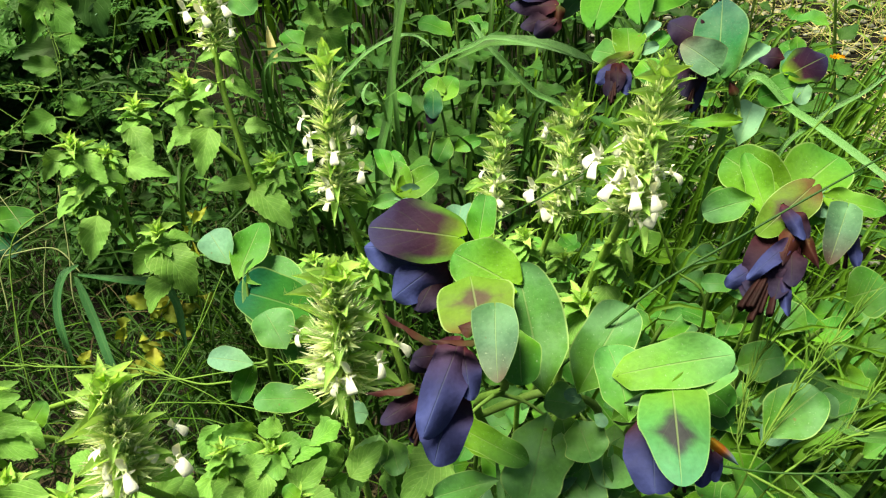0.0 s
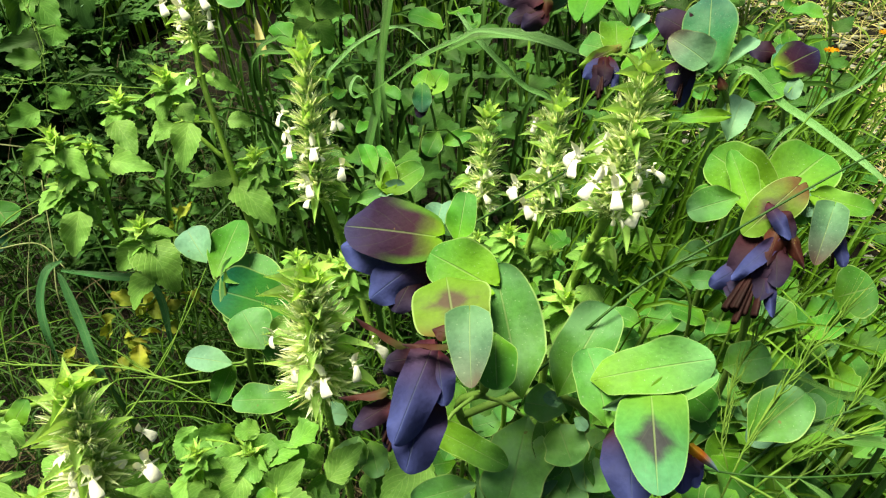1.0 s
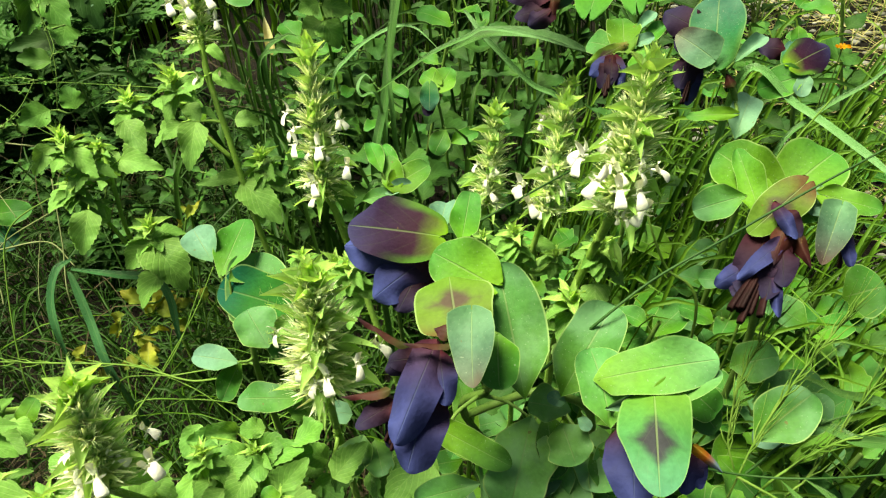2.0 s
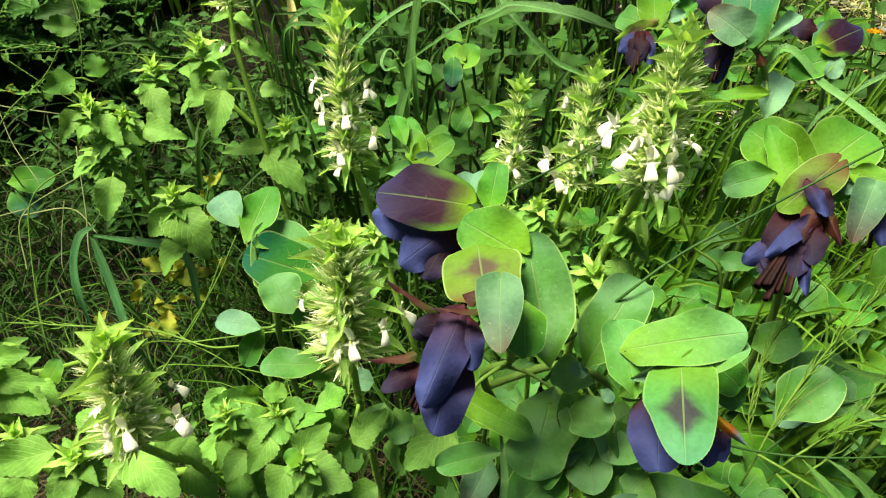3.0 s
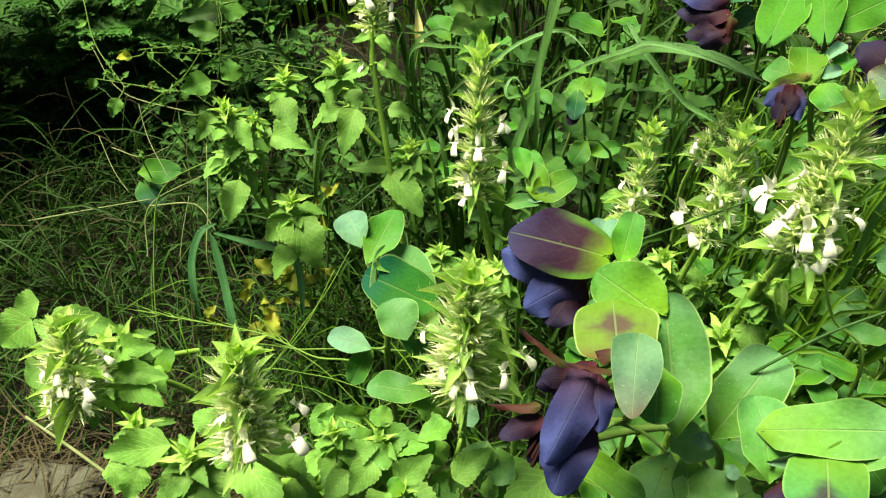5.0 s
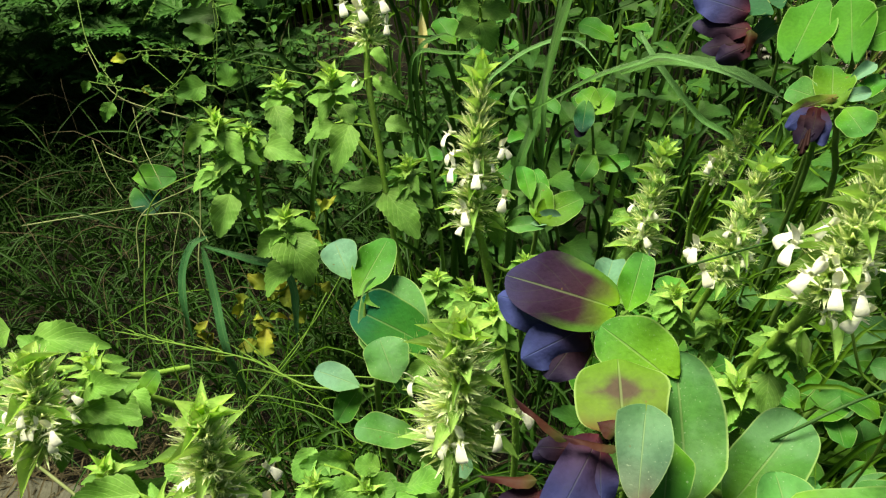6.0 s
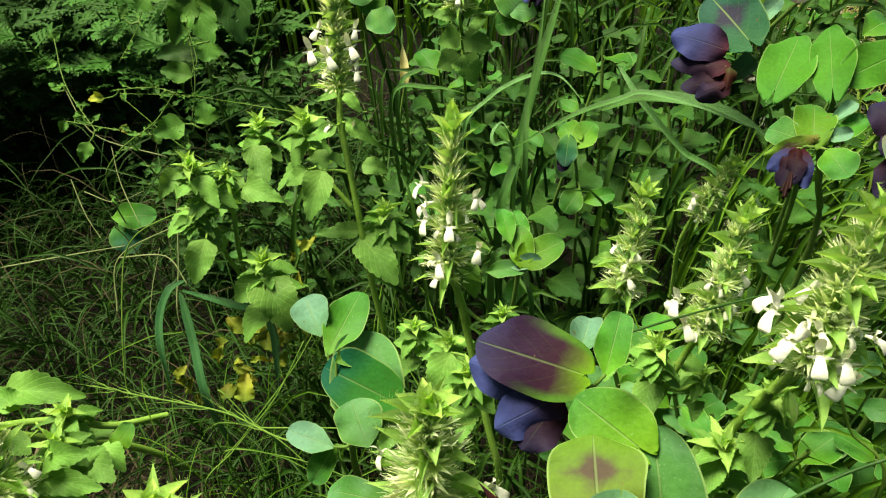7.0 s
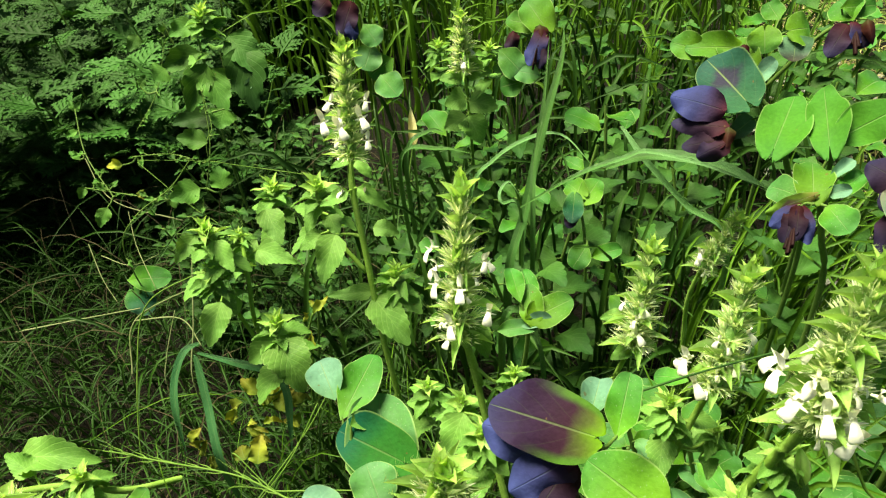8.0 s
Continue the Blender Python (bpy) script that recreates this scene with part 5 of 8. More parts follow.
p = Plant("white_mint", (-0.034, 0.406), "tall hairy mint with a spike of white two-lipped flowers", "mint", mint=True)
p.spike((-0.0715, 0.4171, 0.4006), (-0.0714, 0.4477, 0.5030), 0.0383, 11, [((-0.0785, 0.4321, 0.4507), (-0.0920, 0.4254, 0.4524)), ((-0.0760, 0.4302, 0.4486), (-0.0841, 0.4095, 0.4374)), ((-0.0696, 0.4281, 0.4461), (-0.0680, 0.4065, 0.4369)), ((-0.0624, 0.4317, 0.4502), (-0.0558, 0.4289, 0.4590)), ((-0.0620, 0.4327, 0.4482), (-0.0558, 0.4226, 0.4489)), ((-0.0733, 0.4201, 0.4191), (-0.0734, 0.4020, 0.4108)), ((-0.0600, 0.4247, 0.4272), (-0.0526, 0.4077, 0.4199)), ((-0.0726, 0.4285, 0.4437), (-0.0890, 0.4205, 0.4438))], seed=1)
p.stem([(-0.0715, 0.4176, 0.4012), (-0.0653, 0.4173, 0.3857), (-0.0603, 0.4188, 0.3571)], 0.0026, False)
p.stem([(-0.0702, 0.4201, 0.4037), (-0.0629, 0.4186, 0.3622), (-0.0446, 0.3948, 0.2853), (-0.0337, 0.3865, 0.2277)], 0.003)
p.leaf("mint", (-0.0757, 0.4236, 0.4166), (-0.0879, 0.4186, 0.4069), 0.0099, (0.15, -0.62, 0.91))
p.leaf("mint", (-0.0650, 0.4232, 0.4135), (-0.0528, 0.4133, 0.3851), 0.0135, (0.10, -0.61, 0.94))
p.leaf("lime", (-0.0799, 0.4254, 0.4121), (-0.0919, 0.4229, 0.4047), 0.0093, (0.16, -0.62, 0.91))
p.rosette((-0.1043, 0.4419, 0.3225), 0.0267, 2)
p.rosette((-0.0759, 0.4266, 0.3287), 0.0321, 3)
p.leaf("mint", (-0.0719, 0.4153, 0.3302), (-0.0835, 0.3909, 0.3058), 0.0226, (0.13, -0.52, 1.01))
p.leaf("mint", (-0.0634, 0.4115, 0.3240), (-0.0518, 0.4073, 0.3020), 0.0143, (0.09, -0.52, 1.01))
p.rosette((-0.0358, 0.4045, 0.3853), 0.0198, 4)
p.finish()

p = Plant("white_mint", (-0.145, 0.512), "tallest hairy mint with white flowers and toothed leaf pairs", "mint", mint=True)
p.spike((-0.1618, 0.5132, 0.4756), (-0.1615, 0.5291, 0.5546), 0.0325, 10, [((-0.1693, 0.5158, 0.5113), (-0.1710, 0.4968, 0.4989)), ((-0.1615, 0.5148, 0.5077), (-0.1571, 0.4966, 0.4960)), ((-0.1536, 0.5205, 0.5094), (-0.1468, 0.5120, 0.5095)), ((-0.1530, 0.5213, 0.5069), (-0.1452, 0.5066, 0.4987)), ((-0.1504, 0.5135, 0.4893), (-0.1457, 0.5044, 0.4843)), ((-0.1709, 0.5167, 0.5130), (-0.1741, 0.5088, 0.5104)), ((-0.1716, 0.5239, 0.4402), (-0.1771, 0.5192, 0.4454)), ((-0.1675, 0.5246, 0.4400), (-0.1578, 0.5222, 0.4440))], seed=2)
p.stem([(-0.1721, 0.5370, 0.4641), (-0.1702, 0.5261, 0.4332), (-0.1627, 0.5132, 0.3864), (-0.1537, 0.4966, 0.3200), (-0.1450, 0.4922, 0.2368)], 0.003)
p.leaf("mint", (-0.1663, 0.5263, 0.4400), (-0.1396, 0.5193, 0.4255), 0.0115, (0.24, -0.69, 0.79))
p.leaf("mint", (-0.1726, 0.5235, 0.4384), (-0.1947, 0.5162, 0.4287), 0.0116, (0.29, -0.67, 0.78))
p.leaf("mint", (-0.1716, 0.5362, 0.4600), (-0.1860, 0.5284, 0.4549), 0.0081, (0.28, -0.70, 0.75))
p.leaf("mint", (-0.1674, 0.5356, 0.4583), (-0.1549, 0.5289, 0.4477), 0.0101, (0.25, -0.70, 0.76))
p.rosette((-0.2059, 0.5423, 0.4298), 0.0364, 3)
p.rosette((-0.1418, 0.5158, 0.3689), 0.0327, 4)
p.stem([(-0.2054, 0.5386, 0.4255), (-0.1970, 0.5298, 0.3984), (-0.1659, 0.5159, 0.3675)], 0.002, False)
p.stem([(-0.1415, 0.5135, 0.3662), (-0.1551, 0.5090, 0.3570), (-0.1610, 0.5064, 0.3556)], 0.002, False)
p.leaf("mint", (-0.1589, 0.5038, 0.3522), (-0.1262, 0.4798, 0.3272), 0.0290, (0.21, -0.60, 0.91))
p.leaf("mint", (-0.1593, 0.5067, 0.3555), (-0.1936, 0.4948, 0.3578), 0.0138, (0.26, -0.61, 0.88))
p.leaf("mint", (-0.1846, 0.5123, 0.4061), (-0.1898, 0.4822, 0.3809), 0.0229, (0.29, -0.63, 0.84))
p.leaf("mint", (-0.1909, 0.5211, 0.4175), (-0.1817, 0.5121, 0.4052), 0.0139, (0.29, -0.65, 0.81))
p.leaf("mint", (-0.1959, 0.5102, 0.4066), (-0.2106, 0.4995, 0.3983), 0.0139, (0.31, -0.63, 0.82))
p.leaf("mint", (-0.1767, 0.5759, 0.3688), (-0.1541, 0.5770, 0.3645), 0.0158, (0.23, -0.67, 0.82))
p.finish()

p = Plant("white_mint", (-0.320, 0.602), "leafy mint with star-like shoot tips, not yet in flower", "mint", mint=True)
p.rosette((-0.3390, 0.5748, 0.3563), 0.0427, 5)
p.rosette((-0.3377, 0.7124, 0.3182), 0.0427, 6)
p.rosette((-0.3402, 0.6267, 0.3143), 0.0281, 7)
p.rosette((-0.3389, 0.5622, 0.3178), 0.0344, 8)
p.rosette((-0.2772, 0.5480, 0.2713), 0.0445, 9)
p.stem([(-0.3380, 0.6309, 0.3184), (-0.3253, 0.5994, 0.2800), (-0.3202, 0.5815, 0.2283)], 0.0026)
p.stem([(-0.3390, 0.5748, 0.3563), (-0.3326, 0.5838, 0.3253), (-0.3285, 0.6026, 0.2843)], 0.0022, False)
p.stem([(-0.3387, 0.5605, 0.3159), (-0.3271, 0.5649, 0.2722), (-0.3148, 0.5674, 0.2264)], 0.0022, False)
p.leaf("mint", (-0.3326, 0.6797, 0.3108), (-0.3074, 0.6515, 0.2873), 0.0271, (0.35, -0.63, 0.80))
p.leaf("mint", (-0.3241, 0.6274, 0.2959), (-0.2793, 0.6194, 0.2900), 0.0241, (0.35, -0.61, 0.83))
p.leaf("mint", (-0.3311, 0.5703, 0.3478), (-0.3066, 0.5518, 0.3281), 0.0183, (0.40, -0.59, 0.82))
p.leaf("mint", (-0.3493, 0.5746, 0.3495), (-0.3643, 0.5512, 0.3342), 0.0176, (0.44, -0.57, 0.80))
p.leaf("mint", (-0.3231, 0.5420, 0.2989), (-0.3276, 0.5101, 0.2715), 0.0262, (0.40, -0.53, 0.88))
p.leaf("mint", (-0.3166, 0.5555, 0.2743), (-0.3384, 0.5576, 0.2964), 0.0193, (0.39, -0.56, 0.86))
p.leaf("mint", (-0.2752, 0.5414, 0.2559), (-0.2447, 0.5119, 0.2224), 0.0418, (0.32, -0.53, 0.93))
p.leaf("mint", (-0.2732, 0.5381, 0.2592), (-0.3050, 0.5257, 0.2390), 0.0263, (0.35, -0.53, 0.91))
p.leaf("mint", (-0.3272, 0.5731, 0.3271), (-0.3390, 0.5438, 0.3116), 0.0170, (0.41, -0.57, 0.83))
p.leaf("mint", (-0.3385, 0.6567, 0.2866), (-0.3535, 0.6428, 0.2747), 0.0146, (0.38, -0.60, 0.82))
p.leaf("mint", (-0.3075, 0.5726, 0.2456), (-0.2723, 0.5685, 0.2465), 0.0201, (0.34, -0.56, 0.89))
p.finish()

p = Plant("white_mint", (-0.060, 0.306), "hairy mint with a stout pale green spike, white flowers below", "mint", mint=True)
p.spike((-0.0529, 0.2627, 0.3920), (-0.0508, 0.2724, 0.4707), 0.0507, 9, [((-0.0611, 0.2631, 0.4076), (-0.0626, 0.2560, 0.4071)), ((-0.0466, 0.2626, 0.4144), (-0.0450, 0.2406, 0.4092)), ((-0.0393, 0.2585, 0.4097), (-0.0305, 0.2474, 0.4122)), ((-0.0374, 0.2654, 0.4175), (-0.0222, 0.2644, 0.4268)), ((-0.0682, 0.2724, 0.4181), (-0.0756, 0.2678, 0.4160))], seed=3)
p.stem([(-0.0526, 0.2621, 0.3837), (-0.0563, 0.2723, 0.3424), (-0.0596, 0.2865, 0.2831)], 0.0028)
p.leaf("young", (-0.0401, 0.3118, 0.4321), (-0.0287, 0.3147, 0.4353), 0.0077, (0.08, -0.63, 0.92))
p.leaf("mint", (-0.0555, 0.2611, 0.3902), (-0.0637, 0.2561, 0.3705), 0.0130, (0.13, -0.50, 1.02))
p.leaf("mint", (-0.0472, 0.2714, 0.3867), (-0.0317, 0.2791, 0.3952), 0.0132, (0.09, -0.54, 1.00))
p.rosette((-0.0451, 0.3339, 0.4119), 0.0228, 4)
p.leaf("mint", (-0.0716, 0.2932, 0.4115), (-0.0842, 0.2855, 0.4029), 0.0089, (0.17, -0.56, 0.96))
p.rosette((-0.1344, 0.2556, 0.3287), 0.0261, 5)
p.leaf("mint", (-0.1053, 0.2455, 0.3308), (-0.1147, 0.2252, 0.3259), 0.0168, (0.20, -0.45, 1.04))
p.leaf("mint", (-0.0928, 0.2418, 0.3130), (-0.0725, 0.2526, 0.3339), 0.0200, (0.15, -0.47, 1.05))
p.leaf("mint", (-0.0835, 0.2318, 0.3168), (-0.0561, 0.2218, 0.3183), 0.0252, (0.12, -0.43, 1.07))
p.leaf("mint", (-0.0920, 0.2283, 0.3277), (-0.0984, 0.2088, 0.3233), 0.0208, (0.18, -0.42, 1.07))
p.leaf("mint", (-0.0761, 0.2247, 0.3098), (-0.0797, 0.2030, 0.3031), 0.0252, (0.14, -0.40, 1.08))
p.leaf("mint", (-0.1187, 0.2394, 0.3263), (-0.1280, 0.2215, 0.3236), 0.0168, (0.23, -0.43, 1.05))
p.leaf("mint", (-0.1225, 0.2442, 0.3309), (-0.1036, 0.2529, 0.3373), 0.0170, (0.20, -0.47, 1.03))
p.leaf("lime", (-0.0817, 0.2205, 0.3468), (-0.0884, 0.2247, 0.3512), 0.0096, (0.16, -0.45, 1.05))
p.rosette((-0.0810, 0.2233, 0.3426), 0.0162, 6)
p.leaf("mint", (-0.0579, 0.2498, 0.3175), (-0.0391, 0.2660, 0.3307), 0.0174, (0.08, -0.49, 1.04))
p.leaf("mint", (-0.0019, 0.2652, 0.3135), (-0.0279, 0.2404, 0.3059), 0.0293, (0.02, -0.47, 1.06))
p.finish()

p = Plant("white_mint", (-0.124, 0.291), "hairy mint with a short spike of fresh white flowers", "mint", mint=True)
p.spike((-0.1518, 0.2064, 0.3928), (-0.1489, 0.2172, 0.4593), 0.0445, 8, [((-0.1517, 0.2075, 0.4136), (-0.1615, 0.2017, 0.4148)), ((-0.1479, 0.2038, 0.4095), (-0.1412, 0.1896, 0.4084)), ((-0.1354, 0.2107, 0.4171), (-0.1201, 0.2039, 0.4243)), ((-0.1303, 0.2130, 0.4227), (-0.1250, 0.2135, 0.4307)), ((-0.1305, 0.2062, 0.4045), (-0.1198, 0.2006, 0.4055)), ((-0.1545, 0.2049, 0.4107), (-0.1552, 0.1960, 0.4082))], seed=4)
p.stem([(-0.1498, 0.2037, 0.3910), (-0.1457, 0.2146, 0.3600), (-0.1422, 0.2298, 0.3195)], 0.0026)
p.leaf("mint", (-0.1556, 0.2195, 0.3517), (-0.1386, 0.2343, 0.3637), 0.0158, (0.28, -0.45, 1.01))
p.rosette((-0.2537, 0.2412, 0.3383), 0.0311, 5)
p.rosette((-0.2031, 0.2177, 0.3537), 0.0321, 6)
p.leaf("mint", (-0.2239, 0.2305, 0.3399), (-0.2658, 0.2207, 0.3343), 0.0210, (0.43, -0.39, 0.97))
p.leaf("mint", (-0.2400, 0.2192, 0.3310), (-0.2459, 0.2035, 0.3172), 0.0166, (0.42, -0.37, 0.99))
p.leaf("mint", (-0.2048, 0.2140, 0.3370), (-0.2222, 0.1977, 0.3236), 0.0227, (0.38, -0.37, 1.01))
p.leaf("mint", (-0.1984, 0.2169, 0.3392), (-0.1812, 0.2017, 0.3241), 0.0227, (0.35, -0.39, 1.02))
p.leaf("mint", (-0.1760, 0.2260, 0.3456), (-0.1452, 0.2051, 0.3370), 0.0266, (0.30, -0.41, 1.03))
p.leaf("mint", (-0.1568, 0.2348, 0.3521), (-0.1373, 0.2226, 0.3395), 0.0189, (0.28, -0.44, 1.02))
p.leaf("mint", (-0.1978, 0.2426, 0.3488), (-0.2139, 0.2460, 0.3531), 0.0166, (0.37, -0.45, 0.97))
p.leaf("mint", (-0.1527, 0.2316, 0.3219), (-0.1355, 0.2185, 0.3087), 0.0198, (0.26, -0.41, 1.05))
p.leaf("mint", (-0.2602, 0.2177, 0.3311), (-0.2436, 0.2072, 0.3204), 0.0138, (0.43, -0.37, 0.98))
p.stem([(-0.2077, 0.2187, 0.3414), (-0.1835, 0.2266, 0.3198), (-0.1485, 0.2403, 0.3025), (-0.1133, 0.2512, 0.2826)], 0.003, False)
p.stem([(-0.2534, 0.2366, 0.3342), (-0.2336, 0.2308, 0.3140), (-0.1915, 0.2343, 0.3003)], 0.003, False)
p.stem([(-0.1342, 0.2517, 0.3251), (-0.1415, 0.2436, 0.3048), (-0.1516, 0.2442, 0.2927), (-0.1242, 0.2713, 0.2341)], 0.003)
p.finish()

p = Plant("white_mint", (-0.270, 0.283), "low hairy mint with a small white-flowered spike", "mint", mint=True)
p.spike((-0.2965, 0.2495, 0.3402), (-0.2974, 0.2694, 0.3975), 0.0491, 8, [((-0.3029, 0.2566, 0.3633), (-0.3058, 0.2530, 0.3673)), ((-0.2953, 0.2528, 0.3580), (-0.2922, 0.2397, 0.3583)), ((-0.2850, 0.2555, 0.3590), (-0.2750, 0.2409, 0.3565)), ((-0.2767, 0.2604, 0.3626), (-0.2686, 0.2534, 0.3612)), ((-0.2831, 0.2635, 0.3742), (-0.2767, 0.2622, 0.3791))], seed=5)
p.stem([(-0.2967, 0.2515, 0.3423), (-0.2816, 0.2573, 0.3311), (-0.2696, 0.2634, 0.3062)], 0.003)
p.rosette((-0.2793, 0.2871, 0.3618), 0.0295, 6)
p.leaf("mint", (-0.2841, 0.2800, 0.3553), (-0.2554, 0.2813, 0.3653), 0.0180, (0.44, -0.46, 0.92))
p.leaf("mint", (-0.2869, 0.2719, 0.3473), (-0.2424, 0.2698, 0.3509), 0.0168, (0.43, -0.44, 0.94))
p.leaf("mint", (-0.2754, 0.2684, 0.3417), (-0.2462, 0.2600, 0.3346), 0.0181, (0.42, -0.43, 0.95))
p.leaf("mint", (-0.3202, 0.2607, 0.3560), (-0.3329, 0.2518, 0.3490), 0.0207, (0.51, -0.39, 0.91))
p.leaf("mint", (-0.3189, 0.2597, 0.3402), (-0.3212, 0.2393, 0.3330), 0.0210, (0.49, -0.38, 0.93))
p.leaf("mint", (-0.2928, 0.2583, 0.3341), (-0.2884, 0.2417, 0.3229), 0.0120, (0.46, -0.39, 0.95))
p.leaf("mint", (-0.3475, 0.2908, 0.3631), (-0.3672, 0.2757, 0.3508), 0.0278, (0.53, -0.41, 0.87))
p.leaf("mint", (-0.3659, 0.3174, 0.3505), (-0.3840, 0.3096, 0.3455), 0.0197, (0.53, -0.44, 0.85))
p.finish()

p = Plant("white_mint", (-0.393, 0.501), "hairy mint beside a path with one large toothed leaf", "mint", mint=True)
p.leaf("mint", (-0.5308, 0.4451, 0.1585), (-0.4535, 0.4527, 0.1620), 0.0384, (0.51, -0.37, 0.92))
p.leaf("mint", (-0.5009, 0.4270, 0.1612), (-0.5329, 0.4349, 0.1779), 0.0224, (0.54, -0.35, 0.91))
p.rosette((-0.4454, 0.4232, 0.1735), 0.0445, 7)
p.stem([(-0.3926, 0.4808, 0.1031), (-0.4258, 0.4427, 0.1296), (-0.4625, 0.4275, 0.1522), (-0.5052, 0.3998, 0.1622)], 0.004)
p.leaf("lime", (-0.3689, 0.3944, 0.1831), (-0.3582, 0.4080, 0.1957), 0.0199, (0.44, -0.37, 0.98))
p.leaf("mint", (-0.3870, 0.3730, 0.1940), (-0.3506, 0.3594, 0.1841), 0.0274, (0.45, -0.33, 0.99))
p.leaf("mint", (-0.3811, 0.3922, 0.1836), (-0.3553, 0.3760, 0.1734), 0.0202, (0.44, -0.34, 0.99))
p.leaf("mint", (-0.4593, 0.3929, 0.1735), (-0.4770, 0.3799, 0.1634), 0.0253, (0.52, -0.32, 0.95))
p.finish()

p = Plant("white_mint", (0.083, 0.371), "stout bristly mint spike in full white flower", "mint", mint=True)
p.spike((0.1046, 0.3203, 0.4583), (0.1158, 0.3363, 0.5411), 0.0406, 11, [((0.0924, 0.3200, 0.4882), (0.0843, 0.3221, 0.5028)), ((0.0923, 0.3190, 0.4871), (0.0787, 0.3092, 0.4883)), ((0.0927, 0.3187, 0.4837), (0.0832, 0.3026, 0.4807)), ((0.1065, 0.3180, 0.4798), (0.1009, 0.2984, 0.4758)), ((0.1133, 0.3167, 0.4812), (0.1118, 0.2992, 0.4736)), ((0.1143, 0.3156, 0.4830), (0.1252, 0.3091, 0.4846)), ((0.1007, 0.3222, 0.4951), (0.0983, 0.3238, 0.5045)), ((0.1099, 0.3144, 0.4712), (0.1086, 0.3006, 0.4631)), ((0.0974, 0.3162, 0.4779), (0.0873, 0.3088, 0.4802))], seed=6)
p.stem([(0.1046, 0.3207, 0.4588), (0.0997, 0.3326, 0.4239), (0.0929, 0.3398, 0.3869), (0.0841, 0.3398, 0.3418), (0.0826, 0.3510, 0.2790)], 0.0032)
p.rosette((0.0889, 0.3334, 0.3797), 0.0347, 7)
p.rosette((0.1036, 0.3396, 0.4167), 0.0255, 8)
p.leaf("young", (0.1107, 0.3422, 0.4196), (0.1157, 0.3333, 0.3944), 0.0077, (-0.21, -0.61, 0.91))
p.leaf("mint", (0.1058, 0.3452, 0.4079), (0.1174, 0.3385, 0.3861), 0.0100, (-0.20, -0.60, 0.92))
p.leaf("mint", (0.0869, 0.3361, 0.3677), (0.0737, 0.3311, 0.3480), 0.0153, (-0.13, -0.57, 0.97))
p.finish()

p = Plant("white_mint", (0.062, 0.420), "hairy mint spike with yellow-green tip and white flowers", "mint", mint=True)
p.spike((0.0794, 0.3931, 0.4019), (0.0899, 0.4128, 0.4769), 0.0341, 9, [((0.0745, 0.3955, 0.4228), (0.0623, 0.3900, 0.4288)), ((0.0747, 0.3946, 0.4188), (0.0594, 0.3828, 0.4177)), ((0.0764, 0.3920, 0.4159), (0.0698, 0.3736, 0.4103)), ((0.0862, 0.3947, 0.4158), (0.0882, 0.3861, 0.4166)), ((0.0875, 0.3990, 0.4311), (0.0958, 0.3952, 0.4343))], seed=7)
p.stem([(0.0795, 0.3936, 0.4025), (0.0738, 0.3961, 0.3753), (0.0673, 0.3948, 0.3437), (0.0617, 0.4002, 0.2895)], 0.0026)
p.rosette((0.0579, 0.3986, 0.3782), 0.0265, 8)
p.rosette((0.0382, 0.4272, 0.3504), 0.0173, 9)
p.leaf("mint", (0.0730, 0.4010, 0.3657), (0.0882, 0.3982, 0.3623), 0.0114, (-0.13, -0.63, 0.91))
p.leaf("mint", (0.0665, 0.4049, 0.3401), (0.0501, 0.3973, 0.3316), 0.0153, (-0.08, -0.61, 0.94))
p.leaf("mint", (0.0687, 0.3984, 0.3628), (0.0568, 0.3910, 0.3546), 0.0134, (-0.10, -0.62, 0.92))
p.rosette((0.0606, 0.4232, 0.3518), 0.0244, 10)
p.rosette((0.0888, 0.4031, 0.3527), 0.0212, 11)
p.leaf("mint", (0.0613, 0.4213, 0.3343), (0.0663, 0.4104, 0.3208), 0.0155, (-0.12, -0.54, 1.00))
p.leaf("mint", (0.0801, 0.4223, 0.3307), (0.0936, 0.4070, 0.3245), 0.0153, (-0.16, -0.53, 0.99))
p.finish()

p = Plant("white_mint", (0.025, 0.561), "slender mint spike with few white flowers behind others", "mint", mint=True)
p.spike((0.0466, 0.5228, 0.3074), (0.0539, 0.5459, 0.3939), 0.0408, 9, [((0.0450, 0.5349, 0.3438), (0.0358, 0.5326, 0.3488)), ((0.0485, 0.5340, 0.3382), (0.0501, 0.5208, 0.3353)), ((0.0507, 0.5271, 0.3244), (0.0526, 0.5108, 0.3165)), ((0.0467, 0.5272, 0.3245), (0.0440, 0.5167, 0.3187))], seed=8)
p.stem([(0.0466, 0.5235, 0.3082), (0.0355, 0.5260, 0.2660), (0.0250, 0.5412, 0.2078)], 0.0026)
p.leaf("mint", (0.0361, 0.5373, 0.3239), (0.0191, 0.5344, 0.3209), 0.0109, (-0.03, -0.68, 0.85))
p.leaf("mint", (0.0450, 0.5279, 0.2982), (0.0298, 0.5201, 0.2895), 0.0128, (-0.04, -0.66, 0.88))
p.finish()

p = Plant("white_mint", (0.107, 0.661), "half-hidden mint spike with small white flowers", "mint", mint=True)
p.spike((0.1071, 0.6178, 0.3146), (0.1310, 0.6212, 0.3733), 0.0318, 7, [((0.1094, 0.6109, 0.3367), (0.1016, 0.6046, 0.3316)), ((0.1094, 0.6157, 0.3270), (0.0994, 0.6056, 0.3257))], seed=9)
p.stem([(0.1070, 0.6184, 0.3153), (0.1013, 0.6283, 0.2669), (0.1070, 0.6409, 0.1883)], 0.0024)
p.finish()

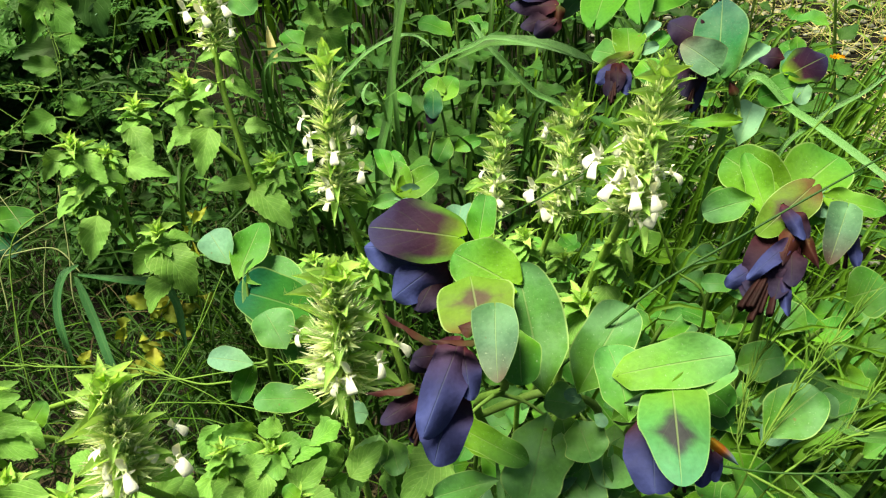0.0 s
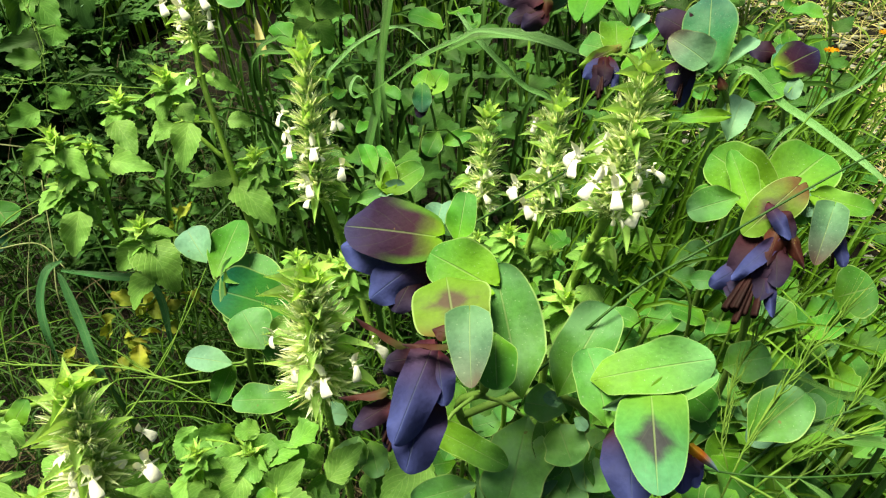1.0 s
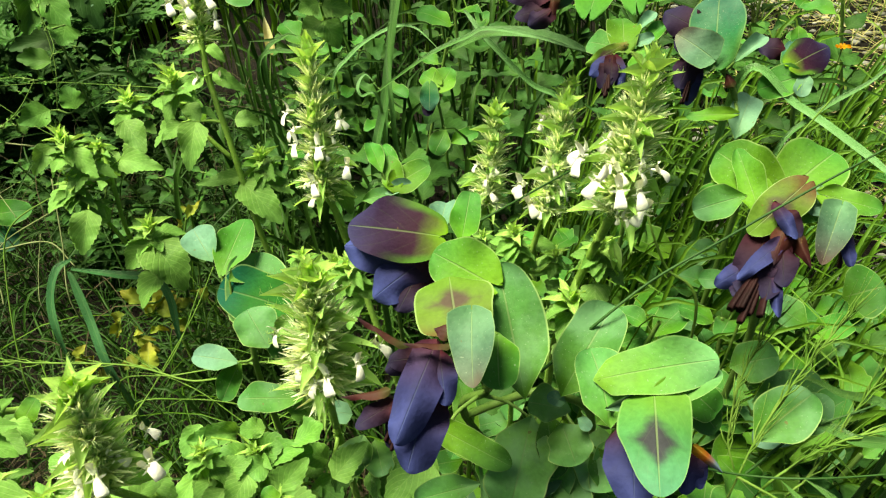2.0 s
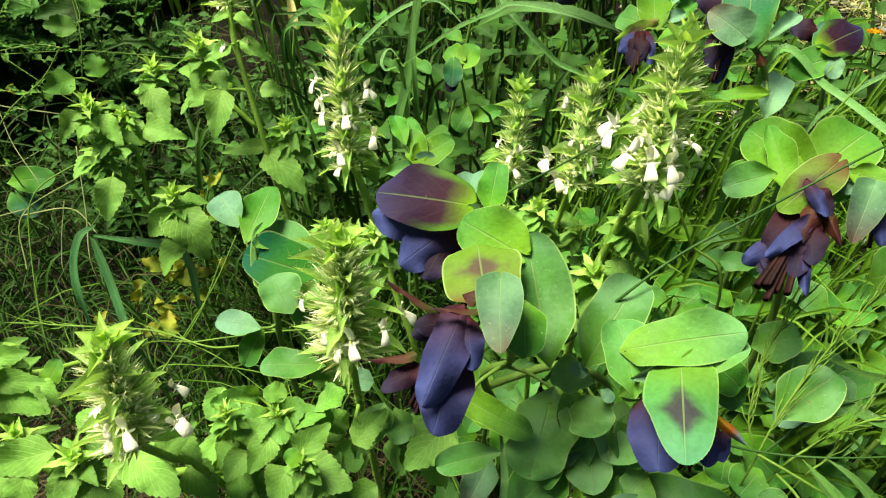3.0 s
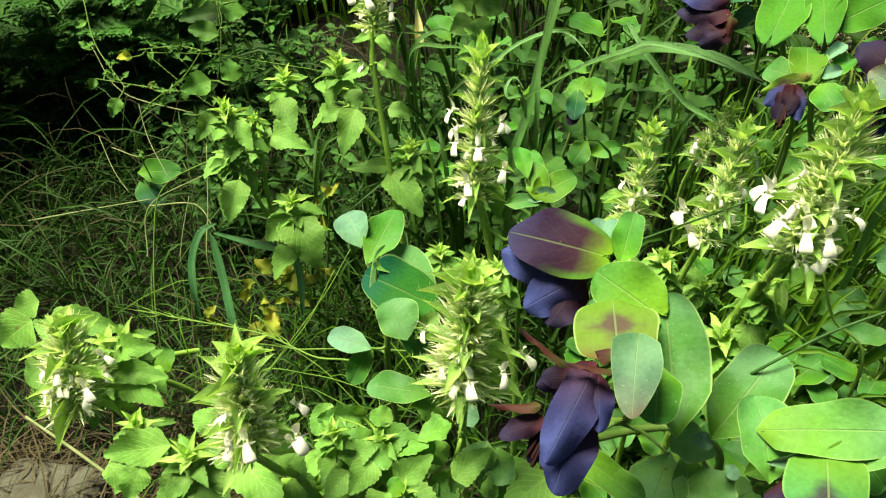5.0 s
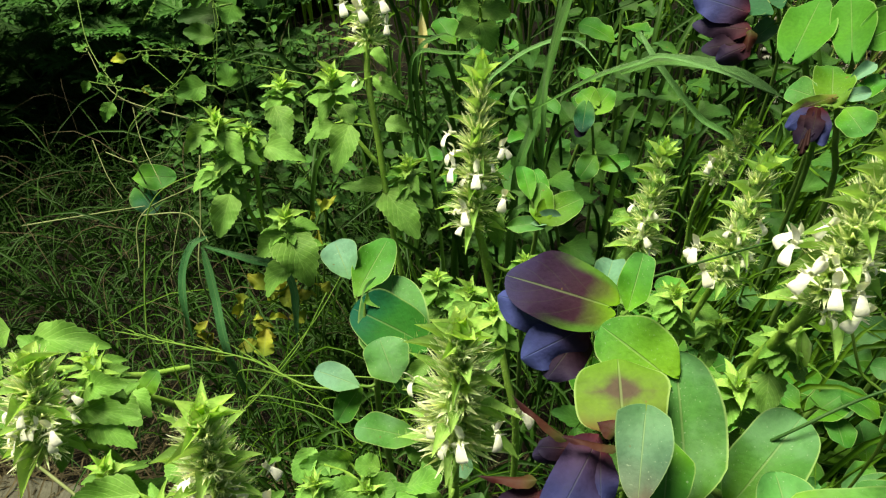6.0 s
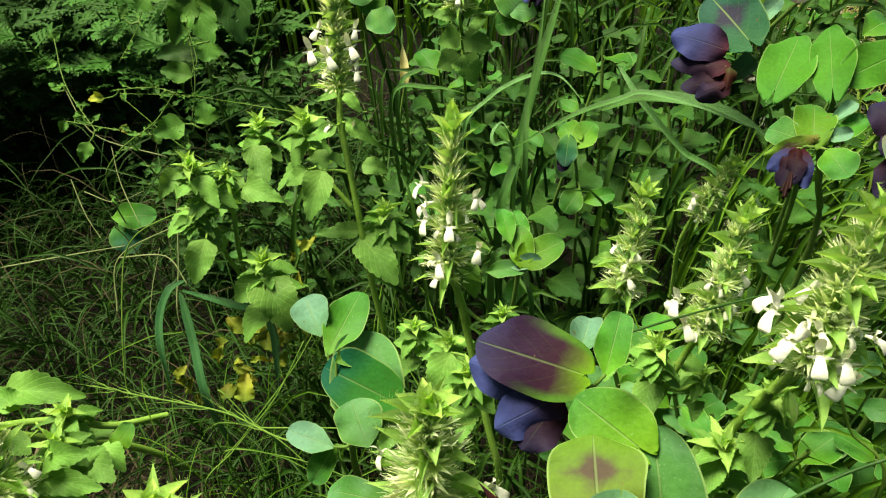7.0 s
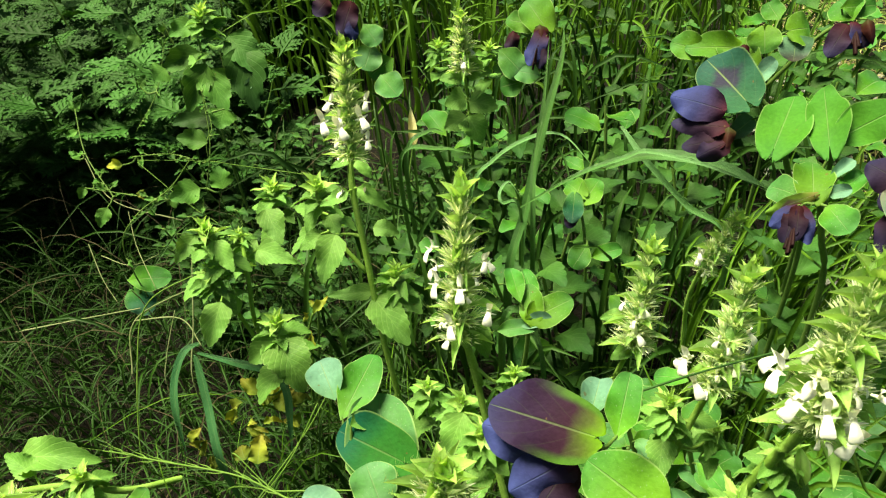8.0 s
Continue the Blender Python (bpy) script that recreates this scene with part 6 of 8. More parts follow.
p = Plant("white_mint", (-0.162, 1.016), "distant mint with one open white flower", "mint", mint=True)
p.spike((-0.1620, 0.9594, 0.3551), (-0.1626, 0.9653, 0.4296), 0.0448, 8, [((-0.1595, 0.9506, 0.3762), (-0.1570, 0.9360, 0.3649))], seed=10)
p.stem([(-0.1621, 0.9607, 0.3568), (-0.1602, 0.9693, 0.3173), (-0.1617, 0.9956, 0.2352)], 0.0024)
p.rosette((-0.1985, 0.9820, 0.3790), 0.0328, 11)
p.rosette((-0.1324, 0.9918, 0.3715), 0.0373, 12)
p.leaf("mint", (-0.1632, 0.9634, 0.3440), (-0.1940, 0.9556, 0.3433), 0.0245, (0.16, -0.77, 0.68))
p.leaf("mint", (-0.1598, 0.9663, 0.3467), (-0.1256, 0.9747, 0.3472), 0.0269, (0.12, -0.77, 0.68))
p.leaf("mint", (-0.1613, 0.9645, 0.3114), (-0.1890, 0.9550, 0.3076), 0.0313, (0.15, -0.76, 0.71))
p.leaf("mint", (-0.1573, 0.9628, 0.3081), (-0.1182, 0.9656, 0.2997), 0.0338, (0.12, -0.76, 0.71))
p.leaf("mint", (-0.1595, 0.9694, 0.2839), (-0.1395, 0.9507, 0.2535), 0.0383, (0.13, -0.75, 0.74))
p.leaf("mint", (-0.1633, 0.9687, 0.2842), (-0.1910, 0.9525, 0.2715), 0.0319, (0.15, -0.75, 0.73))
p.finish()

p = Plant("white_mint", (-0.059, 0.210), "small pale bristly mint tip close to the ground", "mint", mint=True)
p.rosette((-0.0568, 0.1967, 0.2830), 0.0400, 13)
p.stem([(-0.0566, 0.1942, 0.2807), (-0.0589, 0.1897, 0.2363)], 0.0026)
p.rosette((-0.1148, 0.1949, 0.2454), 0.0406, 14)
p.stem([(-0.1145, 0.1908, 0.2417), (-0.1146, 0.1899, 0.1868)], 0.0026, False)
p.leaf("mint", (-0.1249, 0.2027, 0.2397), (-0.0989, 0.2083, 0.2554), 0.0214, (0.18, -0.35, 1.10))
p.leaf("mint", (-0.0954, 0.2134, 0.2470), (-0.1079, 0.2133, 0.2606), 0.0153, (0.17, -0.36, 1.10))
p.leaf("mint", (-0.0828, 0.2304, 0.2479), (-0.0605, 0.2329, 0.2611), 0.0188, (0.11, -0.39, 1.10))
p.finish()

p = Plant("honeywort", (-0.227, 0.209), "young honeywort with grey-green rounded leaves near dry straw", "honeywort", mint=False)
p.leaf("glauc", (-0.2539, 0.1969, 0.2040), (-0.2562, 0.2123, 0.2180), 0.0185, (0.37, -0.30, 1.06))
p.leaf("green", (-0.2404, 0.1850, 0.2056), (-0.2429, 0.2029, 0.2220), 0.0212, (0.36, -0.29, 1.07))
p.leaf("glauc", (-0.2314, 0.1927, 0.1984), (-0.2161, 0.2029, 0.2200), 0.0238, (0.33, -0.29, 1.08))
p.leaf("glauc", (-0.2072, 0.1916, 0.1956), (-0.2197, 0.1983, 0.2160), 0.0278, (0.32, -0.29, 1.08))
p.leaf("glauc", (-0.1794, 0.1968, 0.1980), (-0.1645, 0.2128, 0.2114), 0.0201, (0.26, -0.31, 1.10))
p.leaf("glauc", (-0.1674, 0.1977, 0.1980), (-0.1479, 0.2052, 0.2032), 0.0241, (0.24, -0.31, 1.11))
p.leaf("teal", (-0.2714, 0.1896, 0.1987), (-0.2780, 0.1966, 0.2055), 0.0080, (0.39, -0.27, 1.05))
p.stem([(-0.2354, 0.1924, 0.1984), (-0.2271, 0.1889, 0.1676)], 0.0024)
p.finish()

g = Clump((-0.074, 0.714), "tall grass clump with upright blades")
g.blade([(-0.0742, 0.6936, 0.2315), (-0.0600, 0.7302, 0.2918), (-0.0459, 0.7786, 0.3654), (-0.0306, 0.8203, 0.4235), (-0.0302, 0.8475, 0.4538)], 0.0095, kind="rush")
g.blade([(-0.0634, 0.7325, 0.2420), (-0.0544, 0.7747, 0.3175), (-0.0482, 0.8151, 0.3764), (-0.0456, 0.8576, 0.4385)], 0.0060, kind="rush")
g = Clump((-0.056, 0.663), "clump of broad arching glossy grass leaves")
g.blade([(-0.0560, 0.6430, 0.3530), (-0.0055, 0.6543, 0.3835), (0.0318, 0.6614, 0.3974), (0.0543, 0.6603, 0.4057), (0.1058, 0.6511, 0.3978), (0.1552, 0.6450, 0.3787)], 0.0046, root=False)
g.blade([(0.0188, 0.6711, 0.3810), (0.0508, 0.6662, 0.3980), (0.0928, 0.6625, 0.3987), (0.1297, 0.6507, 0.3915), (0.1527, 0.6420, 0.3836)], 0.0108, root=False)
g.blade([(0.1442, 0.7046, 0.2808), (0.0991, 0.7054, 0.3233), (0.0556, 0.7102, 0.3700), (0.0349, 0.7259, 0.3927), (0.0319, 0.7282, 0.3960)], 0.0061)
g = Clump((-0.124, 0.779), "clump of thin curling grass blades")
g.blade([(-0.1237, 0.7590, 0.2867), (-0.0974, 0.7749, 0.3284), (-0.0569, 0.7894, 0.3497), (-0.0241, 0.7861, 0.3531), (0.0078, 0.7611, 0.3324)], 0.0045)
g.blade([(-0.0635, 0.7233, 0.2925), (-0.0827, 0.7190, 0.3078), (-0.0860, 0.7262, 0.3167), (-0.0771, 0.7349, 0.3242), (-0.0642, 0.7263, 0.3113)], 0.0033)
g = Clump((-0.344, 0.508), "blue-green grass with broad sharply bent leaves")
g.blade([(-0.3438, 0.4883, 0.1298), (-0.3630, 0.5234, 0.1739), (-0.3780, 0.5485, 0.2057), (-0.3828, 0.5538, 0.2128)], 0.0093, kind="sedge")
g.blade([(-0.3800, 0.5565, 0.2122), (-0.3331, 0.5524, 0.2065), (-0.2964, 0.5498, 0.2021), (-0.2807, 0.5394, 0.1865), (-0.2775, 0.5237, 0.1529), (-0.2808, 0.5164, 0.1152)], 0.0085, root=False, kind="sedge")
g.blade([(-0.3808, 0.5656, 0.2179), (-0.3931, 0.5527, 0.2141), (-0.3991, 0.5322, 0.1928), (-0.3932, 0.5101, 0.1666), (-0.3887, 0.4966, 0.1198)], 0.0086, root=False, kind="sedge")
g = Clump((-0.222, 0.854), "green grass clump leaning sideways")
g.blade([(-0.2224, 0.8340, 0.2887), (-0.1706, 0.8250, 0.3114), (-0.1281, 0.8100, 0.3145)], 0.0057, kind="rush")
g = Clump((-0.058, 0.545), "grass with a long leaf across stems")
g.blade([(-0.0584, 0.5247, 0.3125), (-0.0365, 0.5342, 0.3253), (-0.0083, 0.5454, 0.3384)], 0.0063, kind="rush")
g.blade([(-0.0227, 0.5032, 0.2796), (-0.0328, 0.5219, 0.3182), (-0.0454, 0.5451, 0.3626)], 0.0040, kind="rush")
g = Clump((-0.223, 0.883), "small grass clump in deep shade")
g.blade([(-0.2234, 0.8635, 0.2763), (-0.1964, 0.8812, 0.3047), (-0.1757, 0.8841, 0.3028)], 0.0061, kind="rush")
g = Clump((0.262, 0.593), "coarse grass with long slanting leaves")
g.blade([(0.2621, 0.5727, 0.3915), (0.3011, 0.5394, 0.3837), (0.3364, 0.4995, 0.3685), (0.3608, 0.4739, 0.3544), (0.3837, 0.4583, 0.3365)], 0.0072)
g.blade([(0.2841, 0.5227, 0.3349), (0.3152, 0.5344, 0.3779), (0.3524, 0.5347, 0.4080), (0.3842, 0.5463, 0.4358)], 0.0042)
g = Clump((-0.050, 0.732), "upright broad-bladed grass in shade")
g.blade([(-0.0498, 0.7117, 0.2805), (-0.0525, 0.7535, 0.3428), (-0.0431, 0.7856, 0.3940)], 0.0055, kind="rush")
g = Clump((0.27, 0.19), "broad fresh grass leaves leaning over the bed")
g.blade([(0.2411, 0.1623, 0.3156), (0.2188, 0.1889, 0.3263), (0.2008, 0.2097, 0.3398), (0.1889, 0.2271, 0.3437)], 0.0075, kind="rush")
g.blade([(0.2430, 0.1768, 0.3232), (0.2271, 0.1949, 0.3346), (0.2103, 0.2128, 0.3473), (0.1991, 0.2251, 0.3482)], 0.0060, kind="rush")
g.blade([(0.2239, 0.1647, 0.3059), (0.2124, 0.1823, 0.3194), (0.2026, 0.1994, 0.3349), (0.1875, 0.2180, 0.3502)], 0.0065, kind="rush")
g.blade([(0.2470, 0.2255, 0.3530), (0.2299, 0.2450, 0.3540), (0.2109, 0.2599, 0.3524), (0.1970, 0.2722, 0.3395)], 0.0060, kind="rush")
g.blade([(0.2528, 0.2449, 0.3564), (0.2349, 0.2770, 0.3531), (0.2202, 0.3053, 0.3377)], 0.0050, kind="rush")
g = Clump((0.06, 0.26), "single upright bright grass leaf")
g.blade([(0.066, 0.262, 0.16), (0.0322, 0.2089, 0.3101), (0.0307, 0.2243, 0.3303), (0.0274, 0.2459, 0.3563)], 0.0042, kind="strap", root=False)
stalk("thin dark grass stalk crossing the flowers", [(0.0627, 0.2668, 0.3914), (0.0913, 0.2694, 0.4281), (0.1173, 0.2791, 0.4463), (0.1511, 0.2882, 0.4637), (0.1840, 0.2970, 0.4808), (0.2331, 0.3107, 0.5033)], .0009, WIRE, 0, root=False, seed=15)
stalk("thin dark green grass stalk", [(0.0304, 0.3792, 0.4019), (0.0661, 0.3763, 0.4283), (0.0964, 0.3640, 0.4594)], .0008, WIRE, 0, root=False, seed=16)
stalk("thin dark drooping grass stalk", [(0.1307, 0.2381, 0.3470), (0.1721, 0.2326, 0.3403), (0.2054, 0.2256, 0.3472), (0.2524, 0.2270, 0.3482)], .0008, WIRE, 0, root=False, seed=17)
stalk("thin dark grass stalk leaning over", [(0.1805, 0.2438, 0.3227), (0.2068, 0.2531, 0.3480), (0.2344, 0.2548, 0.3647), (0.2604, 0.2611, 0.3715)], .0009, WIRE, 0, root=False, seed=18)
stalk("grass stalk with a slender seed head", [(0.1663, 0.2307, 0.3081), (0.1793, 0.2457, 0.3550), (0.2014, 0.2643, 0.3910), (0.2282, 0.2817, 0.4253)], .0008, PALE_STALK, 26, seed=19)
stalk("grass stalk with a slender seed head", [(0.1778, 0.2454, 0.2944), (0.1712, 0.2574, 0.3382), (0.1768, 0.2755, 0.3737), (0.1948, 0.2922, 0.4074)], .0008, PALE_STALK, 26, seed=20)
stalk("grass stalk with a slender seed head", [(0.1966, 0.2301, 0.3070), (0.2125, 0.2377, 0.3306), (0.2379, 0.2594, 0.3699), (0.2614, 0.2781, 0.3907)], .0008, PALE_STALK, 22, seed=21)
stalk("pale thin grass stalk leaning", [(0.1797, 0.2304, 0.3076), (0.2012, 0.2367, 0.3447), (0.2274, 0.2447, 0.3534), (0.2471, 0.2427, 0.3660)], .0010, PALE_STALK, 14, seed=22)
stalk("pale thin upright grass stalk", [(0.1642, 0.3228, 0.3669), (0.1442, 0.3374, 0.3987), (0.1333, 0.3463, 0.4240), (0.1290, 0.3602, 0.4396)], .0011, PALE_STALK, 0, seed=23)
stalk("pale thin upright grass stalk", [(0.1893, 0.3194, 0.3476), (0.2015, 0.3436, 0.3900), (0.2135, 0.3759, 0.4414), (0.2469, 0.4033, 0.4720)], .0010, PALE_STALK, 0, seed=24)
stalk("pale grass stalk with seeds", [(0.1786, 0.2252, 0.3310), (0.1855, 0.2113, 0.3314), (0.1901, 0.1966, 0.3245), (0.1938, 0.1719, 0.3087)], .0010, PALE_STALK, 24, root=False, seed=25)
stalk("pale grass stalk with seeds", [(0.1684, 0.2328, 0.3386), (0.1898, 0.2174, 0.3366), (0.2186, 0.2011, 0.3263), (0.2261, 0.1903, 0.3227)], .0009, PALE_STALK, 20, root=False, seed=26)
stalk("pale seeding grass stalk lying across", [(-0.1571, 0.3809, 0.2369), (-0.2045, 0.3868, 0.2401), (-0.2540, 0.3970, 0.2487), (-0.3225, 0.3988, 0.2526), (-0.3700, 0.4020, 0.2527)], .0011, PALE_STALK, 18, seed=27)
stalk("pale grass stalk lying across", [(-0.2709, 0.3969, 0.2223), (-0.2215, 0.4009, 0.2297), (-0.1647, 0.4054, 0.2358), (-0.1203, 0.3992, 0.2483)], .0009, PALE_STALK, 0, seed=28)
stalk("pale thin upright grass stalk", [(-0.2718, 0.3813, 0.1746), (-0.2474, 0.4056, 0.2110), (-0.2111, 0.4406, 0.2563), (-0.1920, 0.4721, 0.2869)], .0008, PALE_STALK, 0, seed=29)
stalk("pale thin upright grass stalk", [(-0.2712, 0.3641, 0.1857), (-0.2469, 0.3846, 0.2178), (-0.2190, 0.4173, 0.2474), (-0.2006, 0.4513, 0.2809)], .0008, PALE_STALK, 0, seed=30)
stalk("pale thin upright grass stalk", [(-0.2599, 0.3849, 0.2061), (-0.2105, 0.3882, 0.2128), (-0.1616, 0.3825, 0.2094), (-0.1225, 0.3723, 0.2035)], .0008, PALE_STALK, 0, seed=31)
stalk("pale thin upright grass stalk", [(-0.2735, 0.4229, 0.2369), (-0.2395, 0.4073, 0.2262), (-0.2020, 0.3929, 0.2159), (-0.1600, 0.3708, 0.1959)], .0007, PALE_STALK, 0, seed=32)
stalk("dry weed stem with tiny leaves", [(-0.4704, 0.5195, 0.0745), (-0.4754, 0.5771, 0.1706), (-0.4645, 0.6132, 0.2236), (-0.4045, 0.6389, 0.2526)], .0012, PALE_STALK, 0, seed=33)
stalk("thin pale trailing weed stem", [(-0.3077, 0.8046, 0.2770), (-0.4213, 0.8041, 0.2896), (-0.4802, 0.8162, 0.2874), (-0.5763, 0.8182, 0.2832)], .0006, PALE_STALK, 0, root=False, seed=34)
stalk("thin pale trailing weed stem", [(-0.4420, 0.7519, 0.2363), (-0.4963, 0.7778, 0.2484), (-0.5762, 0.8168, 0.2815)], .0006, PALE_STALK, 0, root=False, seed=35)
stalk("thin pale trailing weed stem", [(-0.4629, 0.8034, 0.2992), (-0.4685, 0.8396, 0.3258), (-0.4961, 0.8818, 0.3647)], .0006, PALE_STALK, 0, seed=36)
stalk("stout pale stem lying on straw", [(-0.2274, 0.2199, 0.0877), (-0.2729, 0.2486, 0.1171), (-0.3330, 0.2797, 0.1498), (-0.3924, 0.3001, 0.1729), (-0.4664, 0.3274, 0.1762)], .0021, DRY_STEM, 0, root=False, seed=37)
p = Plant("weed", (-0.580, 0.758), "trailing weed with thin branching stems and tiny leaves", "weed", mint=False)
p.stem([(-0.4706, 0.7765, 0.3117), (-0.5037, 0.7667, 0.2757), (-0.5557, 0.7525, 0.2398), (-0.5800, 0.7378, 0.1948)], 0.001)
p.stem([(-0.4616, 0.8287, 0.3768), (-0.4532, 0.8014, 0.3220), (-0.4587, 0.7749, 0.2727)], 0.0007, False)
p.stem([(-0.4587, 0.7854, 0.3030), (-0.5175, 0.8080, 0.3002), (-0.5983, 0.8357, 0.2776)], 0.0007, False)
p.stem([(-0.5854, 0.7625, 0.2619), (-0.6446, 0.8117, 0.2938), (-0.6767, 0.8610, 0.3344)], 0.0007, False)
p.stem([(-0.4610, 0.7616, 0.2560), (-0.5500, 0.7690, 0.2595), (-0.6421, 0.7848, 0.2581)], 0.0007, False)
p.stem([(-0.5330, 0.8978, 0.4217), (-0.5516, 0.8693, 0.3570), (-0.5803, 0.8416, 0.3131)], 0.0007, False)
p.leaf("burdock", (-0.4566, 0.8007, 0.3223), (-0.4947, 0.7981, 0.3304), 0.0251, (0.43, -0.64, 0.71))
p.leaf("burdock", (-0.4677, 0.7733, 0.2733), (-0.4973, 0.7507, 0.2696), 0.0309, (0.44, -0.61, 0.76))
p.leaf("burdock", (-0.5917, 0.7525, 0.2508), (-0.6009, 0.7354, 0.2314), 0.0188, (0.50, -0.55, 0.76))
p.leaf("yellow", (-0.5961, 0.8114, 0.2787), (-0.6180, 0.8065, 0.2790), 0.0134, (0.50, -0.59, 0.71))
p.leaf("burdock", (-0.6515, 0.8058, 0.2884), (-0.6667, 0.8099, 0.2983), 0.0104, (0.53, -0.57, 0.69))
p.leaf("burdock", (-0.6713, 0.8433, 0.3098), (-0.6858, 0.8360, 0.3047), 0.0107, (0.53, -0.58, 0.67))
p.leaf("burdock", (-0.6765, 0.8587, 0.3313), (-0.6848, 0.8665, 0.3440), 0.0091, (0.53, -0.60, 0.65))
p.leaf("burdock", (-0.6765, 0.8587, 0.3313), (-0.6697, 0.8678, 0.3411), 0.0091, (0.52, -0.60, 0.65))
p.leaf("burdock", (-0.6421, 0.7848, 0.2581), (-0.6486, 0.7745, 0.2467), 0.0119, (0.52, -0.56, 0.73))
p.leaf("burdock", (-0.5139, 0.7689, 0.2484), (-0.5003, 0.7780, 0.2561), 0.0144, (0.44, -0.60, 0.76))
p.leaf("burdock", (-0.5685, 0.8913, 0.4241), (-0.5779, 0.8763, 0.4076), 0.0173, (0.48, -0.66, 0.60))
p.leaf("burdock", (-0.5737, 0.8697, 0.3643), (-0.5673, 0.8799, 0.3756), 0.0118, (0.47, -0.65, 0.64))
p.leaf("yellow", (-0.5539, 0.7727, 0.2655), (-0.5462, 0.7674, 0.2563), 0.0101, (0.47, -0.58, 0.75))
p.leaf("burdock", (-0.4379, 0.7787, 0.2712), (-0.4499, 0.7938, 0.2945), 0.0282, (0.40, -0.63, 0.75))
p.leaf("burdock", (-0.4384, 0.8297, 0.3543), (-0.4439, 0.8137, 0.3353), 0.0349, (0.40, -0.67, 0.69))
p.leaf("burdock", (-0.5306, 0.8717, 0.3871), (-0.5440, 0.8605, 0.3766), 0.0289, (0.46, -0.66, 0.64))
p.sprigs(70, 0.011, "burdock")
p.finish()

p = Plant("weed", (-0.526, 0.975), "upright green weed with lobed toothed leaves", "weed", mint=False)
p.stem([(-0.5534, 1.0038, 0.3989), (-0.5354, 0.9723, 0.3191), (-0.5260, 0.9551, 0.2271)], 0.002)
p.leaf("burdock", (-0.5534, 1.0038, 0.3989), (-0.5896, 0.9880, 0.3894), 0.0303, (0.44, -0.69, 0.60))
p.leaf("burdock", (-0.5491, 0.9997, 0.3922), (-0.5092, 1.0162, 0.4015), 0.0329, (0.41, -0.70, 0.60))
p.leaf("burdock", (-0.5433, 0.9811, 0.3664), (-0.5974, 0.9551, 0.3491), 0.0329, (0.44, -0.67, 0.63))
p.leaf("burdock", (-0.5346, 0.9729, 0.3530), (-0.5530, 0.9281, 0.3004), 0.0395, (0.42, -0.67, 0.66))
p.leaf("burdock", (-0.5302, 0.9688, 0.3464), (-0.5009, 0.9373, 0.2965), 0.0461, (0.40, -0.68, 0.66))
# These large leaves take the weed tone, darkened for shade.
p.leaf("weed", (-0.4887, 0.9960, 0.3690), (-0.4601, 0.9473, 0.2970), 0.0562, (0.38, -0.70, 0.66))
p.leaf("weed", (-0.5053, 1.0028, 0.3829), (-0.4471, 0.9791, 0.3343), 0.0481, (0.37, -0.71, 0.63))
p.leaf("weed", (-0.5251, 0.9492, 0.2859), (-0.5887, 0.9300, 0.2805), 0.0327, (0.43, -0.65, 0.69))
p.leaf("pale", (-0.4774, 0.9613, 0.3205), (-0.4589, 0.9770, 0.3351), 0.0128, (0.37, -0.70, 0.66))
p.rosette((-0.5356, 0.9965, 0.4173), 0.0472, 38)
p.finish()

p = Plant("withered_weed", (-0.290, 0.584), "withered yellow weed with crumpled leaves", "weed", mint=False)
p.stem([(-0.2901, 0.5641, 0.1404), (-0.3003, 0.5715, 0.1664), (-0.2771, 0.6005, 0.2084), (-0.2645, 0.6150, 0.2366)], 0.0014)
p.leaf("yellow", (-0.3142, 0.5023, 0.1129), (-0.3156, 0.5251, 0.1322), 0.0207, (0.45, -0.79, 0.86))
p.leaf("yellow", (-0.3259, 0.5016, 0.1190), (-0.3356, 0.5143, 0.1245), 0.0207, (0.11, -0.73, 0.72))
p.leaf("yellow", (-0.3184, 0.5210, 0.1190), (-0.3156, 0.5242, 0.1317), 0.0207, (0.56, -0.68, 1.41))
p.leaf("yellow", (-0.2867, 0.5661, 0.1368), (-0.2981, 0.5664, 0.1453), 0.0155, (0.73, -0.23, 1.83))
p.leaf("yellow", (-0.3188, 0.5469, 0.1689), (-0.3406, 0.5567, 0.1798), 0.0155, (0.46, -0.51, 0.86))
p.leaf("yellow", (-0.2817, 0.5553, 0.1328), (-0.2956, 0.5422, 0.1335), 0.0155, (0.25, -1.17, 0.37))
p.leaf("yellow", (-0.2990, 0.5648, 0.1323), (-0.3021, 0.5801, 0.1479), 0.0181, (0.95, -0.80, 0.67))
p.leaf("yellow", (-0.3019, 0.5475, 0.1462), (-0.2886, 0.5662, 0.1614), 0.0181, (-0.03, -0.51, 0.98))
p.leaf("yellow", (-0.3182, 0.5543, 0.1441), (-0.2978, 0.5796, 0.1558), 0.0181, (0.05, 0.32, 1.64))
p.leaf("yellow", (-0.3073, 0.5545, 0.1447), (-0.3007, 0.5694, 0.1570), 0.0119, (0.65, -0.09, 1.21))
p.leaf("yellow", (-0.3190, 0.5583, 0.1389), (-0.3235, 0.5596, 0.1561), 0.0119, (0.51, -0.45, 0.84))
p.leaf("yellow", (-0.3096, 0.5773, 0.1452), (-0.3096, 0.5828, 0.1511), 0.0119, (0.27, -0.16, 0.98))
p.leaf("yellow", (-0.2780, 0.5572, 0.1505), (-0.2865, 0.5635, 0.1589), 0.0135, (0.44, -0.93, 1.64))
p.leaf("yellow", (-0.2624, 0.5686, 0.1465), (-0.2761, 0.5791, 0.1564), 0.0135, (-0.03, 0.09, 0.12))
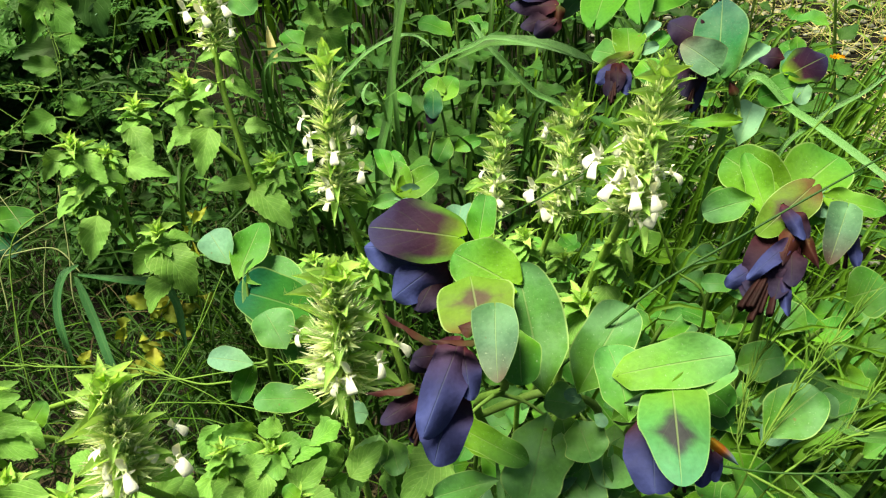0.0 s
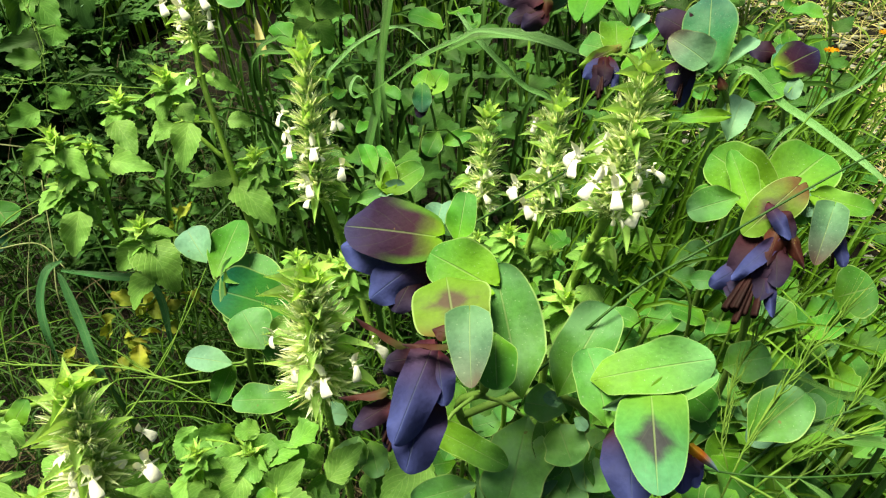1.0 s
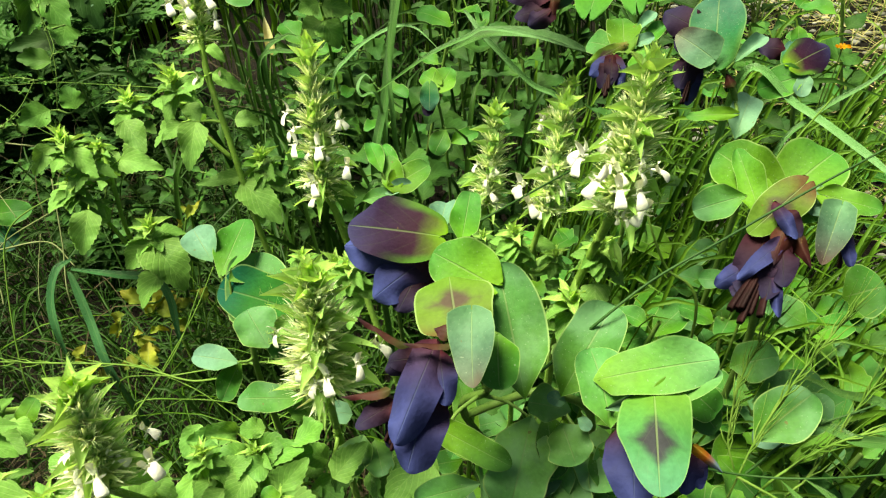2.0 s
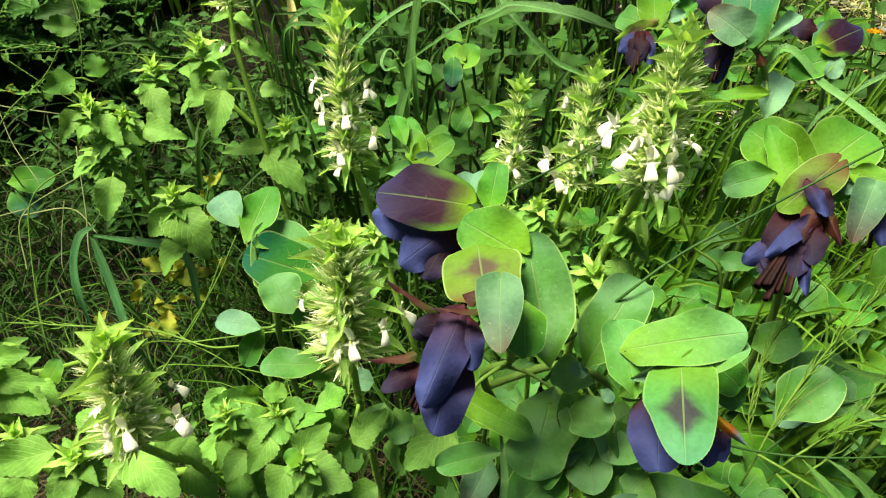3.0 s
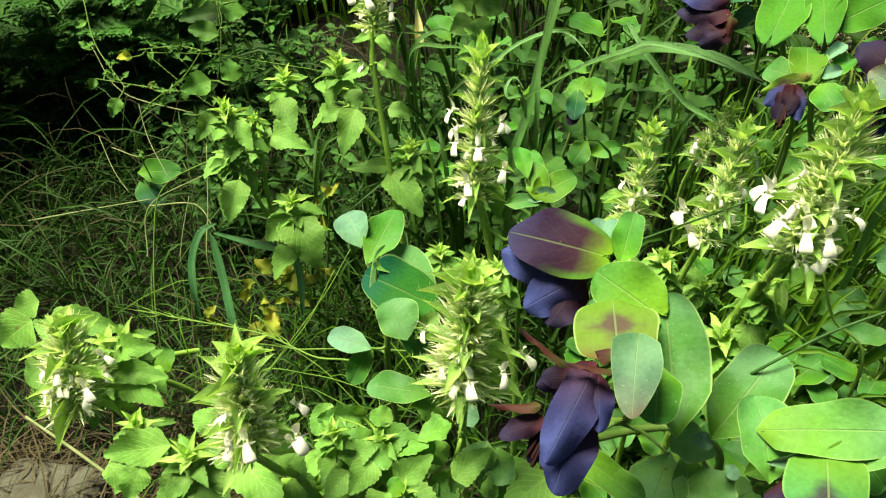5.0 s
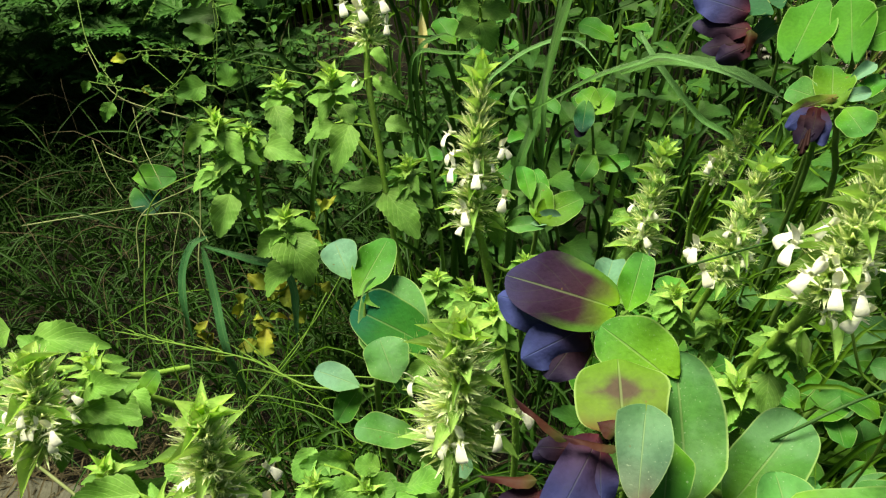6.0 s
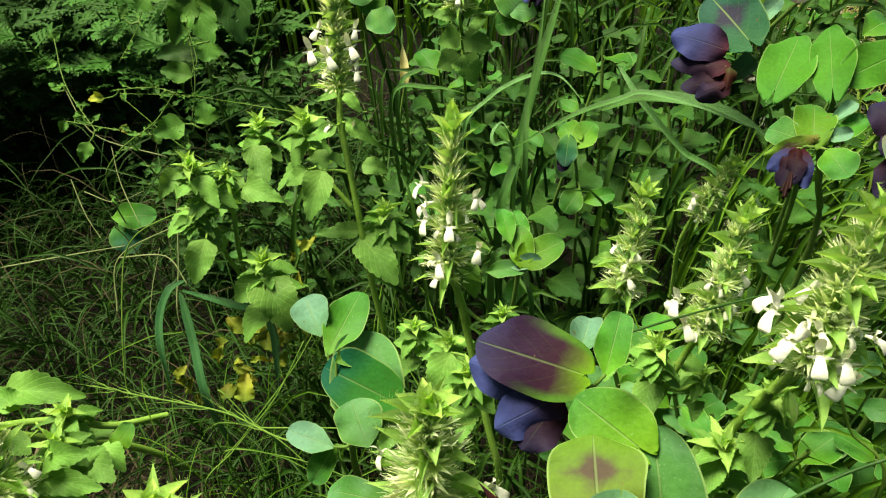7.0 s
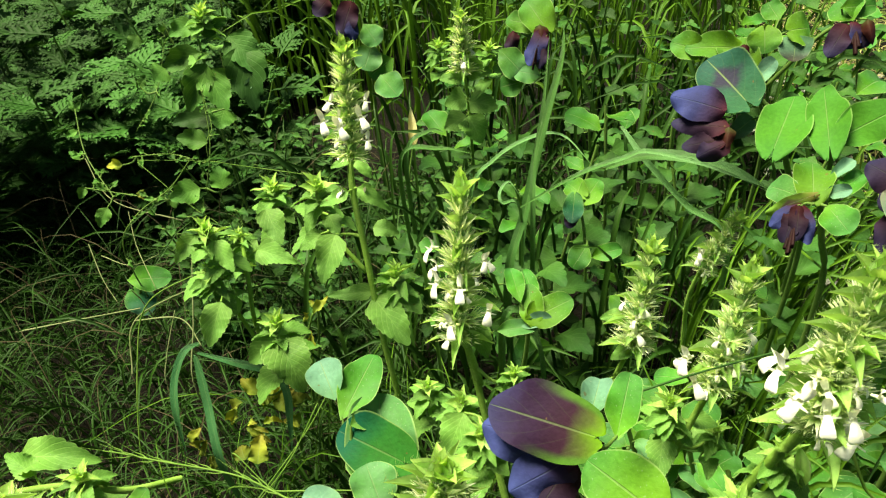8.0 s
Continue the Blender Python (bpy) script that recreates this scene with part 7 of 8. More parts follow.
p.leaf("yellow", (-0.2720, 0.5593, 0.1555), (-0.2730, 0.5651, 0.1555), 0.0135, (0.51, -0.28, 0.18))
p.leaf("yellow", (-0.2735, 0.5890, 0.2015), (-0.2674, 0.5937, 0.2188), 0.0089, (0.60, -0.50, 0.50))
p.leaf("yellow", (-0.2775, 0.5796, 0.1852), (-0.2782, 0.5874, 0.1769), 0.0089, (1.22, -0.66, 1.24))
p.leaf("yellow", (-0.2750, 0.5871, 0.1975), (-0.2716, 0.5977, 0.2084), 0.0089, (0.16, -0.50, 0.85))
p.leaf("yellow", (-0.2724, 0.6129, 0.2397), (-0.2682, 0.6159, 0.2411), 0.0080, (-0.02, -0.99, 1.22))
p.leaf("yellow", (-0.2850, 0.6126, 0.2146), (-0.2808, 0.6151, 0.2269), 0.0080, (0.41, 0.42, 0.35))
p.leaf("yellow", (-0.2657, 0.6048, 0.2344), (-0.2559, 0.6289, 0.2417), 0.0080, (0.03, -0.68, 0.70))
p.leaf("yellow", (-0.3429, 0.5503, 0.1488), (-0.3567, 0.5448, 0.1400), 0.0109, (0.67, 0.00, 1.32))
p.leaf("yellow", (-0.3353, 0.5452, 0.1316), (-0.3268, 0.5391, 0.1304), 0.0109, (-0.26, -1.30, 0.60))
p.leaf("yellow", (-0.3510, 0.5492, 0.1404), (-0.3587, 0.5405, 0.1210), 0.0109, (0.08, -1.08, 0.97))
p.leaf("yellow", (-0.3912, 0.5256, 0.1203), (-0.3946, 0.5219, 0.1224), 0.0109, (0.38, -0.44, 0.85))
p.leaf("yellow", (-0.3912, 0.5130, 0.1168), (-0.3881, 0.5278, 0.1285), 0.0109, (-0.17, -0.32, 0.71))
p.leaf("yellow", (-0.3876, 0.5177, 0.1118), (-0.3878, 0.5074, 0.1261), 0.0109, (0.80, -0.28, 0.36))
p.leaf("yellow", (-0.3671, 0.5014, 0.0957), (-0.3680, 0.5045, 0.1128), 0.0093, (-0.10, -0.24, 0.44))
p.leaf("yellow", (-0.3852, 0.5139, 0.0983), (-0.3805, 0.5222, 0.1156), 0.0093, (0.29, -0.75, 1.02))
p.leaf("yellow", (-0.3755, 0.5119, 0.0821), (-0.3747, 0.5257, 0.0986), 0.0093, (0.26, -0.16, 1.37))
p.leaf("yellow", (-0.3277, 0.5528, 0.1147), (-0.3094, 0.5618, 0.1105), 0.0092, (-0.01, -0.10, 0.35))
p.leaf("yellow", (-0.3413, 0.5437, 0.1135), (-0.3171, 0.5411, 0.0985), 0.0092, (0.11, -0.75, 1.50))
p.leaf("yellow", (-0.3392, 0.5375, 0.1238), (-0.3139, 0.5368, 0.1215), 0.0092, (0.03, -0.30, 1.24))
p.finish()

p = Plant("dry_husk", (-0.238, 0.934), "single pale dry husk on a thin stem", "husk", mint=False)
p.stem([(-0.2336, 0.9383, 0.2561), (-0.2383, 0.9143, 0.2001)], 0.0012)
p.leaf("husk", (-0.2306, 0.9317, 0.2556), (-0.2399, 0.9670, 0.2974), 0.0136, (0.20, -0.74, 0.72))
p.finish()

p = Plant("honeywort", (-0.596, 0.744), "low honeywort leaf with insect-bitten dark green blade", "honeywort", mint=False)
p.stem([(-0.5786, 0.7524, 0.1340), (-0.5956, 0.7445, 0.0989)], 0.002)
p.leaf("green", (-0.6010, 0.7483, 0.1350), (-0.5452, 0.7611, 0.1354), 0.0335, (0.47, -0.54, 0.82))
p.leaf("teal", (-0.5984, 0.7465, 0.1170), (-0.5730, 0.7305, 0.0929), 0.0385, (0.47, -0.52, 0.84))
p.finish()

marigold((0.4791, 0.8104, 0.2955), 0.009, 1)
marigold((0.5698, 0.8607, 0.2910), 0.011, 2)
marigold((0.4899, 0.8382, 0.2363), 0.006, 3)
stone((-0.5566, 0.3491, -0.0198), 0.046)
trunk((-0.5670, 0.4744, 0.0256), (-0.5804, 0.4636, -0.0125), 0.0078)
fumitory((0.0789, 0.2867, 0.1783), (0.0570, 0.2661, 0.1479), 0.012)
stalk("thin dry twig among weeds", [(-0.7600, 0.6872, 0.0778), (-0.6532, 0.7004, 0.1019), (-0.5650, 0.7077, 0.1231)], .0012, DRY_STEM, 0, root=False, seed=39)
stalk("thin pale forked weed twig", [(-0.5020, 0.5880, 0.1327), (-0.5010, 0.6232, 0.1839), (-0.4266, 0.6455, 0.2231)], .0011, DRY_STEM, 0, root=False, seed=40)
stalk("thin pale forked weed twig", [(-0.5010, 0.6232, 0.1839), (-0.4422, 0.6259, 0.1908), (-0.4084, 0.6019, 0.1744)], .0010, DRY_STEM, 0, root=False, seed=41)
stalk("thin pale forked weed twig", [(-0.4995, 0.7641, 0.2287), (-0.6156, 0.7929, 0.2355), (-0.6793, 0.8453, 0.2724)], .0010, DRY_STEM, 0, root=False, seed=42)
stalk("thin pale dead grass stem", [(-0.6610, 0.7702, 0.1761), (-0.6277, 0.7338, 0.1469), (-0.5961, 0.7086, 0.1295)], .0007, DRY_STEM, 0, root=False, seed=43)
stalk("thin pale dead grass stem", [(-0.6339, 0.7546, 0.1696), (-0.5787, 0.7373, 0.1710), (-0.5366, 0.7453, 0.1865)], .0007, DRY_STEM, 0, root=False, seed=44)
stalk("thin pale dead grass stem", [(-0.5918, 0.7857, 0.2238), (-0.5614, 0.7409, 0.2008), (-0.5112, 0.6869, 0.1793)], .0007, DRY_STEM, 0, root=False, seed=45)
stalk("dry upright weed stem", [(-0.4071, 0.5669, 0.1521), (-0.4104, 0.6040, 0.2061), (-0.4153, 0.6443, 0.2636)], .0012, DRY_STEM, 0, seed=46)
stalk("thin pale dead grass stem", [(-0.4462, 0.5716, 0.1348), (-0.4469, 0.5872, 0.1658), (-0.4444, 0.6245, 0.2043)], .0008, DRY_STEM, 0, seed=47)
p = Plant("white_mint", (-0.102, 0.299), "leafy mint mound of rounded toothed bright leaves", "mint", mint=True)
p.leaf("scallop", (-0.1009, 0.2728, 0.3361), (-0.1133, 0.2700, 0.3399), 0.0128, (-0.06, 0.00, 1.29))
p.leaf("scallop", (-0.1242, 0.2837, 0.3185), (-0.1458, 0.2673, 0.3341), 0.0128, (0.37, -0.82, 0.88))
p.leaf("scallop", (-0.1099, 0.2630, 0.3214), (-0.1284, 0.2575, 0.3309), 0.0159, (0.20, -0.46, 1.04))
p.leaf("scallop", (-0.0985, 0.2758, 0.2894), (-0.1020, 0.2767, 0.3012), 0.0144, (0.24, -0.35, 1.24))
p.leaf("scallop", (-0.0960, 0.2628, 0.3002), (-0.0820, 0.2632, 0.3281), 0.0144, (-0.31, -0.68, 0.57))
p.leaf("scallop", (-0.1061, 0.2610, 0.3186), (-0.0911, 0.2684, 0.3356), 0.0180, (0.16, -0.47, 1.04))
p.leaf("scallop", (-0.0982, 0.2549, 0.3282), (-0.1063, 0.2437, 0.3315), 0.0145, (0.55, -0.70, 1.37))
p.leaf("scallop", (-0.1172, 0.2520, 0.3246), (-0.1306, 0.2364, 0.3164), 0.0145, (0.04, -0.27, 1.17))
p.leaf("scallop", (-0.1072, 0.2526, 0.3246), (-0.1155, 0.2368, 0.3215), 0.0181, (0.19, -0.44, 1.05))
p.leaf("scallop", (-0.1010, 0.2261, 0.3034), (-0.0866, 0.2129, 0.3160), 0.0156, (0.57, -0.08, 0.81))
p.leaf("scallop", (-0.1042, 0.2671, 0.3144), (-0.0762, 0.2588, 0.3340), 0.0156, (0.49, -0.28, 1.12))
p.leaf("scallop", (-0.1017, 0.2541, 0.3107), (-0.0824, 0.2482, 0.3130), 0.0195, (0.15, -0.44, 1.06))
p.leaf("scallop", (-0.0860, 0.2719, 0.3207), (-0.0624, 0.2673, 0.3446), 0.0147, (0.30, -0.36, 0.76))
p.leaf("scallop", (-0.0985, 0.2617, 0.3072), (-0.0796, 0.2731, 0.3038), 0.0147, (0.52, -0.54, 1.37))
p.leaf("scallop", (-0.0933, 0.2661, 0.3071), (-0.0749, 0.2701, 0.3200), 0.0184, (0.13, -0.47, 1.05))
p.leaf("scallop", (-0.0976, 0.2642, 0.3287), (-0.1043, 0.2572, 0.3164), 0.0165, (-0.35, -0.31, 0.84))
p.leaf("scallop", (-0.0777, 0.2487, 0.3022), (-0.0885, 0.2073, 0.3085), 0.0165, (0.48, 0.10, 1.25))
p.leaf("scallop", (-0.0865, 0.2487, 0.3024), (-0.0893, 0.2298, 0.2950), 0.0206, (0.14, -0.41, 1.08))
p.leaf("scallop", (-0.1145, 0.2650, 0.2870), (-0.1104, 0.2530, 0.2723), 0.0156, (0.64, -0.68, 1.47))
p.leaf("scallop", (-0.0764, 0.2485, 0.3007), (-0.0734, 0.2467, 0.2776), 0.0156, (0.38, -0.55, 0.79))
p.leaf("scallop", (-0.1098, 0.2484, 0.2916), (-0.1124, 0.2292, 0.2839), 0.0195, (0.18, -0.40, 1.08))
p.leaf("scallop", (-0.0761, 0.2557, 0.2859), (-0.0705, 0.2517, 0.2893), 0.0150, (-0.14, -0.41, 0.86))
p.leaf("scallop", (-0.0798, 0.2795, 0.2908), (-0.0744, 0.2701, 0.2861), 0.0150, (-0.04, -0.40, 1.31))
p.leaf("scallop", (-0.0752, 0.2640, 0.2872), (-0.0582, 0.2534, 0.2851), 0.0188, (0.09, -0.43, 1.07))
p.leaf("scallop", (-0.0785, 0.2118, 0.2880), (-0.0861, 0.2104, 0.2831), 0.0160, (0.02, -0.58, 0.94))
p.leaf("scallop", (-0.0779, 0.2384, 0.2809), (-0.0665, 0.2037, 0.2777), 0.0160, (-0.21, -0.60, 0.33))
p.leaf("scallop", (-0.0801, 0.2475, 0.2854), (-0.0657, 0.2328, 0.2795), 0.0200, (0.11, -0.40, 1.09))
p.leaf("scallop", (-0.1359, 0.2759, 0.2944), (-0.1412, 0.2658, 0.3053), 0.0139, (0.18, -0.30, 1.26))
p.leaf("scallop", (-0.1435, 0.2553, 0.3135), (-0.1627, 0.2323, 0.2957), 0.0139, (0.29, -0.77, 0.69))
p.leaf("scallop", (-0.1292, 0.2559, 0.3028), (-0.1407, 0.2393, 0.2995), 0.0174, (0.22, -0.42, 1.06))
p.leaf("scallop", (-0.1305, 0.2438, 0.2987), (-0.1272, 0.2253, 0.2868), 0.0150, (0.49, -0.56, 1.18))
p.leaf("scallop", (-0.1119, 0.2533, 0.2825), (-0.1174, 0.2318, 0.2869), 0.0150, (-0.12, -1.18, 1.60))
p.leaf("scallop", (-0.1266, 0.2488, 0.2804), (-0.1352, 0.2306, 0.2748), 0.0188, (0.21, -0.39, 1.08))
p.leaf("scallop", (-0.0717, 0.2976, 0.3045), (-0.0933, 0.2994, 0.3263), 0.0120, (-0.02, -0.81, 1.05))
p.leaf("scallop", (-0.0602, 0.2683, 0.2883), (-0.0639, 0.2606, 0.2937), 0.0120, (-0.05, -0.93, 0.99))
p.leaf("scallop", (-0.0689, 0.2753, 0.2979), (-0.0864, 0.2723, 0.3098), 0.0150, (0.12, -0.47, 1.05))
p.leaf("scallop", (-0.0584, 0.2786, 0.2876), (-0.0606, 0.2577, 0.2902), 0.0147, (0.45, 0.12, 0.66))
p.leaf("scallop", (-0.0379, 0.2652, 0.2992), (-0.0302, 0.2448, 0.2899), 0.0147, (-0.34, -0.97, 0.63))
p.leaf("scallop", (-0.0300, 0.2648, 0.2947), (-0.0313, 0.2478, 0.2890), 0.0184, (0.04, -0.44, 1.08))
p.leaf("scallop", (-0.0354, 0.2233, 0.2521), (-0.0779, 0.2039, 0.2386), 0.0139, (0.56, -0.26, 1.14))
p.leaf("scallop", (-0.0671, 0.2689, 0.2699), (-0.0879, 0.2581, 0.2604), 0.0139, (0.08, -0.28, 1.35))
p.leaf("scallop", (-0.0500, 0.2441, 0.2765), (-0.0689, 0.2289, 0.2760), 0.0174, (0.09, -0.40, 1.10))
p.leaf("scallop", (0.0008, 0.2591, 0.2859), (-0.0285, 0.2789, 0.3015), 0.0193, (0.02, -0.45, 1.99))
p.leaf("scallop", (-0.0089, 0.2693, 0.2693), (-0.0137, 0.2637, 0.2404), 0.0193, (-0.06, -0.29, 0.64))
p.leaf("scallop", (-0.0014, 0.2740, 0.2992), (-0.0239, 0.2559, 0.2962), 0.0242, (0.01, -0.45, 1.07))
p.leaf("scallop", (-0.1639, 0.2739, 0.3213), (-0.1739, 0.2735, 0.3142), 0.0105, (0.05, 0.05, 0.86))
p.leaf("scallop", (-0.1347, 0.2732, 0.3277), (-0.1366, 0.2619, 0.3200), 0.0105, (0.35, -0.37, 1.84))
p.leaf("scallop", (-0.1430, 0.2795, 0.3299), (-0.1481, 0.2614, 0.3238), 0.0131, (0.24, -0.46, 1.02))
p.rosette((-0.1272, 0.2475, 0.3519), 0.0209, 48)
p.rosette((-0.0858, 0.2306, 0.3125), 0.0200, 49)
p.rosette((-0.1045, 0.2603, 0.3322), 0.0212, 50)
p.stem([(-0.1084, 0.2691, 0.3129), (-0.1025, 0.2712, 0.2559), (-0.1019, 0.2791, 0.1766)], 0.0026)
p.finish()

p = Plant("honeywort", (0.082, 0.301), "honeywort side shoot with small waxy rounded leaves", "honeywort", mint=False)
p.leaf("pale", (0.0712, 0.2444, 0.3364), (0.0563, 0.2294, 0.3307), 0.0192, (-0.14, -0.46, 1.05))
p.leaf("lime", (0.0744, 0.2638, 0.3469), (0.0519, 0.2470, 0.3334), 0.0202, (-0.14, -0.49, 1.03))
p.leaf("green", (0.0904, 0.2434, 0.3542), (0.1016, 0.2225, 0.3413), 0.0166, (-0.21, -0.46, 1.03))
p.leaf("pale", (0.1038, 0.2134, 0.3261), (0.0785, 0.1896, 0.3134), 0.0211, (-0.19, -0.39, 1.08))
p.leaf("green", (0.0887, 0.2148, 0.3151), (0.0846, 0.2267, 0.3261), 0.0230, (-0.18, -0.42, 1.06))
p.leaf("waxy", (0.1095, 0.2236, 0.3282), (0.0958, 0.2128, 0.3262), 0.0194, (-0.22, -0.42, 1.06))
p.leaf("waxy", (0.1084, 0.2164, 0.3149), (0.1534, 0.2029, 0.3060), 0.0144, (-0.26, -0.39, 1.06))
p.leaf("green", (0.1420, 0.2020, 0.3061), (0.1465, 0.1786, 0.2914), 0.0271, (-0.28, -0.35, 1.07))
p.leaf("green", (0.1777, 0.2367, 0.3145), (0.1650, 0.2257, 0.3055), 0.0236, (-0.32, -0.41, 1.02))
p.leaf("green", (0.1611, 0.2457, 0.3104), (0.1583, 0.2353, 0.3012), 0.0207, (-0.30, -0.42, 1.03))
p.leaf("green", (0.2093, 0.2191, 0.2961), (0.1787, 0.2023, 0.2968), 0.0200, (-0.35, -0.36, 1.03))
p.leaf("green", (0.2097, 0.2142, 0.2916), (0.2130, 0.2345, 0.3097), 0.0088, (-0.37, -0.38, 1.01))
p.leaf("pale", (0.2315, 0.2769, 0.3331), (0.1909, 0.2635, 0.3241), 0.0207, (-0.37, -0.46, 0.96))
p.leaf("green", (0.0796, 0.2080, 0.2691), (0.0740, 0.1865, 0.2502), 0.0212, (-0.15, -0.35, 1.11))
p.leaf("pale", (0.0716, 0.2577, 0.3712), (0.0643, 0.2619, 0.3799), 0.0106, (-0.16, -0.51, 1.01))
p.leaf("green", (0.0487, 0.2619, 0.3505), (0.0446, 0.2448, 0.3407), 0.0131, (-0.11, -0.48, 1.04))
p.leaf("lime", (0.0173, 0.2586, 0.3381), (0.0469, 0.2479, 0.3363), 0.0167, (-0.08, -0.47, 1.05))
p.leaf("waxy", (0.0986, 0.2585, 0.3236), (0.1087, 0.2433, 0.3133), 0.0235, (-0.21, -0.44, 1.05))
p.leaf("waxy", (-0.0423, 0.2751, 0.3221), (-0.0505, 0.2532, 0.3153), 0.0200, (0.07, -0.47, 1.05))
p.leaf("waxy", (-0.0349, 0.2736, 0.3192), (-0.0292, 0.2538, 0.3121), 0.0179, (0.04, -0.47, 1.06))
p.leaf("pale", (-0.0487, 0.2842, 0.3327), (-0.0610, 0.2818, 0.3397), 0.0144, (0.08, -0.51, 1.03))
p.stem([(0.0777, 0.2683, 0.3521), (0.0721, 0.2682, 0.3093), (0.0820, 0.2807, 0.2332)], 0.0022)
p.finish()


# ---------------------------------------------------------------- ground
def ground_sheet():
    """One sheet, finely bumped near the plants and reaching the horizon."""
    edge = [-60, -15, -6, -3.5] + [-2.4 + 0.06 * k for k in range(75)] + [3, 6, 15, 60]
    verts, faces = [], []
    for y in edge:
        for x in edge:
            near = max(0.0, 1 - max(abs(x), abs(y - 1)) / 4)
            z = GROUND + near * (0.012 * noise.noise(Vector((x * 9, y * 9, 0))) + 0.006 * noise.noise(Vector((x * 30, y * 30, 3)))) - 0.008
            verts.append((x, y + 0.8, z))
    n = len(edge)
    for i in range(n - 1):
        for j in range(n - 1):
            a = i * n + j
            faces.append((a, a + 1, a + n + 1, a + n))
    return tagged(new("ground", make_mesh("ground", verts, faces, SHADE_DARK_SOIL)), "brown garden soil with the plants' shade put into its colour", "ground", kind="structure")


ground_sheet()


def pebbles(count, area, size, seed):
    rr = random.Random(seed)
    verts, faces = [], []
    for _ in range(count):
        c = Vector((rr.uniform(area[0], area[1]), rr.uniform(area[2], area[3]), GROUND))
        s = rr.uniform(*size)
        first = len(verts)
        for k, (lat, r) in enumerate(((-0.5, 0.7), (0.2, 1.0), (0.7, 0.6))):
            for q in range(6):
                t = 2 * math.pi * q / 6 + rr.uniform(-0.3, 0.3)
                verts.append(c + Vector((math.cos(t) * r * s, math.sin(t) * r * s * 0.8, lat * s * 0.6)))
        for k in range(2):
            for q in range(6):
                a, b = first + k * 6 + q, first + k * 6 + (q + 1) % 6
                faces.append((a, b, b + 6, a + 6))
        faces.append(tuple(range(first + 12, first + 18)))
    return tagged(new("gravel", make_mesh("gravel", verts, faces, PEBBLE)), "pale grey gravel on a bare patch", "gravel", kind="stuff")


pebbles(2500, (0.35, 1.6, 0.7, 2.0), (0.004, 0.012), 5)

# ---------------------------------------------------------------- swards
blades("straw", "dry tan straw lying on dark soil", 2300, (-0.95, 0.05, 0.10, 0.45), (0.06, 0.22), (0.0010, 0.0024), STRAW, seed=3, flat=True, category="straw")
blades("grass", "thin shade-toned grass over dry soil", 6500, (-1.4, -0.20, 0.42, 1.25), (0.04, 0.13), (0.0012, 0.0030), SHADE_TONED_GRASS, 1.1, seed=4)
blades("straw", "brown dead stems darkened for shade under the weeds", 1500, (-1.4, 0.4, 0.42, 1.6), (0.05, 0.2), (0.001, 0.002), SHADE_TONED_STRAW, seed=6, flat=True, category="straw")
blades("grass", "lush green grass behind the flowers", 280, (-0.35, 0.35, 0.62, 1.7), (0.18, 0.42), (0.003, 0.008), SHADE_TONED_GRASS, 0.6, seed=8)
blades("grass", "fine green grass among honeywort leaves", 560, (0.10, 0.55, 0.30, 0.95), (0.12, 0.34), (0.0015, 0.005), GRASS, 0.5, seed=9, drift=(0.9, -0.2))
blades("grass", "long leaning grass blades at the bed's edge", 230, (0.12, 0.6, 0.30, 0.9), (0.26, 0.42), (0.002, 0.0055), GRASS, 0.55, seed=19, drift=(1.2, -0.2))
blades("straw", "pale dry grass over a bare gravel patch", 3000, (0.5, 1.9, 0.9, 2.6), (0.06, 0.2), (0.0015, 0.003), HAY, seed=20, flat=True, category="straw")
blades("grass", "sparse sun-toned grass over gravel", 1500, (0.4, 1.9, 0.85, 2.6), (0.06, 0.20), (0.0015, 0.004), SUN_TONED_GRASS, 1.1, seed=10)
blades("grass", "tall grass further back", 1200, (-0.9, 0.9, 1.4, 2.6), (0.2, 0.5), (0.003, 0.009), GRASS, 0.6, seed=12, keep=lambda x, y, r: x < 0.45)
blades("grass", "green grass under the flower stems", 800, (-0.30, 0.25, 0.36, 0.70), (0.08, 0.20), (0.0015, 0.005), SHADE_TONED_GRASS, 0.8, seed=13)


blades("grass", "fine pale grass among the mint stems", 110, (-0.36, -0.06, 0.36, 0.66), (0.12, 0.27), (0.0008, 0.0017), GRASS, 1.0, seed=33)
blades("grass", "low shade-toned grass under the honeywort", 1500, (-0.35, 0.55, 0.60, 1.5), (0.04, 0.11), (0.002, 0.006), SHADE_TONED_GRASS, 1.2, seed=35)
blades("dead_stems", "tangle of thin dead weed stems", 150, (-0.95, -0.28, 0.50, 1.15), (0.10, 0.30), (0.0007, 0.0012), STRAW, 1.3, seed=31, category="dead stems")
blades("grass", "sparse long grass blades in a shade tone", 180, (-1.1, -0.3, 0.55, 1.2), (0.12, 0.28), (0.0015, 0.004), SHADE_TONED_GRASS, 1.2, seed=32)


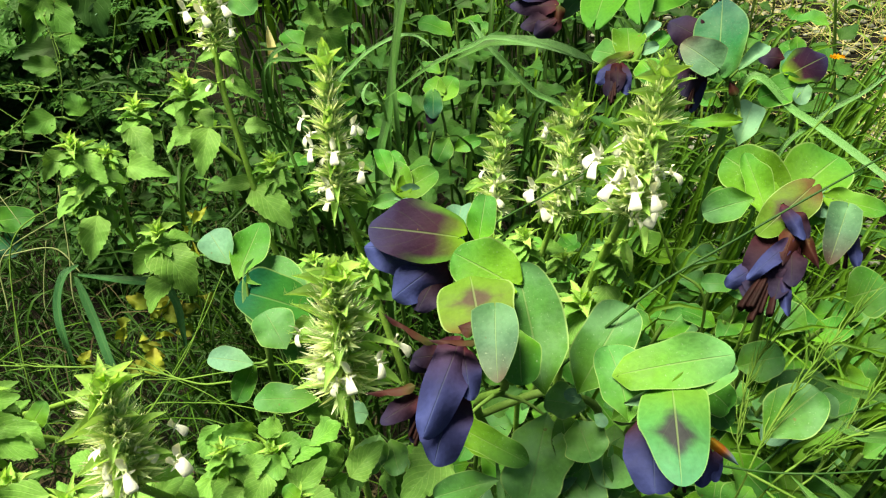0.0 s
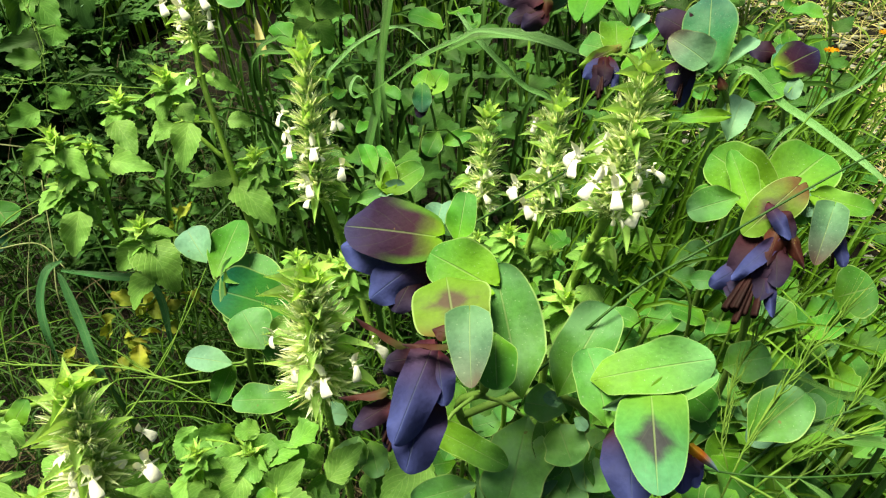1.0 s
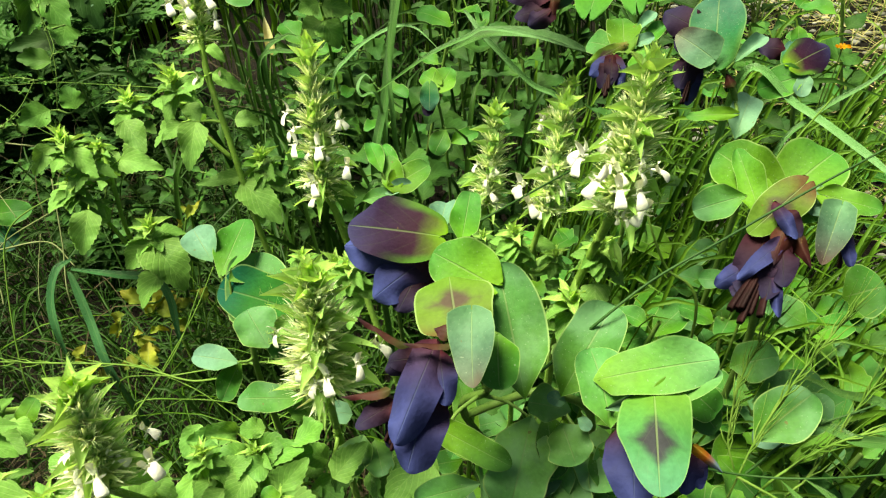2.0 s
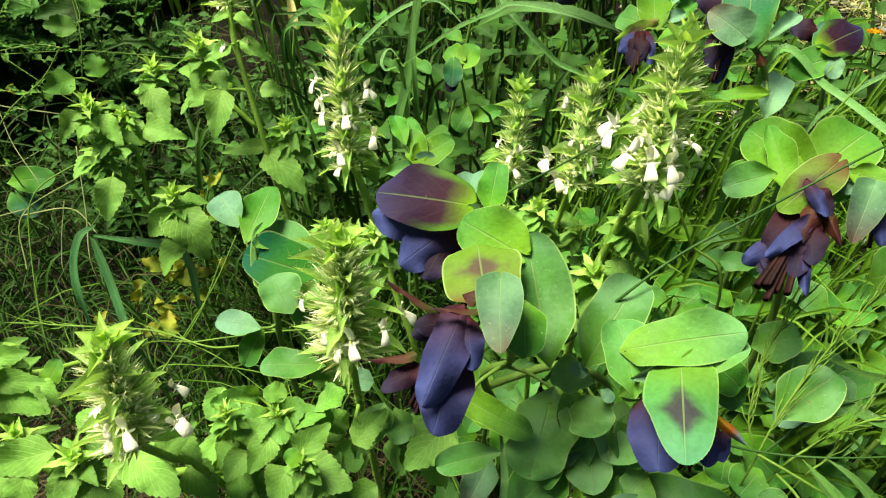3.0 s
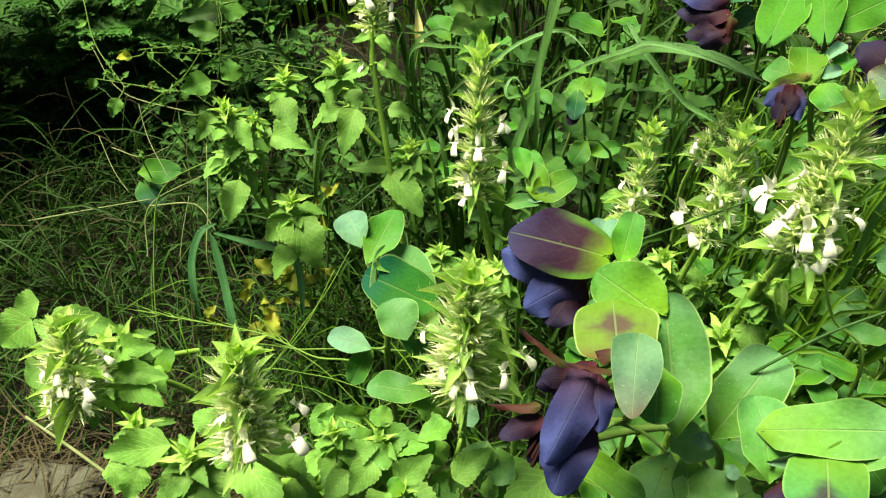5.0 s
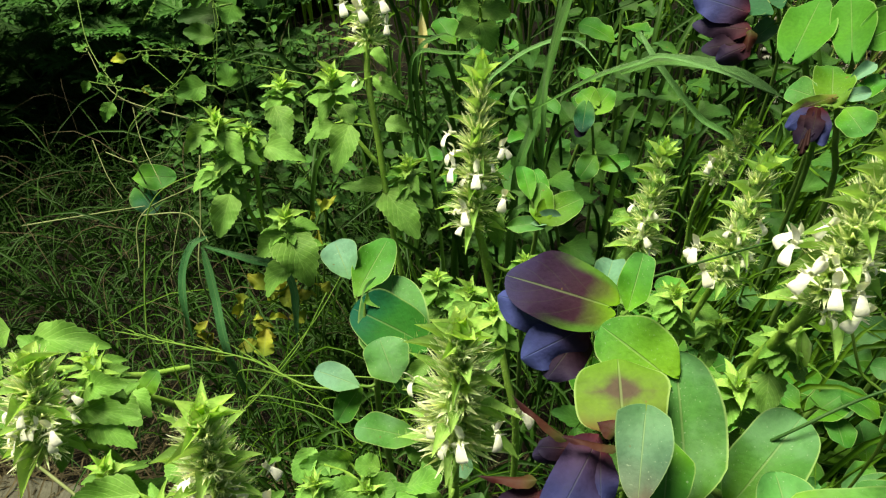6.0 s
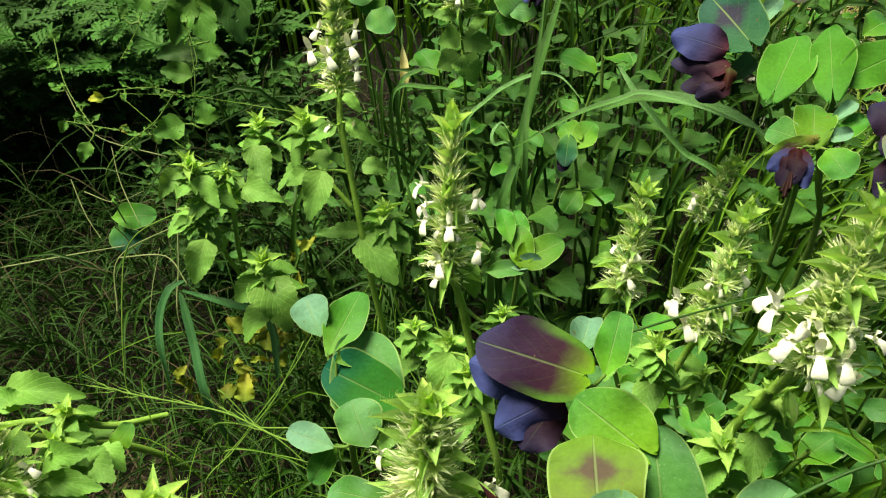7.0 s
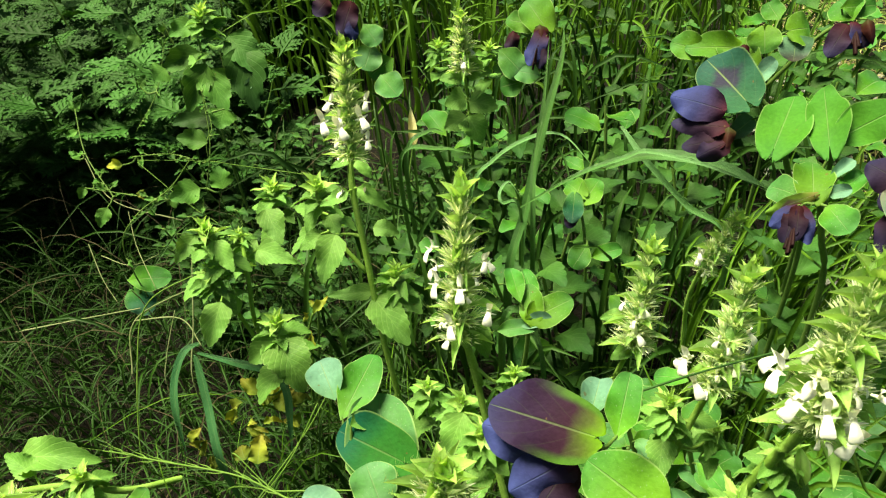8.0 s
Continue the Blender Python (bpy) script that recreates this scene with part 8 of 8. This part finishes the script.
# ---------------------------------------------------------------- filling plants
def leafy_honeywort(x, y, height, kinds, leaves, size, label, seed):
    rr = random.Random(seed)
    p = Plant("honeywort", (x, y), label, "honeywort", "honeywort bed")
    lean = Vector((rr.uniform(-0.3, 0.3), rr.uniform(-0.4, 0.2), 1)).normalized()
    top = Vector((x, y, GROUND)) + lean * height
    p.stem([top, Vector((x, y, GROUND)) + lean * height * 0.5], 0.0026)
    for k in range(leaves):
        f = 0.25 + 0.75 * (k + 0.5) / leaves
        q = Vector((x, y, GROUND)) + lean * height * f
        g = k * 2.4 + rr.uniform(-0.4, 0.4)
        out = Vector((math.cos(g), math.sin(g), rr.uniform(-0.15, 0.55)))
        s = size * rr.uniform(0.7, 1.2) * (1.1 - 0.4 * f)
        b = q + out * 0.008
        p.leaf(kinds[rr.randrange(len(kinds))], b, b + out.normalized() * s, s * rr.uniform(0.5, 0.75), Vector((0, -0.25, 1)) - out * 0.4)
    p.finish()


def weed(x, y, height, kind, size, label, seed):
    rr = random.Random(seed)
    p = Plant("weed", (x, y), label, "weed", "weeds behind", mint=False)
    for arm in range(rr.randrange(2, 4)):
        lean = Vector((rr.uniform(-0.5, 0.5), rr.uniform(-0.5, 0.3), 1)).normalized()
        h = height * rr.uniform(0.6, 1.05)
        foot = Vector((x, y, GROUND))
        p.stem([foot + lean * h, foot + lean * h * 0.5], 0.0016)
        for k in range(9):
            f = 0.2 + 0.8 * k / 8
            g = k * 1.57 + rr.uniform(-0.4, 0.4)
            for side in (0, math.pi):
                out = Vector((math.cos(g + side), math.sin(g + side), rr.uniform(-0.2, 0.4)))
                s = size * rr.uniform(0.6, 1.15) * (1.1 - 0.5 * f)
                b = foot + lean * h * f + out * 0.004
                p.leaf(kind, b, b + out.normalized() * s, s * rr.uniform(0.45, 0.65), Vector((0, -0.2, 1)) - out * 0.3)
    p.finish()


def cut_leaf_mesh(seed):
    """A deeply cut feathery leaf of many narrow lobes."""
    rr = random.Random(seed)
    verts, faces, uvs = [], [], []

    def lobe(a, b, w):
        ribbon(verts, faces, uvs, curve_points([a, (a + b) / 2 + Vector((0, 0, 0.03)), b], 2), w, Vector((0, 0, 1)), 0.2, 0.6)

    lobe(Vector((0, 0, 0)), Vector((0, 1, 0)), 0.07)
    for k in range(5):
        y = 0.25 + 0.14 * k
        for s in (-1, 1):
            e = Vector((s * (0.42 - 0.05 * k) * rr.uniform(0.85, 1.1), y + 0.28, rr.uniform(-0.06, 0.1)))
            a = Vector((0, y, 0))
            lobe(a, e, 0.11)
            for q in (0.45, 0.7):
                m = a.lerp(e, q)
                lobe(m, m + Vector((s * 0.03, 0.17, 0.02)), 0.075)
                lobe(m, m + Vector((s * 0.15, -0.02, 0.02)), 0.075)
    return make_mesh("cut_leaf", verts, faces, MAT["feather"], uvs)


CUT = [cut_leaf_mesh(s) for s in (1, 2, 3)]
CUT_PLAIN = [(np.array([v.co[:] for v in me.vertices]), [tuple(q.vertices) for q in me.polygons]) for me in CUT]


def mugwort(x, y, height, seed, joined=False, small=1.0):
    """joined: its leaves are one crown, for plants too far to tell them apart or out of view."""
    crown_v, crown_f, count = [], [], 0
    rr = random.Random(seed)
    p = Plant("mugwort", (x, y), "dark green feathery weed with deeply cut leaves", "weed", "feathery weeds")
    foot = Vector((x, y, GROUND))
    for arm in range(3):
        lean = Vector((rr.uniform(-0.5, 0.5), rr.uniform(-0.5, 0.3), 1)).normalized()
        h = height * rr.uniform(0.7, 1.05)
        p.stem([foot + lean * h, foot + lean * h * 0.5], 0.002)
        for k in range(13):
            f = 0.12 + 0.88 * k / 12
            g = k * 2.4 + rr.uniform(-0.4, 0.4)
            out = Vector((math.cos(g), math.sin(g), rr.uniform(-0.1, 0.5)))
            s = small * rr.uniform(0.08, 0.13) * (1.15 - 0.5 * f)
            b = foot + lean * h * f
            m = aim(b, b + out.normalized() * s, s * 0.95, Vector((0, -0.3, 1)) - out * 0.3)
            if not joined:
                part("leaf", CUT[rr.randrange(3)], p.ob, m)
                continue
            co, fa = CUT_PLAIN[rr.randrange(3)]
            crown_v.append(co @ np.array(m.to_3x3()).T + np.array(m.translation))
            crown_f.extend(tuple(i + count for i in q) for q in fa)
            count += len(co)
    if joined:
        crown = make_mesh("crown", np.concatenate(crown_v), crown_f, MAT["feather"], [(0.3, 0.5)] * count)
        part("crown", crown, p.ob)
    p.finish()


rr = random.Random(21)
BED = "low honeywort with rounded grey-green leaves in the bed"
for k in range(46):
    x, y = rr.uniform(-0.02, 0.5), rr.uniform(0.30, 0.62)
    # About one leaf in five has the shade-darkened weed tone.
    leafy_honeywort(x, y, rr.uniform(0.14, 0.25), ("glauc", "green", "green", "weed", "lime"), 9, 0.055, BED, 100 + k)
for k in range(16):
    x, y = rr.uniform(0.12, 0.38), rr.uniform(0.37, 0.56)
    leafy_honeywort(x, y, rr.uniform(0.24, 0.31), ("glauc", "green", "green", "lime"), 10, 0.058, BED, 250 + k)
for k in range(14):
    x, y = rr.uniform(0.02, 0.32), rr.uniform(0.44, 0.62)
    leafy_honeywort(x, y, rr.uniform(0.20, 0.30), ("green", "lime", "green", "glauc"), 11, 0.05, BED, 900 + k)
for k in range(16):
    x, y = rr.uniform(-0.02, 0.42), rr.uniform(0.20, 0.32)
    # Mostly the weed tone: shade at the bed's foot put into leaf colour.
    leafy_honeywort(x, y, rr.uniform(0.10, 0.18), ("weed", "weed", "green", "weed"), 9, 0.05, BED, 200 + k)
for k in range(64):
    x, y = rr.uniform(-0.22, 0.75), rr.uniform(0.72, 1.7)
    # Back honeywort, mostly in the shade-darkened weed leaf colour.
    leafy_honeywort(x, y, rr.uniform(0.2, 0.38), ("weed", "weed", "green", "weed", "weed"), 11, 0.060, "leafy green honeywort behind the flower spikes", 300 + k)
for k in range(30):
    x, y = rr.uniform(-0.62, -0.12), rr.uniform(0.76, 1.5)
    # Leaf colour already carries the shade behind the flowers.
    weed(x, y, rr.uniform(0.13, 0.32), "weed", 0.036, "leafy weed with small toothed leaves in shade-darkened green", 400 + k)
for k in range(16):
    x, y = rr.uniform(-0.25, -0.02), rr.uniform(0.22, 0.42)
    # Mint drawn in the weed leaf colour, so its shade is painted in.
    weed(x, y, rr.uniform(0.06, 0.11), "weed", 0.040, "young mint with toothed leaves, shade put into their green", 500 + k)
for k in range(30):
    x = rr.uniform(-1.5, -0.70)
    mugwort(x, rr.uniform(1.0, 1.9), rr.uniform(0.30, 0.5), 600 + k, k % 2 == 0)
# Unseen tall row, added left of the view to shade that side.
for k in range(22):
    mugwort(rr.uniform(-2.0, -1.3), rr.uniform(0.0, 1.2), rr.uniform(0.9, 1.4), 700 + k, True, 2.0)
for k in range(40):
    x = rr.uniform(-2.6, -0.4)
    mugwort(x, rr.uniform(1.9, 3.0), rr.uniform(0.35, 0.6), 800 + k, True)
